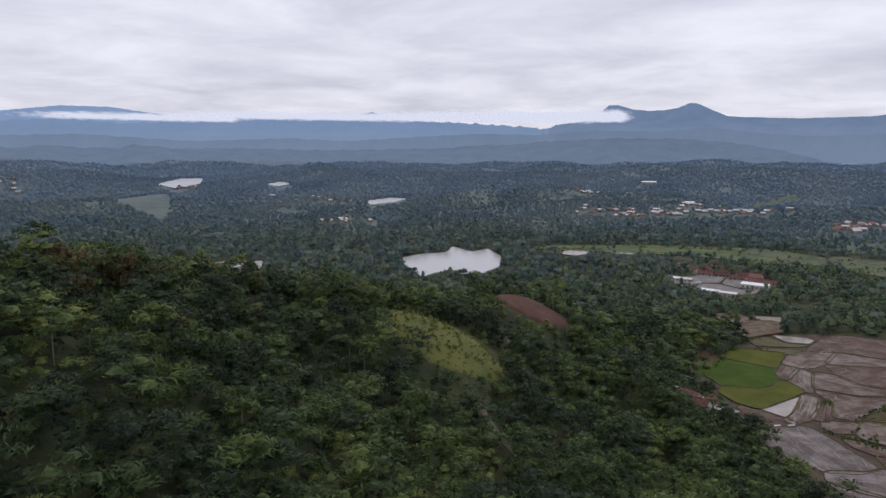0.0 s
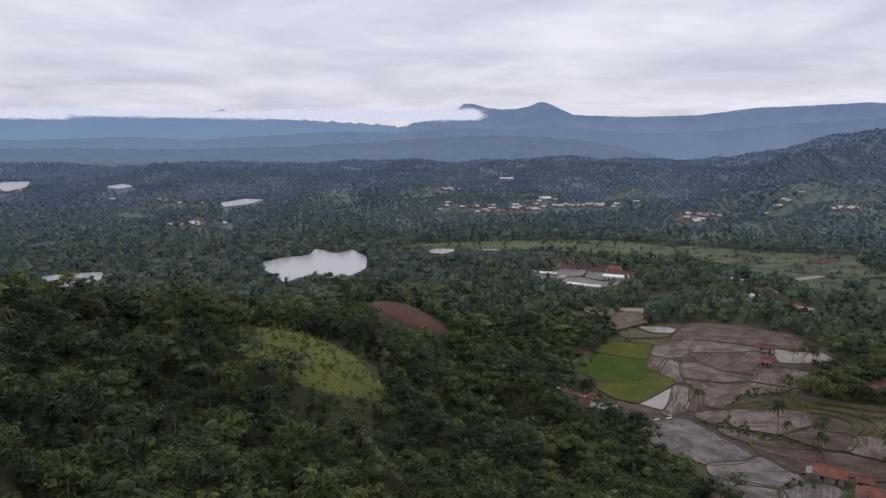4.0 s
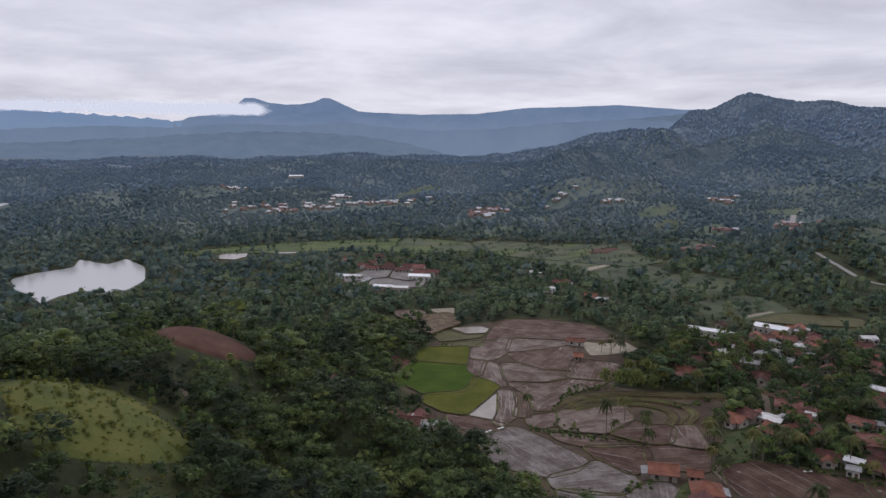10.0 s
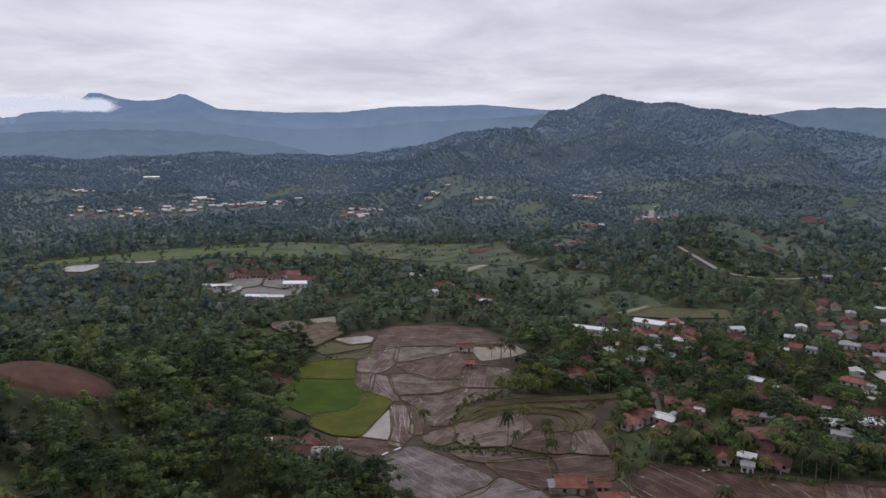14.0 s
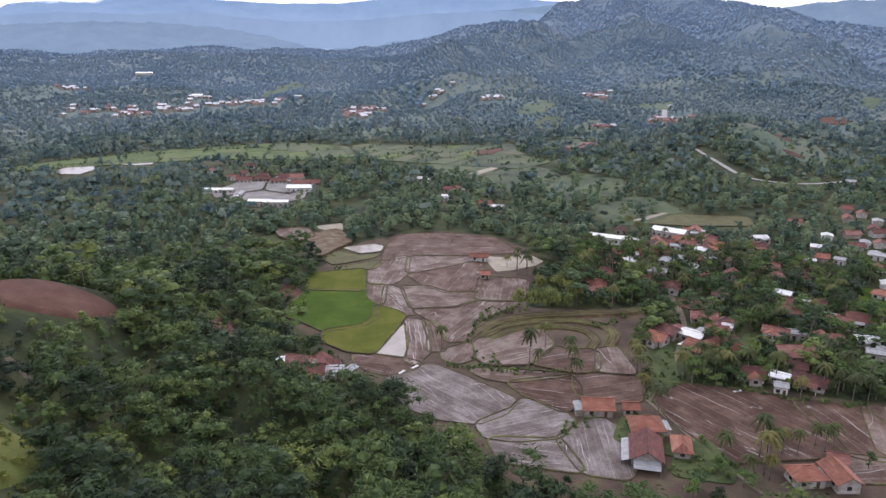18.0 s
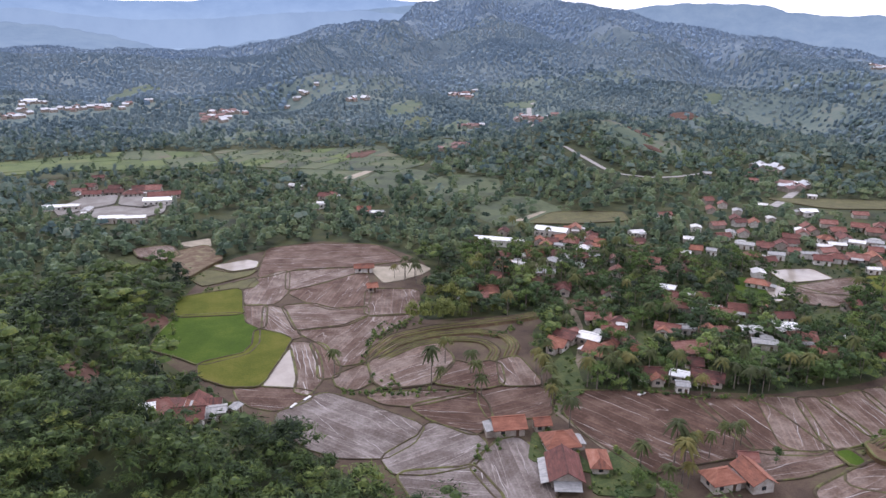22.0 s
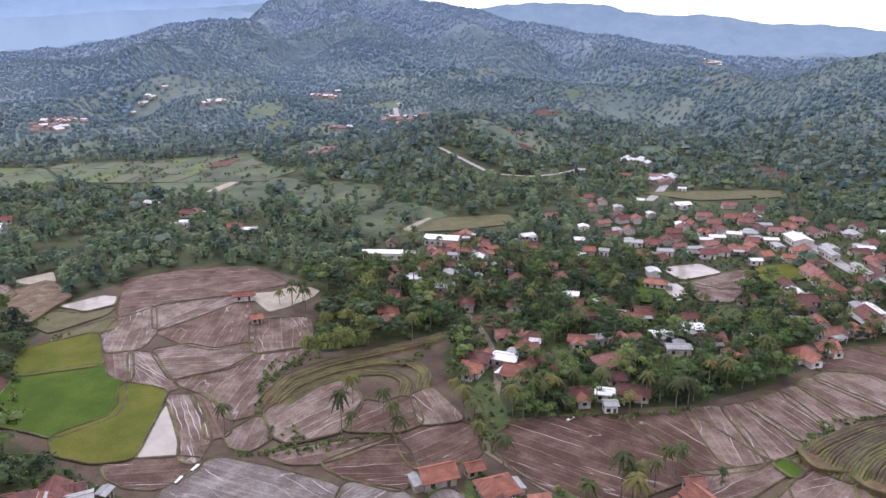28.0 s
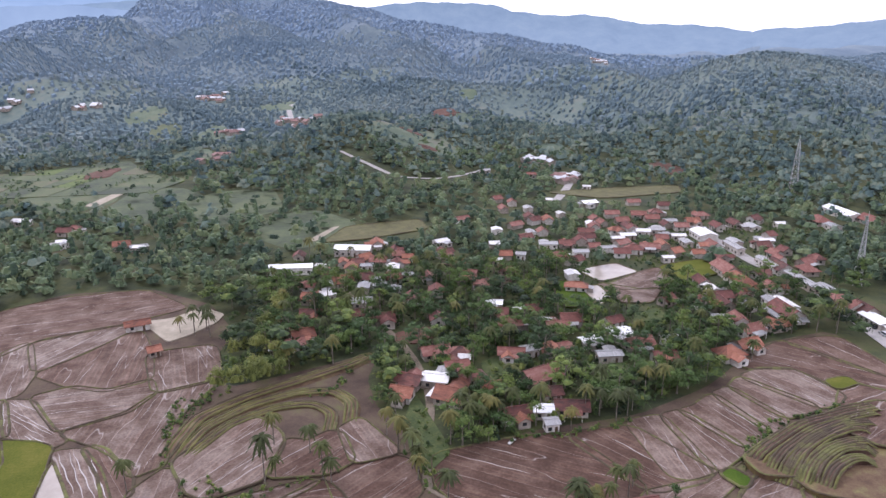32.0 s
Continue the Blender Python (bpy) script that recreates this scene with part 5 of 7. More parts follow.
def slab(corners, thick):
    """A thick plate from its upper corners."""
    n = len(corners)
    v = list(corners) + [(x, y, z - thick) for x, y, z in corners]
    return v, [tuple(range(n)), tuple(range(2 * n - 1, n - 1, -1))] + [(i, n + i, n + (i + 1) % n, (i + 1) % n) for i in range(n)]


ROOF_WORDS = {"o": "orange-tiled", "O": "orange-tiled", "r": "red-tiled", "d": "dark red weathered tile", "g": "grey sheet", "w": "pale sheet", "W": "white sheet metal"}


def house(x, y, w, d, turn, roof, rng, z=0.0, far=False):
    """A village house: walls with gables, two or four roof slopes, ridge, door and windows."""
    base = new("house")
    base.location, base.rotation_euler = (x, y, z), (0, 0, radians(turn))
    metal = roof in "gwW"
    hip = roof == "O" or (roof in "or" and rng.random() < 0.35 and not far and w > 5)
    h, rise = (3.6 if max(w, d) > 13 else 2.9) + rng.uniform(-0.2, 0.3), d * (0.13 if metal else 0.30)
    over = 0.45 if metal else 0.75
    hw, hd = w / 2, d / 2
    kind = "hipped" if hip else "gabled"
    tagged(base, f"house with {ROOF_WORDS[roof]} {kind} roof and pale plaster walls", "house", "village houses")
    wall = box(-hw, -hd, -0.6, hw, hd, h)
    solids = [wall]
    if not hip:
        t = rise * 0.96
        solids.append(([(-hw, -hd, h), (-hw, hd, h), (-hw, 0, h + t), (-hw + 0.15, -hd, h), (-hw + 0.15, hd, h), (-hw + 0.15, 0, h + t)], [(0, 2, 1), (3, 4, 5), (0, 3, 5, 2), (1, 2, 5, 4)]))
        solids.append(([(hw, -hd, h), (hw, hd, h), (hw, 0, h + t), (hw - 0.15, -hd, h), (hw - 0.15, hd, h), (hw - 0.15, 0, h + t)], [(0, 1, 2), (3, 5, 4), (0, 2, 5, 3), (1, 4, 5, 2)]))
    walls = part("wall", mesh_of("wall", *joined(*solids), M_WALL), base)
    e, ew = hd + over, hw + over
    zl = h - over * rise / hd + 0.08
    zr = h + rise + 0.08
    if hip:
        rx = max(hw - hd * 0.85, 0.3)
        slopes = [[(-ew, -e, zl), (ew, -e, zl), (rx, 0, zr), (-rx, 0, zr)], [(ew, e, zl), (-ew, e, zl), (-rx, 0, zr), (rx, 0, zr)],
                  [(ew, -e, zl), (ew, e, zl), (rx, 0, zr)], [(-ew, e, zl), (-ew, -e, zl), (-rx, 0, zr)]]
    else:
        rx = ew
        slopes = [[(-ew, -e, zl), (ew, -e, zl), (ew, 0, zr), (-ew, 0, zr)], [(ew, e, zl), (-ew, e, zl), (-ew, 0, zr), (ew, 0, zr)]]
    for s in slopes:
        part("roof_slope", mesh_of("roof_slope", *slab(s, 0.14), M_ROOF[roof]), base)
    part("ridge_cap", mesh_of("ridge_cap", *box(-rx, -0.17, zr - 0.08, rx, 0.17, zr + 0.12), M_ROOF[roof]), base)
    if far:
        return base
    for side in (-1, 1):
        yy = side * hd
        y0, y1 = min(yy, yy + side * 0.06), max(yy, yy + side * 0.06)
        n = max(2, int(w / 3))
        for k in range(n):
            cx = -hw + w * (k + 0.5) / n
            if side < 0 and k == n // 2:
                part("door", mesh_of("door", *box(cx - 0.45, y0, 0, cx + 0.45, y1, 2.05), M_WOOD), base)
            else:
                win = part("window", mesh_of("window", *box(cx - 0.6, y0, 0.95, cx + 0.6, y1, 2.1), M_WOOD), base)
                part("pane", mesh_of("pane", *box(cx - 0.5, y0 - 0.02, 1.05, cx + 0.5, y1 + 0.02, 2.0), M_PANE), win)
    for side in (-1, 1):
        xx = side * hw
        x0, x1 = min(xx, xx + side * 0.06), max(xx, xx + side * 0.06)
        win = part("window", mesh_of("window", *box(x0, -0.6, 0.95, x1, 0.6, 2.1), M_WOOD), base)
        part("pane", mesh_of("pane", *box(x0 - 0.02, -0.5, 1.05, x1 + 0.02, 0.5, 2.0), M_PANE), win)
    if 6.2 < w < 12 and rng.random() < 0.55:
        # a cross wing with its own lower roof
        side, wx, ww, wd, wh = rng.choice((-1, 1)), rng.uniform(-0.22, 0.22) * w, w * rng.uniform(0.42, 0.6), d * rng.uniform(0.45, 0.75), h * 0.94
        y0, y1 = (hd - 0.3, hd + wd) if side > 0 else (-hd - wd, -hd + 0.3)
        end = y1 if side > 0 else y0
        wr = "g" if metal else (roof if rng.random() < 0.7 else "o")
        wrise = ww * (0.10 if metal else 0.26)
        gable = ([(wx - ww / 2, end, wh), (wx + ww / 2, end, wh), (wx, end, wh + wrise), (wx - ww / 2, end - side * 0.15, wh), (wx + ww / 2, end - side * 0.15, wh), (wx, end - side * 0.15, wh + wrise)], [(0, 1, 2), (3, 5, 4), (0, 2, 5, 3), (1, 4, 5, 2)])
        part("wing_wall", mesh_of("wing_wall", *joined(box(wx - ww / 2, y0, -0.6, wx + ww / 2, y1, wh), gable), M_WALL), base)
        out, back = end + side * 0.5, -side * 0.1
        for sx in (-1, 1):
            ex, ez = wx + sx * (ww / 2 + 0.5), wh - 0.5 * wrise / (ww / 2) + 0.07
            s = [(ex, out, ez), (wx, out, wh + wrise + 0.07), (wx, back, wh + wrise + 0.07), (ex, back, ez)]
            part("wing_roof", mesh_of("wing_roof", *slab(s if sx * side < 0 else s[::-1], 0.12), M_ROOF[wr]), base)
        win = part("window", mesh_of("window", *box(wx - 0.7, end - 0.03, 0.95, wx + 0.7, end + 0.05, 2.1), M_WOOD), base)
        part("pane", mesh_of("pane", *box(wx - 0.6, end - 0.06, 1.05, wx + 0.6, end + 0.08, 2.0), M_PANE), win)
    if 5.5 < w < 13 and rng.random() < 0.35:
        # a sheet-roofed kitchen shed against the gable
        sx, dd = rng.choice((-1, 1)), d * rng.uniform(0.5, 0.85)
        x0, x1 = sorted((sx * (hw - 0.05), sx * (hw + rng.uniform(1.8, 3.0))))
        part("shed_wall", mesh_of("shed_wall", *box(x0, -dd / 2, -0.6, x1, dd / 2, 2.1), M_WALL), base)
        zi, zo = (2.6, 2.15) if sx > 0 else (2.15, 2.6)
        part("shed_roof", mesh_of("shed_roof", *slab([(x0 - 0.3 * (sx < 0), -dd / 2 - 0.3, zi), (x1 + 0.3 * (sx > 0), -dd / 2 - 0.3, zo), (x1 + 0.3 * (sx > 0), dd / 2 + 0.3, zo), (x0 - 0.3 * (sx < 0), dd / 2 + 0.3, zi)], 0.08), M_ROOF[rng.choice("gwg")]), base, "sheet-metal shed roof")
    if roof == "d" and w > 11:
        for s in ([(-hw, e + 1.9, h - 1.3), (-hw, e - 0.5, h - 0.55), (hw * 0.9, e - 0.5, h - 0.55), (hw * 0.9, e + 1.9, h - 1.3)],
                  [(-ew - 2.6, -hd * 0.9, h - 1.1), (-ew + 0.5, -hd * 0.9, h - 0.3), (-ew + 0.5, hd * 0.9, h - 0.3), (-ew - 2.6, hd * 0.9, h - 1.1)]):
            part("lean_to_roof", mesh_of("lean_to_roof", *slab(s[::-1], 0.08), M_ROOF["g"]), base, "grey sheet lean-to roof")
        for px, py in ((-hw + 0.2, e + 1.8), (0, e + 1.8), (hw * 0.8, e + 1.8), (-ew - 2.4, -hd * 0.8), (-ew - 2.4, hd * 0.8)):
            part("lean_to_post", mesh_of("lean_to_post", *box(px - 0.07, py - 0.07, -0.3, px + 0.07, py + 0.07, h - 1.2), M_WOOD), base)
    if w >= 7 and w < 11 and not metal and not hip and rng.random() < 0.4:
        part("porch_roof", mesh_of("porch_roof", *slab([(-hw * 0.6, -e - 2.0, 2.35), (hw * 0.6, -e - 2.0, 2.35), (hw * 0.6, -e + 0.5, 2.8), (-hw * 0.6, -e + 0.5, 2.8)], 0.1), M_ROOF["g" if rng.random() < 0.5 else roof]), base)
        for sx in (-1, 1):
            part("porch_post", mesh_of("porch_post", *box(sx * hw * 0.55 - 0.08, -e - 1.85, -0.3, sx * hw * 0.55 + 0.08, -e - 1.69, 2.36), M_WALL), base)
    return base


hrng = random.Random(12)
HOUSE_SPOTS = []
for row in HOUSES.split(";"):
    x, y, w, d, turn, roof = row.split()
    x, y, w, d = float(x), float(y), float(w), float(d)
    HOUSE_SPOTS.append((x, y, max(w, d)))
    house(x, y, w, d, float(turn), roof, hrng, max(0.0, float(ground_z(x, y))))
# the cluster on the wooded slope and lone roofs in the trees
for x, y, w, d, turn, roof in ((81.4, 225.5, 9.5, 7.5, -42, "r"), (88.5, 224.5, 9, 6.5, 44, "r"), (84, 219.5, 8, 6, -42, "d"), (90, 219, 6.5, 4.6, -36, "g"), (76.2, 222.6, 3.6, 3.4, -30, "W"), (94.5, 217.5, 3.4, 2.6, 20, "g"),
                               (-84, 437, 9, 6, 0, "o"), (-76, 430, 8, 6, 10, "r"), (-48, 366, 8, 6, 0, "o"), (-14, 358, 8, 6, 10, "d"), (20, 356, 8, 6, -10, "r"), (-8, 352, 7, 5, 0, "w")):
    x, y = PLAN * x, PLAN * y
    HOUSE_SPOTS.append((x, y, max(w, d)))
    house(x, y, w, d, turn, roof, hrng, float(ground_z(x, y)))
# small houses between those of the plan
def room_for(x, y, s):
    if any((x - hx) ** 2 + (y - hy) ** 2 < (0.48 * (s + hs) + 0.8) ** 2 for hx, hy, hs in HOUSE_SPOTS):
        return False
    if any(inside(x + dx, y + dy, f[2]) for f in FIELDS for dx in (-s / 2, s / 2) for dy in (-s / 2, s / 2)):
        return False
    for _, width, line in ROADS:
        for (ax, ay), (bx, by) in zip(line, line[1:]):
            t = min(1, max(0, ((x - ax) * (bx - ax) + (y - ay) * (by - ay)) / ((bx - ax) ** 2 + (by - ay) ** 2)))
            if math.hypot(x - ax - t * (bx - ax), y - ay - t * (by - ay)) < width / 2 + s * 0.6:
                return False
    return True


for cx, cy, sx, sy, count, roofs in ((430, 180, 38, 34, 42, "rrrodwgd"), (325, 285, 24, 20, 16, "rrodgwd"), (330, 250, 40, 30, 6, "rrodg"), (262, 226, 22, 22, 3, "rrod"), (378, 118, 46, 20, 20, "rrdwgd")):
    made, tries = 0, 0
    while made < count and tries < 400:
        tries += 1
        x, y, w, d = hrng.gauss(cx, sx), hrng.gauss(cy, sy), hrng.uniform(5, 8.5), hrng.uniform(4.2, 6)
        if room_for(x, y, w):
            made += 1
            HOUSE_SPOTS.append((x, y, w))
            house(x, y, w, d, hrng.choice((25, 25, -65, -40)) + hrng.uniform(-8, 8), hrng.choice(roofs), hrng, max(0.0, float(ground_z(x, y))), far=cx > 400)
# hamlets across the valley, too far to tell house from house: centre, spread, count, share of tiled roofs
# roof colours washed out by painted haze
M_FAR_TILES = rough_surface("hazed_tiled_roofs", [(0.25, (0.13, 0.085, 0.080)), (0.5, (0.205, 0.120, 0.108)), (0.75, (0.27, 0.185, 0.165))], 0.06, 0.5, rough=0.85, bump=0.2, spread=0.2)
M_FAR_SHEET = rough_surface("hazed_sheet_roofs", [(0.25, (0.30, 0.31, 0.33)), (0.5, (0.44, 0.45, 0.47)), (0.75, (0.60, 0.60, 0.61))], 0.06, 0.5, rough=0.6, bump=0.2, spread=0.25)
hv, hf, hm = [], [], []
for cx, cy, sx, sy, count, tiled in ((342, 1115, 46, 24, 26, 0.4), (286, 1091, 30, 14, 10, 0.4), (459, 1114, 52, 24, 18, 0.3), (570, 939, 24, 15, 24, 0.75), (932, 815, 26, 18, 20, 0.6), (815, 611, 22, 20, 20, 0.6), (722, 640, 18, 14, 9, 0.8),
                                     (754, 872, 26, 8, 8, 0.2), (289, 1401, 22, 20, 6, 0.2), (425, 1194, 16, 10, 7, 0.2), (751, 1003, 26, 8, 8, 0.2), (260, 1161, 50, 24, 12, 0.3), (529, 906, 26, 15, 10, 0.7), (1645, 339, 42, 16, 16, 0.5),
                                     (656, 267, 15, 14, 8, 0.4), (581, 226, 12, 16, 8, 0.4), (585, 547, 18, 10, 6, 0.9), (518, 1104, 50, 17, 8, 0.3), (-875, 1415, 60, 45, 8, 0.3), (-534, 1451, 60, 45, 7, 0.3), (-238, 1308, 60, 45, 9, 0.3), (-150, 1050, 45, 28, 10, 0.3)):
    for _ in range(count):
        x, y = hrng.gauss(cx, sx * 0.6), hrng.gauss(cy, sy * 0.6)
        w, d, t, h = hrng.uniform(6, 11), hrng.uniform(5, 7.5), hrng.uniform(0, 3.14), hrng.uniform(2.8, 3.6)
        HOUSE_SPOTS.append((x, y, w))
        z, up = float(ground_z(x, y)), d * 0.25
        roof_mat = 1 if hrng.random() < tiled else 2
        e, q = 0.6, 0.5
        walls, wf = box(-w / 2, -d / 2, -1, w / 2, d / 2, h)
        gables = [(-w / 2, -d / 2, h), (-w / 2, d / 2, h), (-w / 2, 0, h + up), (w / 2, -d / 2, h), (w / 2, d / 2, h), (w / 2, 0, h + up)]
        slopes = [slab([(-w / 2 - e, -d / 2 - q, h - 0.2), (w / 2 + e, -d / 2 - q, h - 0.2), (w / 2 + e, 0, h + up + 0.1), (-w / 2 - e, 0, h + up + 0.1)], 0.15), slab([(w / 2 + e, d / 2 + q, h - 0.2), (-w / 2 - e, d / 2 + q, h - 0.2), (-w / 2 - e, 0, h + up + 0.1), (w / 2 + e, 0, h + up + 0.1)], 0.15)]
        for (sv, sf), k in (((walls, wf), 0), ((gables, [(0, 2, 1), (3, 4, 5)]), 0), (slopes[0], roof_mat), (slopes[1], roof_mat)):
            b = len(hv)
            hv += [(x + u * math.cos(t) - v * math.sin(t), y + u * math.sin(t) + v * math.cos(t), z + 0.3 + r) for u, v, r in sv]
            hf += [tuple(i + b for i in face) for face in sf]
            hm += [k] * len(sf)
me = mesh_of("hamlet_houses", hv, hf)
for mat in (M_WALL, M_FAR_TILES, M_FAR_SHEET):
    me.materials.append(mat)
me.polygons.foreach_set("material_index", np.array(hm, dtype=np.int32))
tagged(new("hamlet_houses", me), "hamlets of small red and grey roofed houses across the valley", "houses", kind="stuff")
for x, y, w, d in ((451, 1533, 30, 12), (425, 1200, 16, 9)):
    HOUSE_SPOTS.append((x, y, w))
    house(x, y, w, d, -20, "W", hrng, float(ground_z(x, y)) + 1, far=True)

# ---- open land, where no trees grow ----
CELL, OX, OY, NX, NY = 2.0, -400.0, -100.0, 640, 560
cx, cy = np.meshgrid(OX + (np.arange(NX) + 0.5) * CELL, OY + (np.arange(NY) + 0.5) * CELL, indexing="ij")
OPEN = np.zeros((NX, NY), bool)
for poly in [BASIN] + [f[2] for f in FIELDS]:
    OPEN |= inside(cx, cy, poly)
grown = OPEN.copy()
for dx, dy in ((1, 0), (-1, 0), (0, 1), (0, -1)):
    grown |= np.roll(np.roll(OPEN, dx, 0), dy, 1)
OPEN = grown
for x, y, s in HOUSE_SPOTS:
    OPEN |= (cx - x) ** 2 + (cy - y) ** 2 < (s * 0.5 + 1.2) ** 2
for _, width, line in ROADS:
    p = np.array(line)
    for a, b in zip(p[:-1], p[1:]):
        t = np.clip(((cx - a[0]) * (b - a)[0] + (cy - a[1]) * (b - a)[1]) / ((b - a) @ (b - a)), 0, 1)
        OPEN |= np.hypot(cx - a[0] - t * (b - a)[0], cy - a[1] - t * (b - a)[1]) < width / 2 + 1.5
SCRUB = OPEN.copy()
# trees cleared towards the camera so that huts and bare patches show in its view
for x, y, s, run in [(hx, hy, hs * 1.7, 26) for hx, hy, hs in HOUSE_SPOTS if hx < 122 and 260 < hy < 290] + [(94, 312, 13, 30), (140, 358, 12, 20), (39, 303, 36, 30), (1, 232, 30, 34)]:
    dx, dy = 25 - x, 110 - y
    dd = math.hypot(dx, dy)
    along, off = ((cx - x) * dx + (cy - y) * dy) / dd, np.abs((cx - x) * dy - (cy - y) * dx) / dd
    OPEN |= (along > 0) & (along < run) & (off < s * 0.45)
SCRUB |= (((cx - 39) / 17) ** 2 + ((cy - 301) / 12) ** 2 < 1) | (((cx - 1) / 21) ** 2 + ((cy - 234) / 23) ** 2 < 1)
for x, y, rx, ry in ((1, 234, 23, 25), (39, 301, 19, 14), (94, 312, 8, 13), (140, 356, 6, 10)):
    OPEN |= ((cx - x) / rx) ** 2 + ((cy - y) / ry) ** 2 < 1


def is_open(x, y, grid=None):
    i, j = ((np.asarray(x) - OX) / CELL).astype(int), ((np.asarray(y) - OY) / CELL).astype(int)
    ok = (i >= 0) & (i < NX) & (j >= 0) & (j < NY)
    return ok & (OPEN if grid is None else grid)[np.clip(i, 0, NX - 1), np.clip(j, 0, NY - 1)]


# ---- trees ----
def dome(rng, centre, radius, flat, sides, rings, low_edge=-25):
    """A lumpy leaf mass, as corners of quads."""
    rows = []
    for k in range(rings + 1):
        phi = radians(low_edge + (63 - low_edge) * k / rings)
        a = np.arange(sides) * 2 * math.pi / sides + rng.uniform(0, 0.7)
        r = radius * math.cos(phi) * rng.uniform(0.72, 1.18, sides)
        rows.append(np.stack([centre[0] + r * np.cos(a), centre[1] + r * np.sin(a), centre[2] + radius * flat * (math.sin(phi) + rng.normal(0, 0.07, sides))], -1))
    out = []
    for low, top in zip(rows[:-1], rows[1:]):
        out += [[low[i], low[(i + 1) % sides], top[(i + 1) % sides], top[i]] for i in range(sides)]
    out += [[rows[-1][0], rows[-1][k], rows[-1][k + 1], rows[-1][(k + 2) % sides]] for k in range(1, sides - 1, 2)]
    return out


def crown(rng, leaves, size, height, spread, lobes, flat=0.75, clear=0.35, sides=7, rings=2, fill=0.34, inner=0.9):
    """One tree: several lumpy lobes on a crown of the given height and spread, and loose leaf sprays on them."""
    cs = []
    for k in range(lobes):
        a, rr = rng.uniform(0, 2 * math.pi), spread * 0.5 * math.sqrt(rng.uniform(0, 0.6))
        cs.append((rr * math.cos(a), rr * math.sin(a), height * rng.uniform(clear + 0.2, 0.85), spread * rng.uniform(fill - 0.1, fill + 0.04)))
    cs.append((0, 0, height * 0.8, spread * (fill - 0.04)))
    cs = np.array(cs)
    solid = np.array([q for x, y, z, r in cs for q in dome(rng, (x, y, z), r * inner, flat, sides, rings)])
    if not leaves:
        return solid
    pick = cs[rng.integers(0, len(cs), leaves)]
    dirs = rng.normal(size=(leaves, 3))
    dirs /= np.linalg.norm(dirs, axis=1, keepdims=True)
    dirs[:, 2] = np.where(dirs[:, 2] < -0.2, -dirs[:, 2], dirs[:, 2])
    c = pick[:, :3] + dirs * pick[:, 3:4] * rng.uniform(0.6, 1.22, (leaves, 1)) * (1, 1, flat)
    nrm = dirs * 0.35 + rng.normal(0, 0.42, (leaves, 3)) + (0, 0, 0.75)
    nrm /= np.linalg.norm(nrm, axis=1, keepdims=True)
    side = np.cross(nrm, rng.normal(size=(leaves, 3)))
    side /= np.linalg.norm(side, axis=1, keepdims=True)
    other = np.cross(nrm, side)
    s = size * rng.uniform(0.6, 1.3, (leaves, 1))
    t = s * rng.uniform(0.1, 0.27, (leaves, 1))
    droop = nrm * s * 0.22
    sprays = np.stack([c + side * s - droop, c + other * t * 0.8, c - side * s * 0.9 - droop, c - other * t], 1)
    return np.concatenate([solid, sprays])


def planted(protos, x, y, z, scale, turn, pick, tint, rng, lean=False):
    """All trees of a wood as one array of plates."""
    out, tints = [], []
    for k, proto in enumerate(protos):
        m = np.nonzero(pick == k)[0]
        if not len(m):
            continue
        c, s = np.cos(turn[m]), np.sin(turn[m])
        p = proto.reshape(1, -1, 3) * scale[m][:, None, None]
        q = np.empty((len(m), p.shape[1], 3), np.float32)
        q[..., 0] = p[..., 0] * c[:, None] - p[..., 1] * s[:, None] + x[m][:, None]
        q[..., 1] = p[..., 0] * s[:, None] + p[..., 1] * c[:, None] + y[m][:, None]
        q[..., 2] = p[..., 2] + z[m][:, None]
        if lean:
            g0 = ground_z(x[m], y[m])
            q[..., 2] += (q[..., 0] - x[m][:, None]) * ((ground_z(x[m] + 8, y[m]) - g0) / 9)[:, None] + (q[..., 1] - y[m][:, None]) * ((ground_z(x[m], y[m] + 8) - g0) / 9)[:, None]
        out.append(q.reshape(-1, 3))
        tints.append(np.repeat(tint[m], proto.shape[0]) + rng.normal(0, 0.15, len(m) * proto.shape[0]))
    return np.concatenate(out), np.concatenate(tints)


def scatter(rng, r0, r1, a0, a1, spacing):
    """Jittered places in a ring sector round the flight, one to each cell of the spacing."""
    x1 = np.arange(-r1, r1, spacing)
    gx, gy = np.meshgrid(12 + x1, 75 + x1, indexing="ij")
    gx, gy = gx.ravel() + rng.uniform(-0.45, 0.45, gx.size) * spacing, gy.ravel() + rng.uniform(-0.45, 0.45, gy.size) * spacing
    r, a = np.hypot(gx - 12, gy - 75), np.degrees(np.arctan2(gx - 12, gy - 75))
    m = (r >= r0) & (r < r1) & (a > a0) & (a < a1)
    return gx[m], gy[m]


def unseen(x, y):
    """Land below and behind the flight, which stays out of view."""
    return (np.degrees(np.arctan2(x, y + 25)) < -42) | ((y < 82) & (x < 40)) | ((y < 60 + 0.21 * x) & (y < 147 - 0.25 * (x - 41)))


def in_village(x, y):
    v = inside(x / PLAN, y / PLAN, [(150, 165), (175, 135), (200, 112), (240, 92), (300, 60), (420, 20), (440, 110), (400, 170), (320, 180), (300, 250), (240, 262), (214, 240), (185, 225), (196, 190)])
    return v


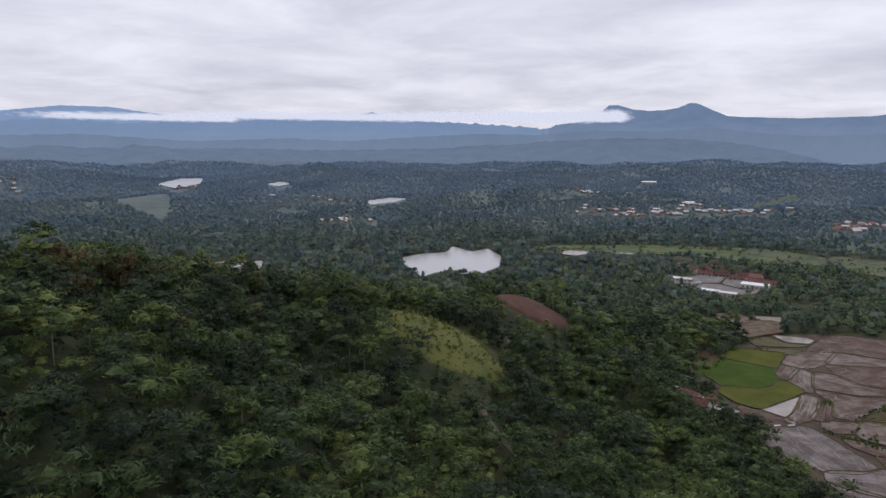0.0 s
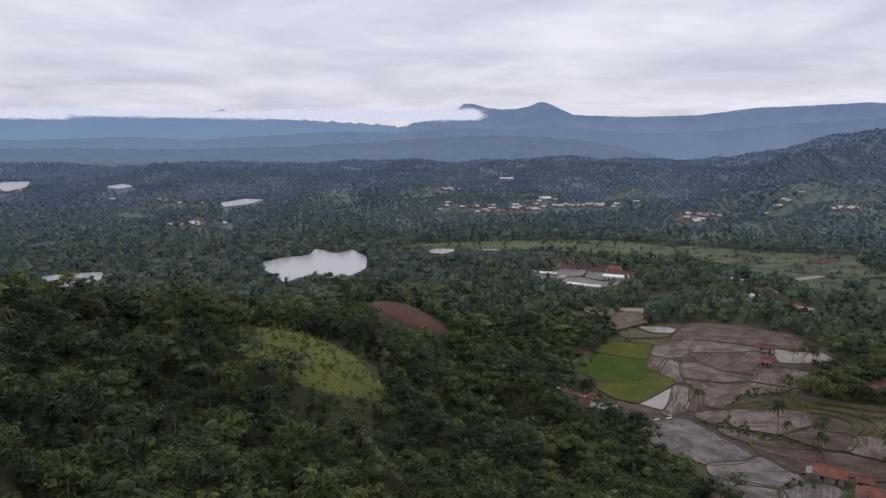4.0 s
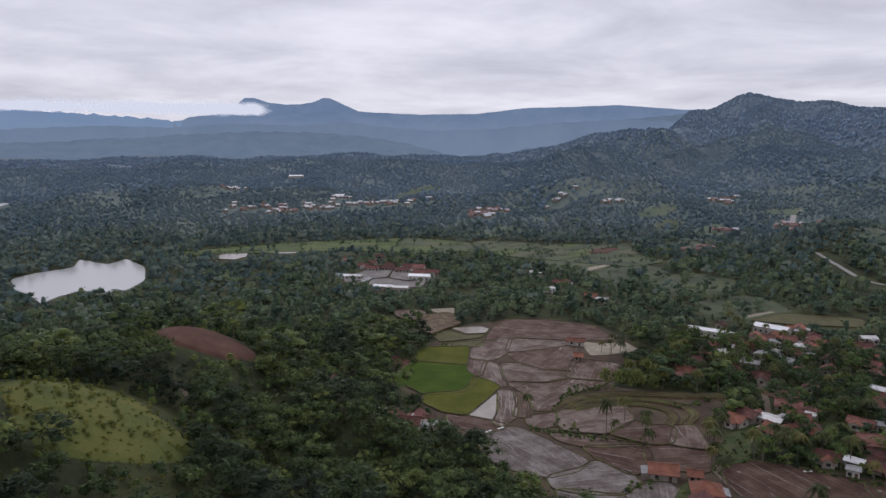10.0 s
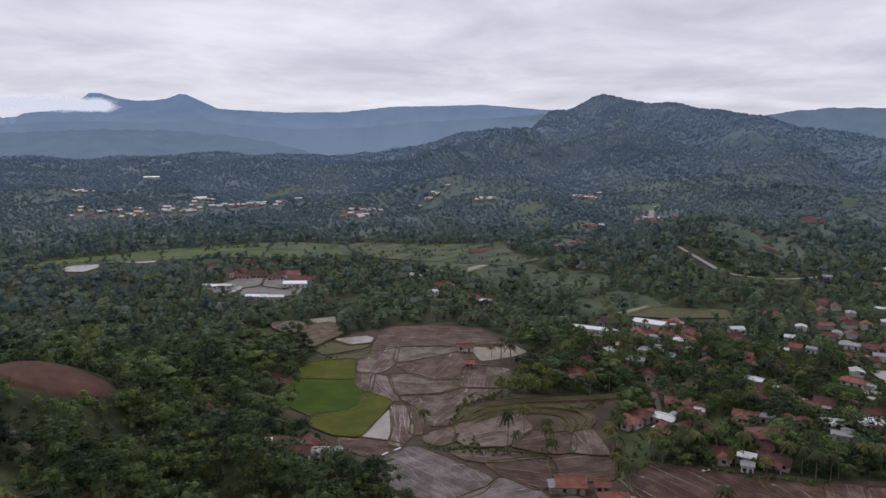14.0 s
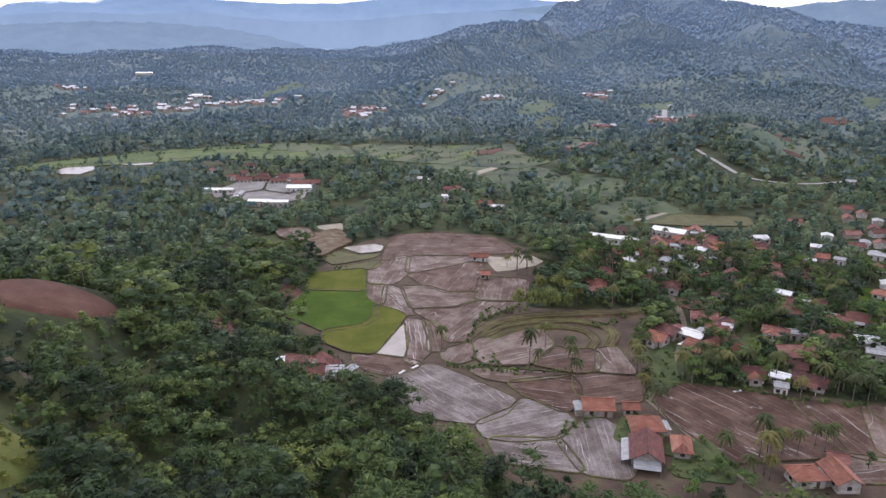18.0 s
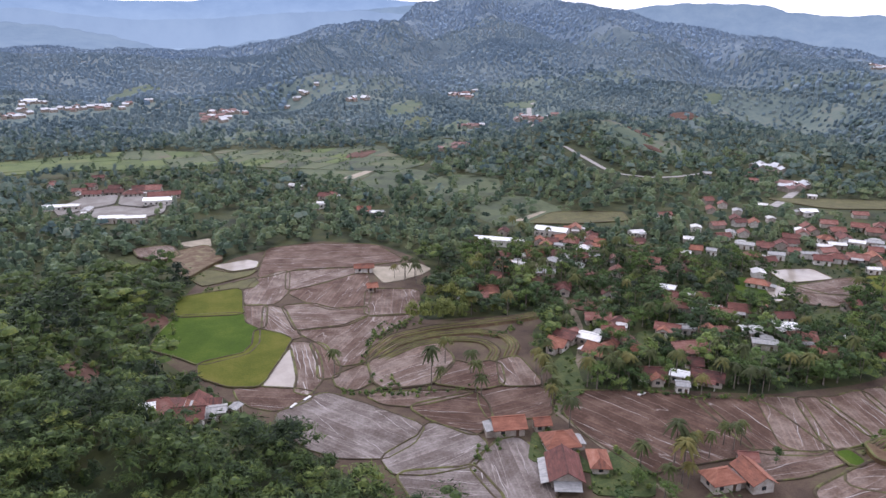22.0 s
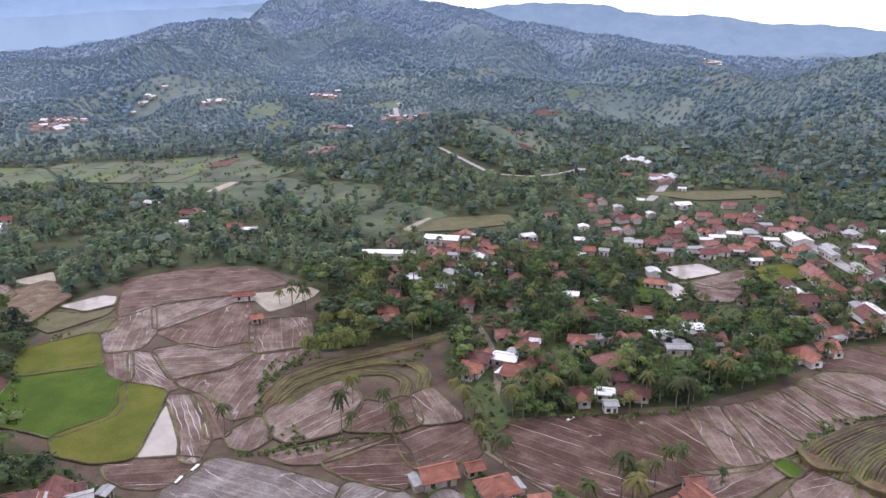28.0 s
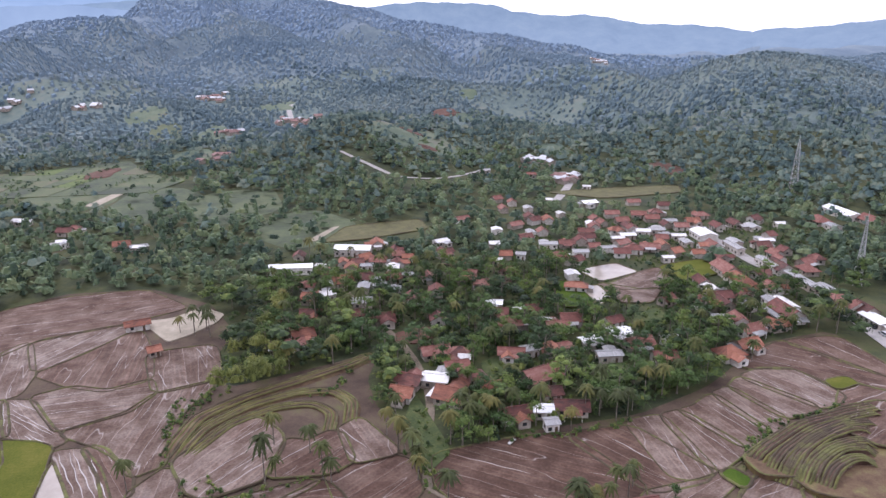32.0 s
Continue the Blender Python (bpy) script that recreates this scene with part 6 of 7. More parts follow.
def in_lake(x, y):
    m = np.zeros(np.shape(x), bool)
    for _, _, shore in LAKES:
        m |= inside(x, y, shore)
    for f in FIELDS:
        if f[0] == "valley" or (f[0] == "rice_ripe" and f[2][0][1] > 620):
            xf, yf = np.asarray(x, float), np.asarray(y, float)
            m |= inside(xf + 7 * fractal(xf, yf, 75, 61, 3), yf + 7 * fractal(xf, yf, 75, 62, 3), f[2]) & (fractal(xf, yf, 70, 17, 3) < 1.5)
    return m


def in_valley(x, y):
    """The meadow's plots, where single trees stand at the ragged edges."""
    m = np.zeros(np.shape(x), bool)
    for f in FIELDS:
        if f[0] == "valley":
            m |= inside(x, y, f[2])
    return m


trng = np.random.default_rng(21)
SHAPES = ((9, 8, 7, 0.5), (12.5, 9.5, 8, 0.32), (8, 6, 6, 0.8), (13.5, 7, 8, 0.6), (7, 7.5, 6, 0.4), (11, 10.5, 9, 0.28))
NEAR = [crown(trng, 300, 0.78, h, s * 1.1, n - 1, f, clear=0.15, sides=6, rings=1, fill=0.28, inner=0.55) for h, s, n, f in SHAPES]
LOD_A = [crown(trng, 92, 1.05, h, s * 1.12, n - 3, f, clear=0.15, sides=6, rings=1, fill=0.31, inner=0.68) for h, s, n, f in SHAPES]
LOD_B = [crown(trng, 18, 1.6, h, s, n, f, clear=0.1, sides=5, rings=1, fill=0.40, inner=0.8) for h, s, n, f in ((7, 7.5, 1, 0.8), (9, 8, 2, 0.6), (6, 6, 1, 1.0), (10, 6, 2, 0.9), (5.5, 7, 1, 0.65), (8, 9, 2, 0.5))]


def canopy(radius, flat, more, sprays, sides=6):
    """A tree of a far wood: low leaf mounds that close up into a canopy."""
    out = dome(trng, (0, 0, radius * 0.2), radius, flat, sides, 1, -45)
    for _ in range(more):
        a = trng.uniform(0, 6.28)
        out += dome(trng, (radius * 0.5 * math.cos(a), radius * 0.5 * math.sin(a), radius * flat * trng.uniform(0.3, 0.8)), radius * 0.55, flat * 1.1, 5, 1)
    for _ in range(sprays):
        a, s = trng.uniform(0, 6.28), radius * trng.uniform(0.18, 0.3)
        q = np.array([radius * 0.7 * math.cos(a), radius * 0.7 * math.sin(a), radius * (0.25 + flat * 0.6)])
        w = trng.normal(0, 0.5, 3)
        out.append([q + (s, 0, w[0] * s), q + (0, s, w[1] * s), q - (s, 0, w[2] * s), q - (0, s, 0)])
    return np.array(out)


LOD_C = [canopy(r, f, int(f > 0.75), 3) for r, f in ((4.0, 0.8), (4.6, 0.65), (3.6, 1.0), (5.0, 0.6))]
LOD_D = [canopy(r, f, 0, 0, 5) for r, f in ((5.2, 0.7), (6.0, 0.55), (4.6, 0.85), (6.4, 0.5))]
LOD_E = [canopy(r, f, 0, 0, 5) for r, f in ((6.6, 0.6), (7.6, 0.5), (6.0, 0.75))]


def trunk_mesh(name, height, radius, lean=0.0, sides=7, limbs=0, rng=None):
    v, f, n = [], [], 7
    for k in range(n):
        u = k / (n - 1)
        rr = radius * (1.25 - 0.75 * u) * (1.4 if k == 0 else 1)
        for i in range(sides):
            a = 2 * math.pi * i / sides
            v.append((rr * math.cos(a) + lean * u * u * height, rr * math.sin(a), u * height - (0.8 if k == 0 else 0)))
    for k in range(n - 1):
        f += [(k * sides + i, k * sides + (i + 1) % sides, (k + 1) * sides + (i + 1) % sides, (k + 1) * sides + i) for i in range(sides)]
    for _ in range(limbs):
        a, z0 = rng.uniform(0, 2 * math.pi), height * rng.uniform(0.5, 0.85)
        tip = (math.cos(a) * height * 0.28, math.sin(a) * height * 0.28, z0 + height * 0.3)
        b = len(v)
        for p, rr in (((0, 0, z0), radius * 0.55), (tip, radius * 0.15)):
            for i in range(4):
                t = math.pi * i / 2
                v.append((p[0] + rr * math.cos(t), p[1] + rr * math.sin(t), p[2]))
        f += [(b + i, b + (i + 1) % 4, b + 4 + (i + 1) % 4, b + 4 + i) for i in range(4)]
    return mesh_of(name, v, f, M_BARK, True)


def tree_proto(k):
    """A broadleaf tree > trunk, crown."""
    root = new("broadleaf_tree")
    h = SHAPES[k][0]
    part("trunk", trunk_mesh("trunk", h * 0.8, 0.22, 0.02, limbs=4, rng=trng), root)
    part("crown", quads_mesh("crown", NEAR[k], M_LEAF_OWN), root)
    return tagged(root, "leafy green broadleaf tree on the valley slope", "tree", "broadleaf trees")


PALM_H = (9.5, 11.5, 8.0)


def palm_proto(k):
    """A coconut palm > trunk, crown of arching fronds."""
    root, h, rng = new("coconut_palm"), PALM_H[k], np.random.default_rng(40 + k)
    lean = 0.006 * (k - 1)
    part("trunk", trunk_mesh("trunk", h, 0.16, lean), root, "slender grey palm trunk")
    plates = []
    for i in range(20):
        a, rise, length = 2 * math.pi * i / 20 + rng.normal(0, 0.12), rng.uniform(-0.35, 1.05), rng.uniform(2.6, 3.6)
        out = np.array([math.cos(a), math.sin(a), 0])
        cross = np.array([-math.sin(a), math.cos(a), 0])
        pts = []
        for s in np.linspace(0, 1, 7):
            pts.append(np.array([lean * h, 0, h]) + out * length * s * math.cos(rise * 0.6) + np.array([0, 0, length * (rise * 0.75 * s - 0.95 * s * s)]))
        for s in range(6):
            p, q = pts[s], pts[s + 1]
            for sd in (-1, 1):
                w0, w1 = 0.62 * math.sin(0.4 + 2.5 * s / 6), 0.62 * math.sin(0.4 + 2.5 * (s + 1) / 6)
                d = cross * sd
                plates.append([p, q, q + d * w1 * 0.9 - np.array([0, 0, w1 * 0.45]) + out * 0.2, p + d * w0 * 0.55 - np.array([0, 0, w0 * 0.3])])
    part("crown", quads_mesh("crown", np.array(plates), M_PALM), root)
    return tagged(root, "tall coconut palm with drooping green fronds", "palm tree", "coconut palms")


def spread_things(protos, places, low, high, rng):
    """The first of each prototype takes a place too; the rest are copies."""
    used = set()
    for n, (x, y) in enumerate(places):
        k = n % len(protos)
        s = rng.uniform(low, high)
        m = Matrix.LocRotScale((x, y, float(ground_z(x, y))), Euler((0, 0, rng.uniform(0, 6.28))), None)
        if k in used:
            ob = copy_thing(protos[k], m)
        else:
            ob = protos[k]
            ob.matrix_basis = m
            used.add(k)
        ob.scale = (s, s, s * rng.uniform(0.9, 1.15))


# palms
PALMS = (
    "183.9 245.3; 167.6 237.7; 170.8 236.6; 183.6 234.0; 174.6 225.3; 173.6 222.4; 198.8 218.2; 192.5 210.3; 186.1 203.8; 174.9 192.0; 176.8 161.9; 177.1 159.3; 182.4 158.6; "
    "169.3 157.0; 165.5 159.1; 168.5 155.1; 184.6 155.5; 193.6 154.7; 192.4 151.7; 196.3 151.0; 169.2 168.0; 200.2 199.8; 209.6 193.5; 211.8 200.5; 244.3 312.5; 241.7 316.1; "
    "238.6 320.2; 231.8 252.2; 238.3 313.4; 239.3 307.3; 225.2 265.2; 215.1 193.8; 214.6 190.3; 217.0 197.9; 217.4 186.8; 209.1 197.2; 220.7 202.5; 227.5 167.0; 228.9 163.0; "
    "227.2 158.0; 231.6 155.1; 208.0 219.4; 192.1 211.9; 186.1 205.5; 182.1 202.4; 221.6 179.3; 245.5 151.1; 250.4 148.0; 256.7 141.3; 266.5 137.0; 218.4 169.7; 154.2 268.4; "
    "290.5 120.7; 282.0 117.6; 304.9 111.7; 318.2 85.5; 312.7 101.6; 317.0 92.4; 270.7 260.0; 274.2 267.9; 243.9 288.9; 265.0 276.8; 258.0 263.4 "
)

palm_places = [tuple(float(v) for v in row.split()) for row in PALMS.split(";")]
vx, vy = scatter(trng, 75, 410, 20, 110, 11.5)
m = in_village(vx, vy) & ~is_open(vx, vy)
palm_places += list(zip(vx[m][::2][:55], vy[m][::2][:55]))
hx, hy = scatter(trng, 110, 370, -40, 40, 19)
m = ~is_open(hx, hy) & ~in_village(hx, hy)
palm_places += list(zip(hx[m][:70], hy[m][:70]))
spread_things([palm_proto(k) for k in range(3)], palm_places, 0.7, 1.12, random.Random(5))

# near trees as things of their own, at the edge of the paddies and through the village
tx, ty = scatter(trng, 20, 370, -100, 112, 6.0)
behind = unseen(tx, ty)
tx, ty = tx[~behind], ty[~behind]
keep = ~is_open(tx, ty) & ~in_lake(tx, ty)
tx, ty = tx[keep], ty[keep]
vil = in_village(tx, ty)
drop = vil & (trng.random(len(tx)) < 0.03)
tx, ty, vil = tx[~drop], ty[~drop], vil[~drop]
edge = np.abs(PLAN * np.interp(ty / PLAN, EDGE_Y, EDGE_X) - 14 - tx) < 16
# garden trees by the farm houses
GARDEN = [(107, 196), (113, 197), (114, 192), (121, 184), (126, 186), (127, 180), (129, 175), (135, 173), (139, 172), (137, 168), (146, 163), (150, 164), (149, 158), (164, 166), (161, 165), (186, 162), (193, 141), (161, 158)]
order = np.argsort(np.where(vil, 0, np.where(edge & (ty < 320), 1, 2)) + trng.random(len(tx)))
own = order[:278]
rest = np.setdiff1d(order, own)
spread_things([tree_proto(k) for k in range(6)], [(tx[i], ty[i]) for i in own], 0.62, 1.12, random.Random(9))
spread_things([tree_proto(k) for k in (2, 4)], GARDEN, 0.45, 0.75, random.Random(19))
woods = []
x, y = tx[rest], ty[rest]
sc = 0.62 + 0.75 * trng.random(len(x)) ** 1.6
sc *= np.where(in_village(x, y), 0.75, 1.0)
near = np.hypot(x - np.clip(x, 0, 40), y - np.clip(y, 0, 148)) < 150
for name, protos, m in (("woods", NEAR, near), ("woods_beyond", LOD_A, ~near)):
    n = int(m.sum())
    co, tint = planted(protos, x[m], y[m], ground_z(x[m], y[m]) - 0.4, sc[m], trng.uniform(0, 6.28, n), trng.integers(0, 6, n), np.clip(0.42 + 0.2 * fractal(x[m], y[m], 60, 51, 3) + trng.normal(0, 0.24, n), 0, 1), trng)
    tagged(new(name, quads_mesh(name, co, M_LEAF, tint)), "dense dark green tropical woods on the near hill", "woods", kind="stuff")
# pale trunks standing in the near woods
tk = trng.choice(len(x), min(420, len(x)), replace=False)
fv, ff = [], []
for i in tk:
    b, hh = len(fv), 7.5 * sc[i] + 1.5
    g0 = float(ground_z(x[i], y[i]))
    for zz, rr in ((g0 - 0.6, 0.17), (g0 + hh, 0.08)):
        fv += [(x[i] + rr * math.cos(2.1 * q), y[i] + rr * math.sin(2.1 * q), zz) for q in range(3)]
    ff += [(b, b + 1, b + 4, b + 3), (b + 1, b + 2, b + 5, b + 4), (b + 2, b, b + 3, b + 5)]
tagged(new("woods_trunks", mesh_of("woods_trunks", fv, ff, M_BARK)), "thin pale trunks standing in the near woods", "trunks", kind="stuff")

# undergrowth between the near trees
BUSH = [crown(trng, 26, 0.6, 3.0, 5.0, 1, 0.7, 0.0, 5, 1, 0.36, 0.7) for _ in range(3)]
x, y = scatter(trng, 20, 300, -75, 112, 5.0)
m = ~is_open(x, y, SCRUB) & ~in_lake(x, y) & ~unseen(x, y)
x, y = x[m], y[m]
co, tint = planted(BUSH, x, y, ground_z(x, y) - 0.5, trng.uniform(0.7, 1.4, len(x)), trng.uniform(0, 6.28, len(x)), trng.integers(0, 3, len(x)), trng.random(len(x)), trng)
tagged(new("undergrowth", quads_mesh("undergrowth", co, M_LEAF, tint)), "low green scrub between the trees", "undergrowth", kind="stuff")
# garden shrubs between the houses
x, y = scatter(trng, 75, 470, 20, 112, 4.2)
m = in_village(x, y) & ~is_open(x, y, SCRUB)
x, y = x[m], y[m]
co, tint = planted(BUSH, x, y, np.maximum(ground_z(x, y), 0) - 0.4, trng.uniform(0.35, 1.0, len(x)), trng.uniform(0, 6.28, len(x)), trng.integers(0, 3, len(x)), 0.75 * trng.random(len(x)), trng)
tagged(new("garden_shrubs", quads_mesh("garden_shrubs", co, M_LEAF, tint)), "green shrubs and banana plants in the village gardens", "shrubs", kind="stuff")
# shrubs of the grassy knoll
x, y = scatter(trng, 90, 230, -30, 20, 1.9)
m = ((x - 1) / 23) ** 2 + ((y - 232) / 25) ** 2 < trng.uniform(0.6, 1.2, len(x))
x, y = x[m], y[m]
co, tint = planted(BUSH, x, y, ground_z(x, y) - 0.4, 0.2 + 0.5 * trng.random(len(x)) ** 2, trng.uniform(0, 6.28, len(x)), trng.integers(0, 3, len(x)), trng.random(len(x)), trng)
tagged(new("knoll_shrubs", quads_mesh("knoll_shrubs", co, M_MEADOW, tint)), "yellow-green shrubs on the grassy knoll", "shrubs", kind="stuff")
# shrubs along the banks between the fields
px, py = [], []
for line in HEDGES:
    q = np.array(line, float)
    for a, b in zip(q[:-1], q[1:]):
        k = max(2, int(np.linalg.norm(b - a) / 1.1))
        u = np.linspace(0, 1, k)[:, None]
        w = a + (b - a) * u + trng.normal(0, 0.9, (k, 2))
        px.append(w[:, 0])
        py.append(w[:, 1])
for kind, _, outline in FIELDS:
    if kind == "grass":
        p = np.array(outline)
        w = p.min(0) + (p.max(0) - p.min(0)) * trng.random((int(np.prod(p.max(0) - p.min(0)) / 9), 2))
        w = w[inside(w[:, 0], w[:, 1], outline)]
        px.append(w[:, 0])
        py.append(w[:, 1])
x, y = np.concatenate(px), np.concatenate(py)
co, tint = planted(BUSH, x, y, np.maximum(ground_z(x, y), 0) - 0.35, trng.uniform(0.25, 0.75, len(x)), trng.uniform(0, 6.28, len(x)), trng.integers(0, 3, len(x)), 0.35 + 0.65 * trng.random(len(x)), trng)
tagged(new("bank_shrubs", quads_mesh("bank_shrubs", co, M_LEAF, tint)), "green shrubs and weeds along the field banks", "shrubs", kind="stuff")
# hedges between the plots of the valley meadow
px, py = [], []
for a, b in MEADOW_HEDGES:
    a, b = np.array(a), np.array(b)
    k = max(3, int(np.linalg.norm(b - a) / 3.2))
    w = a + (b - a) * trng.uniform(0, 1, (k, 1)) ** trng.uniform(0.5, 2) + trng.normal(0, 1.0, (k, 2))
    px.append(w[:, 0])
    py.append(w[:, 1])
x, y = np.concatenate(px), np.concatenate(py)
co, tint = planted(BUSH, x, y, np.full(len(x), 0.3), trng.uniform(0.3, 1.0, len(x)), trng.uniform(0, 6.28, len(x)), trng.integers(0, 3, len(x)), trng.random(len(x)), trng)
tagged(new("meadow_hedges", quads_mesh("meadow_hedges", co, M_VALE, tint)), "dark green hedges between the meadow plots", "hedges", kind="stuff")
# bamboo: rusty clumps on the near ridge, yellow-green ones by the village
BAMBOO = [crown(trng, 300, 0.75, 13, 8, 8, 1.3, 0.1, 5, 1, 0.26, 0.6) for _ in range(2)]
for name, label, mat, spots in (("dry_bamboo", "rust-brown bamboo thicket on the near ridge", M_RUST, ((-79, 139), (-74, 148), (-69, 160), (-67, 170), (-76, 144), (-70, 134), (-82, 146), (-72, 154))),
                                ("bamboo", "yellow-green bamboo thicket beside the village", M_BAMBOO, ((163, 217), (166, 214), (171, 213), (180, 215), (182, 222), (180, 229), (188, 225), (196, 229), (206, 232), (213, 236), (174, 218)))):
    p = PLAN * np.array(spots, float)
    p = np.concatenate([p, p + trng.normal(0, 3, p.shape)])
    co, tint = planted(BAMBOO, p[:, 0], p[:, 1], ground_z(p[:, 0], p[:, 1]) - 0.3, trng.uniform(0.6, 0.9, len(p)) * (1.05 if mat == M_RUST else 1), trng.uniform(0, 6, len(p)), trng.integers(0, 2, len(p)), trng.random(len(p)), trng)
    tagged(new(name, quads_mesh(name, co, mat, tint)), label, "bamboo", kind="stuff")

ROAD_SPOTS = [(x, y, 5) for _, w, line in ROADS if w > 3 for (xa, ya), (xb, yb) in zip(line, line[1:]) for x, y in zip(np.linspace(xa, xb, 9), np.linspace(ya, yb, 9))]
# each farther ring has more haze painted into its leaf colour
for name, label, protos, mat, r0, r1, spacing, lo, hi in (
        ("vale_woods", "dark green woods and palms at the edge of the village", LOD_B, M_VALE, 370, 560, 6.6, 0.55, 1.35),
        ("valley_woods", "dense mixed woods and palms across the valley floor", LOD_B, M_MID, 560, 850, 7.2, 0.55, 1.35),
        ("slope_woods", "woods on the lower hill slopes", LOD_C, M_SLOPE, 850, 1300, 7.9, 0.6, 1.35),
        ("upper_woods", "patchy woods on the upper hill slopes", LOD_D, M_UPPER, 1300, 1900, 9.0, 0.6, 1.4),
        ("hill_woods", "woods on the far hills, blue haze in their leaf colour", LOD_E, M_FAR, 1900, 3500, 11.6, 0.6, 1.45)):
    x, y = scatter(trng, r0 if r0 < 500 else r0 - 300, min(r1 + 300, 3500), -44, 112, spacing)
    soft = np.hypot(x - 12, y - 75) + np.where(np.hypot(x - 12, y - 75) < 440, 0, 60 * fractal(x, y, 900, 6, 3) + trng.normal(0, 70, len(x)))
    m = (~is_open(x, y) | in_valley(x, y)) & ~in_lake(x, y) & (soft >= r0) & (soft < r1)
    x, y = x[m], y[m]
    if r1 > 2000:
        rr, aa = np.hypot(x - 12, y - 75), np.degrees(np.arctan2(x - 12, y - 75))
        m = rr < np.interp(aa, (-44, 20, 30, 70, 80, 112), (2700, 2700, 3100, 3100, 2100, 1900))
        x, y = x[m], y[m]
    # woods and open scrub lie in patches along the slopes
    patch = fractal(x, y, 210, 31, 4) + 0.3 * fractal(x, y, 900, 33, 2) + 1.2 * np.exp(-((np.degrees(np.arctan2(x - 12, y - 75)) - 95) / 11) ** 2)
    thin = patch + 1.55 > trng.normal(0, 0.3, len(x)) if r1 > 900 else np.ones(len(x), bool)
    if r1 > 900:
        # trees that a crest hides from the camera's side are left out
        top, shut = ground_z(x, y) + 14, np.zeros(len(x), bool)
        for k in np.linspace(0.35, 0.97, 26):
            shut |= ground_z(15 + (x - 15) * k, 75 + (y - 75) * k) > 150 + (top - 150) * k
        thin &= ~shut
    glade = (fractal(x, y, 90, 41, 3) > 1.3) & (r1 < 900)
    for gx, gy, rx, ry in CLEARED:
        du, dv = x / PLAN - gx, y / PLAN - gy
        du, dv = du * math.cos(0.45) + dv * math.sin(0.45), dv * math.cos(0.45) - du * math.sin(0.45)
        glade |= (du / rx) ** 2 + (dv / ry) ** 2 < trng.uniform(0.5, 1.15, len(x))
    thin &= ~(glade & (trng.random(len(x)) < 0.84))
    for hx, hy, s in HOUSE_SPOTS + ROAD_SPOTS:
        far = math.hypot(hx - 20, hy - 90)
        if far > r0 - 20:
            ux, uy = (20 - hx) / far, (90 - hy) / far
            along, off = (x - hx) * ux + (y - hy) * uy, np.abs((x - hx) * uy - (y - hy) * ux)
            thin &= ~((along > -s) & (along < 7 + far * 0.022) & (off < s * 0.6 + 1.5))
    shore = [f[2] for f in FIELDS if f[0] == "lake" or (f[0] not in ("yard", "valley") and math.hypot(f[2][0][0], f[2][0][1]) > 420)]
    for poly in [f[2] for f in FIELDS if f[0] == "valley"]:
        for k in (0.012, 0.025, 0.04):
            thin &= ~inside(x + (x - 20) * k, y + (y - 90) * k, poly) | (fractal(x, y, 60, 63, 3) > 0.8)
    for poly in shore:
        for k in np.arange(0.02, 0.07, 0.02):
            thin &= ~inside(x + (x - 20) * k, y + (y - 90) * k, poly)
    x, y, patch = x[thin], y[thin], patch[thin]
    shade = trng.random(len(x)) if r1 < 900 else np.clip(0.5 + 0.2 * fractal(x, y, 330, 35, 3) + trng.normal(0, 0.17, len(x)), 0, 1)
    size = trng.uniform(lo, hi, len(x)) * (1 if r1 < 900 else np.clip(0.92 + 0.16 * patch, 0.7, 1.15))
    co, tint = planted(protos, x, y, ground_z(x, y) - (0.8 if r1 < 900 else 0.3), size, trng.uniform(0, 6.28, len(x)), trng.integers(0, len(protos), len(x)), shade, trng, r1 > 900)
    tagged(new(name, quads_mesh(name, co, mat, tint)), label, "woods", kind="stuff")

# ---- small white slabs over the ditches ----
for x, y, turn in ((132.0, 262.4, 16), (137.7, 262.7, 10), (206.2, 184.0, -20)):
    root = tagged(new("footbridge"), "small white concrete slab bridge over a field ditch", "footbridge", "footbridges")
    root.location, root.rotation_euler = (x, y, 0.38), (0, 0, radians(turn))
    part("deck", mesh_of("deck", *box(-1.5, -0.4, 0.0, 1.5, 0.4, 0.16), M_ROOF["w"]), root)
    for sx in (-1.45, 1.25):
        part("abutment", mesh_of("abutment", *box(sx, -0.5, -0.7, sx + 0.2, 0.5, -0.005), M_CONCRETE), root)

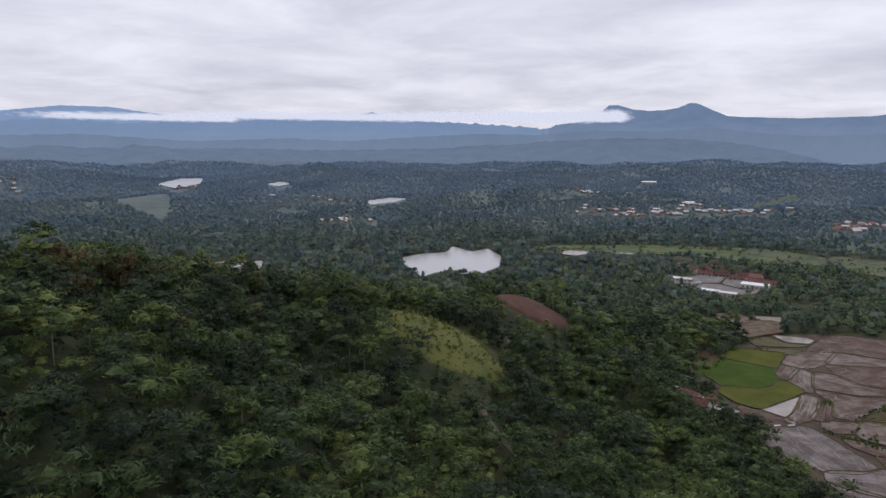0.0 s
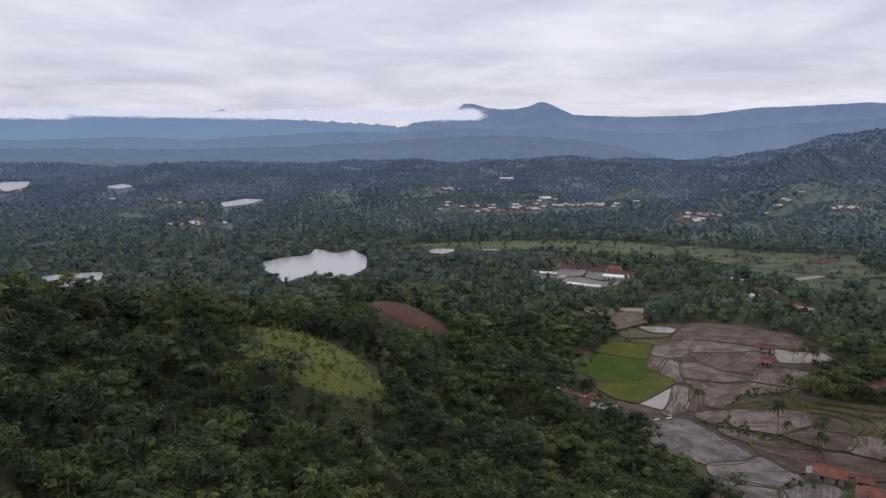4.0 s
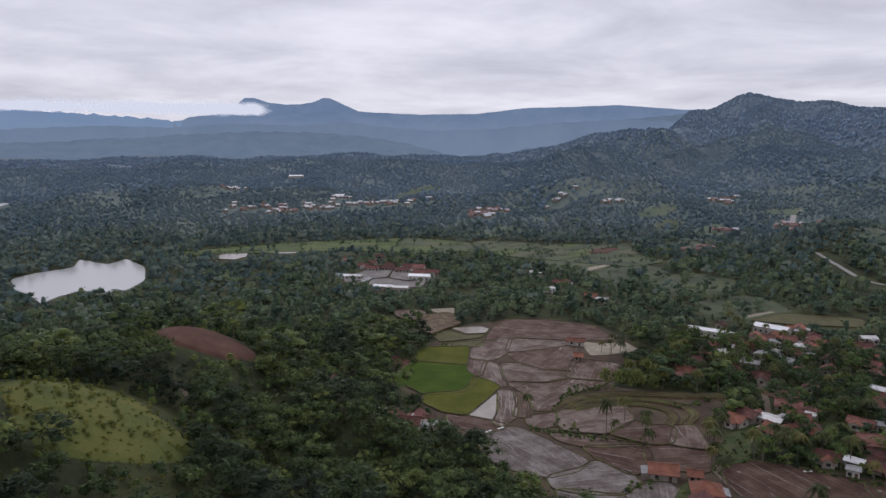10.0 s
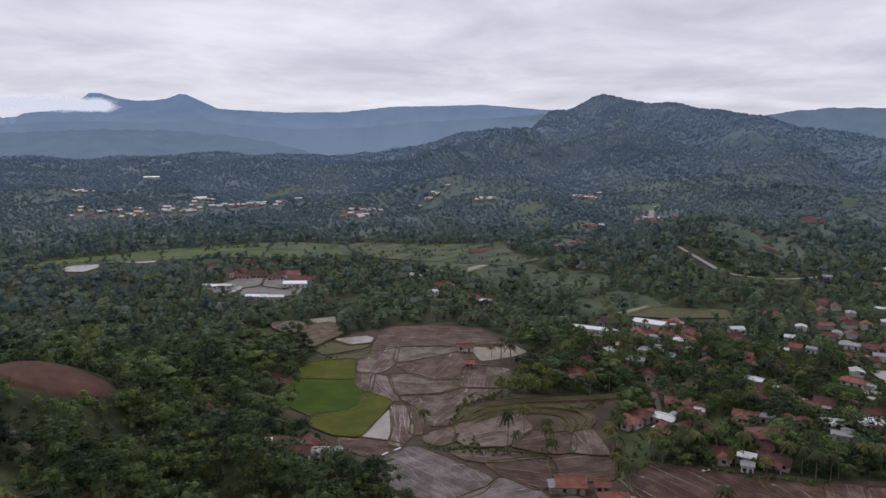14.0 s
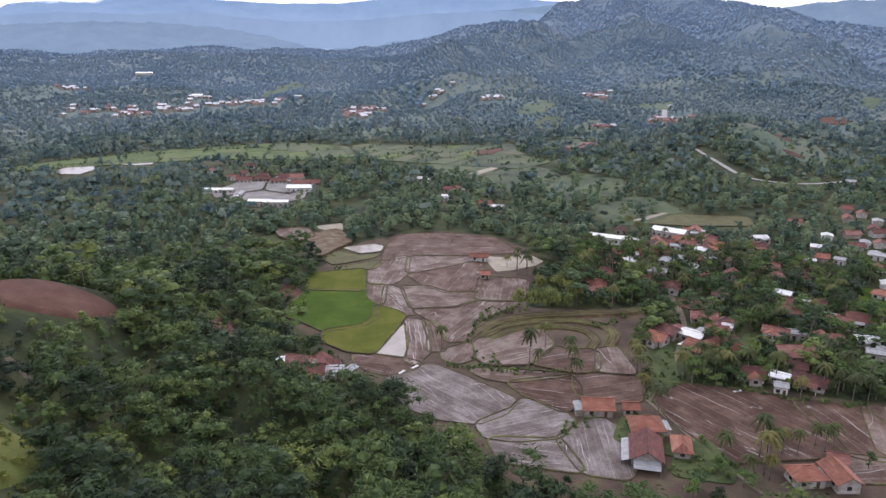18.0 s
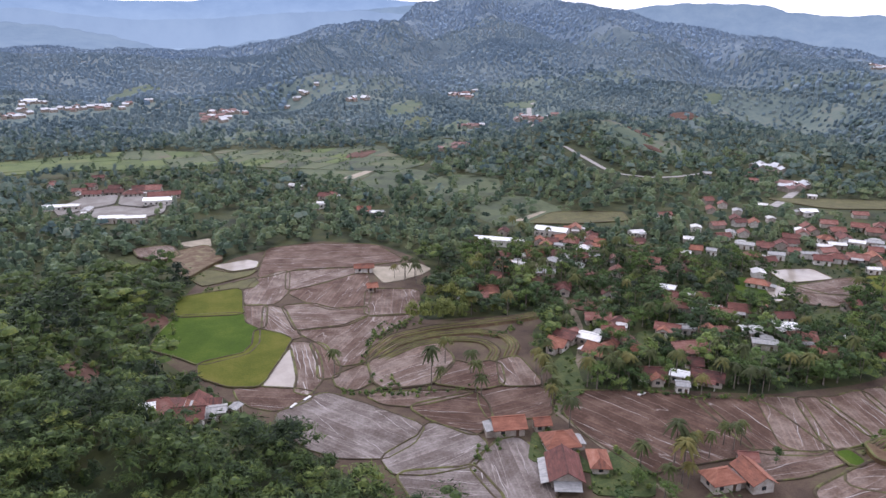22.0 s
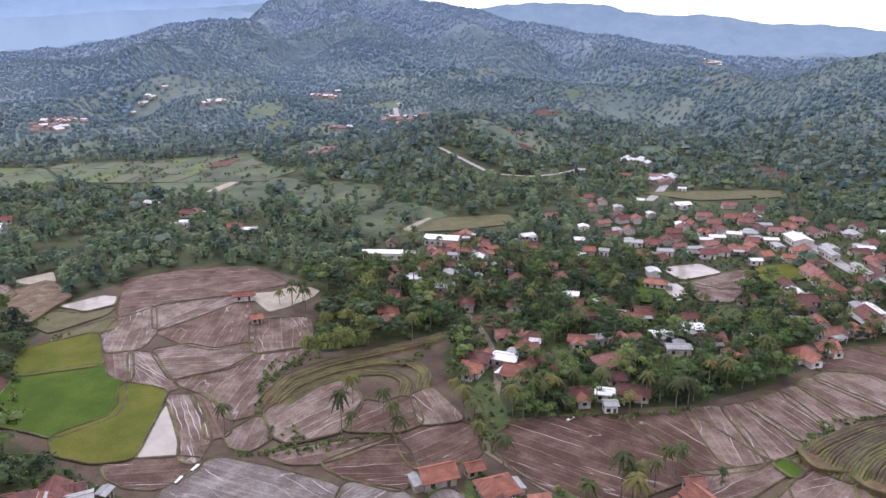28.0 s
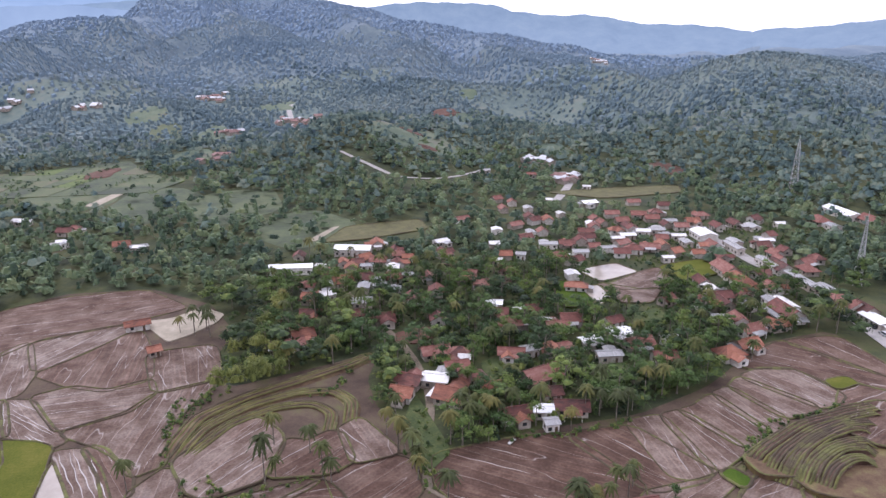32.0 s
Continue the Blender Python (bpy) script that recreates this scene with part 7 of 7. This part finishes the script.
# ---- lattice masts ----
def mast(x, y, height, width, label):
    root = tagged(new("lattice_mast"), label, "mast", "lattice masts")
    root.location = (x, y, float(ground_z(x, y)))
    legs = [(-1, -1), (1, -1), (1, 1), (-1, 1)]

    def bar(p, q, r):
        p, q = Vector(p), Vector(q)
        d = (q - p).normalized()
        a = d.cross(Vector((0.3, 0.9, 0.1))).normalized() * r
        b = d.cross(a).normalized() * r
        v = [tuple(c + s) for c in (p, q) for s in (a + b, a - b, -a - b, -a + b)]
        return v, [(0, 1, 5, 4), (1, 2, 6, 5), (2, 3, 7, 6), (3, 0, 4, 7), (0, 3, 2, 1), (4, 5, 6, 7)]

    def at(u, leg):
        w = width / 2 * (1 - 0.85 * u)
        return leg[0] * w, leg[1] * w, u * height - (1 if u == 0 else 0)
    for leg in legs:
        part("leg", mesh_of("leg", *bar(at(0, leg), at(1, leg), 0.11), M_STEEL), root)
    n = 11
    for i in range(4):
        bars = []
        for k in range(n):
            u0, u1 = k / n, (k + 1) / n
            bars += [bar(at(u0, legs[i]), at(u1, legs[(i + 1) % 4]), 0.06), bar(at(u1, legs[i]), at(u1, legs[(i + 1) % 4]), 0.06)]
        part("bracing", mesh_of("bracing", *joined(*bars), M_STEEL), root)
    part("antenna", mesh_of("antenna", *bar((0, 0, height - 0.5), (0, 0, height + 4), 0.06), M_STEEL), root)


mast(381, 67, 30, 3.6, "grey steel lattice radio mast beside the road")
mast(579, 70, 38, 6, "grey steel lattice pylon at the foot of the hill")


# ---- traffic parked along the main road ----
M_TYRE = rough_surface("tyre_rubber", [(0.3, (0.015, 0.015, 0.015)), (0.7, (0.03, 0.03, 0.03))], 4, 20, bump=0)
M_PAINT = {}
for word, colour in (("white", (0.7, 0.7, 0.7)), ("black", (0.02, 0.02, 0.022)), ("silver", (0.35, 0.36, 0.37)), ("red", (0.3, 0.03, 0.03))):
    M_PAINT[word] = rough_surface(word + "_car_paint", [(0.3, tuple(0.9 * v for v in colour)), (0.7, colour)], 1, 6, rough=0.3, bump=0)


def car(x, y, z, turn, word):
    root = tagged(new("car"), f"small {word} car standing on the village road", "car", "cars on the road")
    root.location, root.rotation_euler = (x, y, z), (0, 0, radians(turn))
    lower = ([(-2.1, -0.8, 0.3), (2.1, -0.8, 0.3), (2.1, 0.8, 0.3), (-2.1, 0.8, 0.3), (-2.05, -0.78, 0.9), (2.0, -0.74, 0.8), (2.0, 0.74, 0.8), (-2.05, 0.78, 0.9)], box(0, 0, 0, 1, 1, 1)[1])
    cabin = ([(-1.9, -0.75, 0.88), (1.0, -0.75, 0.84), (1.0, 0.75, 0.84), (-1.9, 0.75, 0.88), (-1.6, -0.62, 1.5), (0.3, -0.62, 1.5), (0.3, 0.62, 1.5), (-1.6, 0.62, 1.5)], box(0, 0, 0, 1, 1, 1)[1])
    part("body", mesh_of("body", *lower, M_PAINT[word]), root)
    part("cabin_glass", mesh_of("cabin_glass", *cabin, M_PANE), root, "dark glazed cabin")
    part("roof", mesh_of("roof", *box(-1.62, -0.64, 1.49, 0.32, 0.64, 1.56), M_PAINT[word]), root)
    for wx in (-1.3, 1.3):
        for wy in (-0.78, 0.78):
            v = [(wx + 0.32 * math.cos(k * math.pi / 4), wy + s, 0.32 + 0.32 * math.sin(k * math.pi / 4)) for s in (-0.1, 0.1) for k in range(8)]
            part("wheel", mesh_of("wheel", v, [tuple(range(8))[::-1], tuple(range(8, 16))] + [(k, (k + 1) % 8, 8 + (k + 1) % 8, 8 + k) for k in range(8)], M_TYRE), root)


road = np.array(ROADS[0][2])
crng = random.Random(3)
for k in range(11):
    i = crng.randrange(1, len(road) - 2)
    a, b, u = road[i], road[i + 1], crng.random()
    q, d = a + (b - a) * u, (b - a) / np.linalg.norm(b - a)
    side = crng.choice((-1, 1))
    q = q + np.array([-d[1], d[0]]) * side * 2.0
    car(q[0], q[1], max(0.0, float(ground_z(q[0], q[1]))) + 0.24, math.degrees(math.atan2(d[1], d[0])) + (180 if side > 0 else 0), crng.choice(["white", "black", "silver", "red"]))
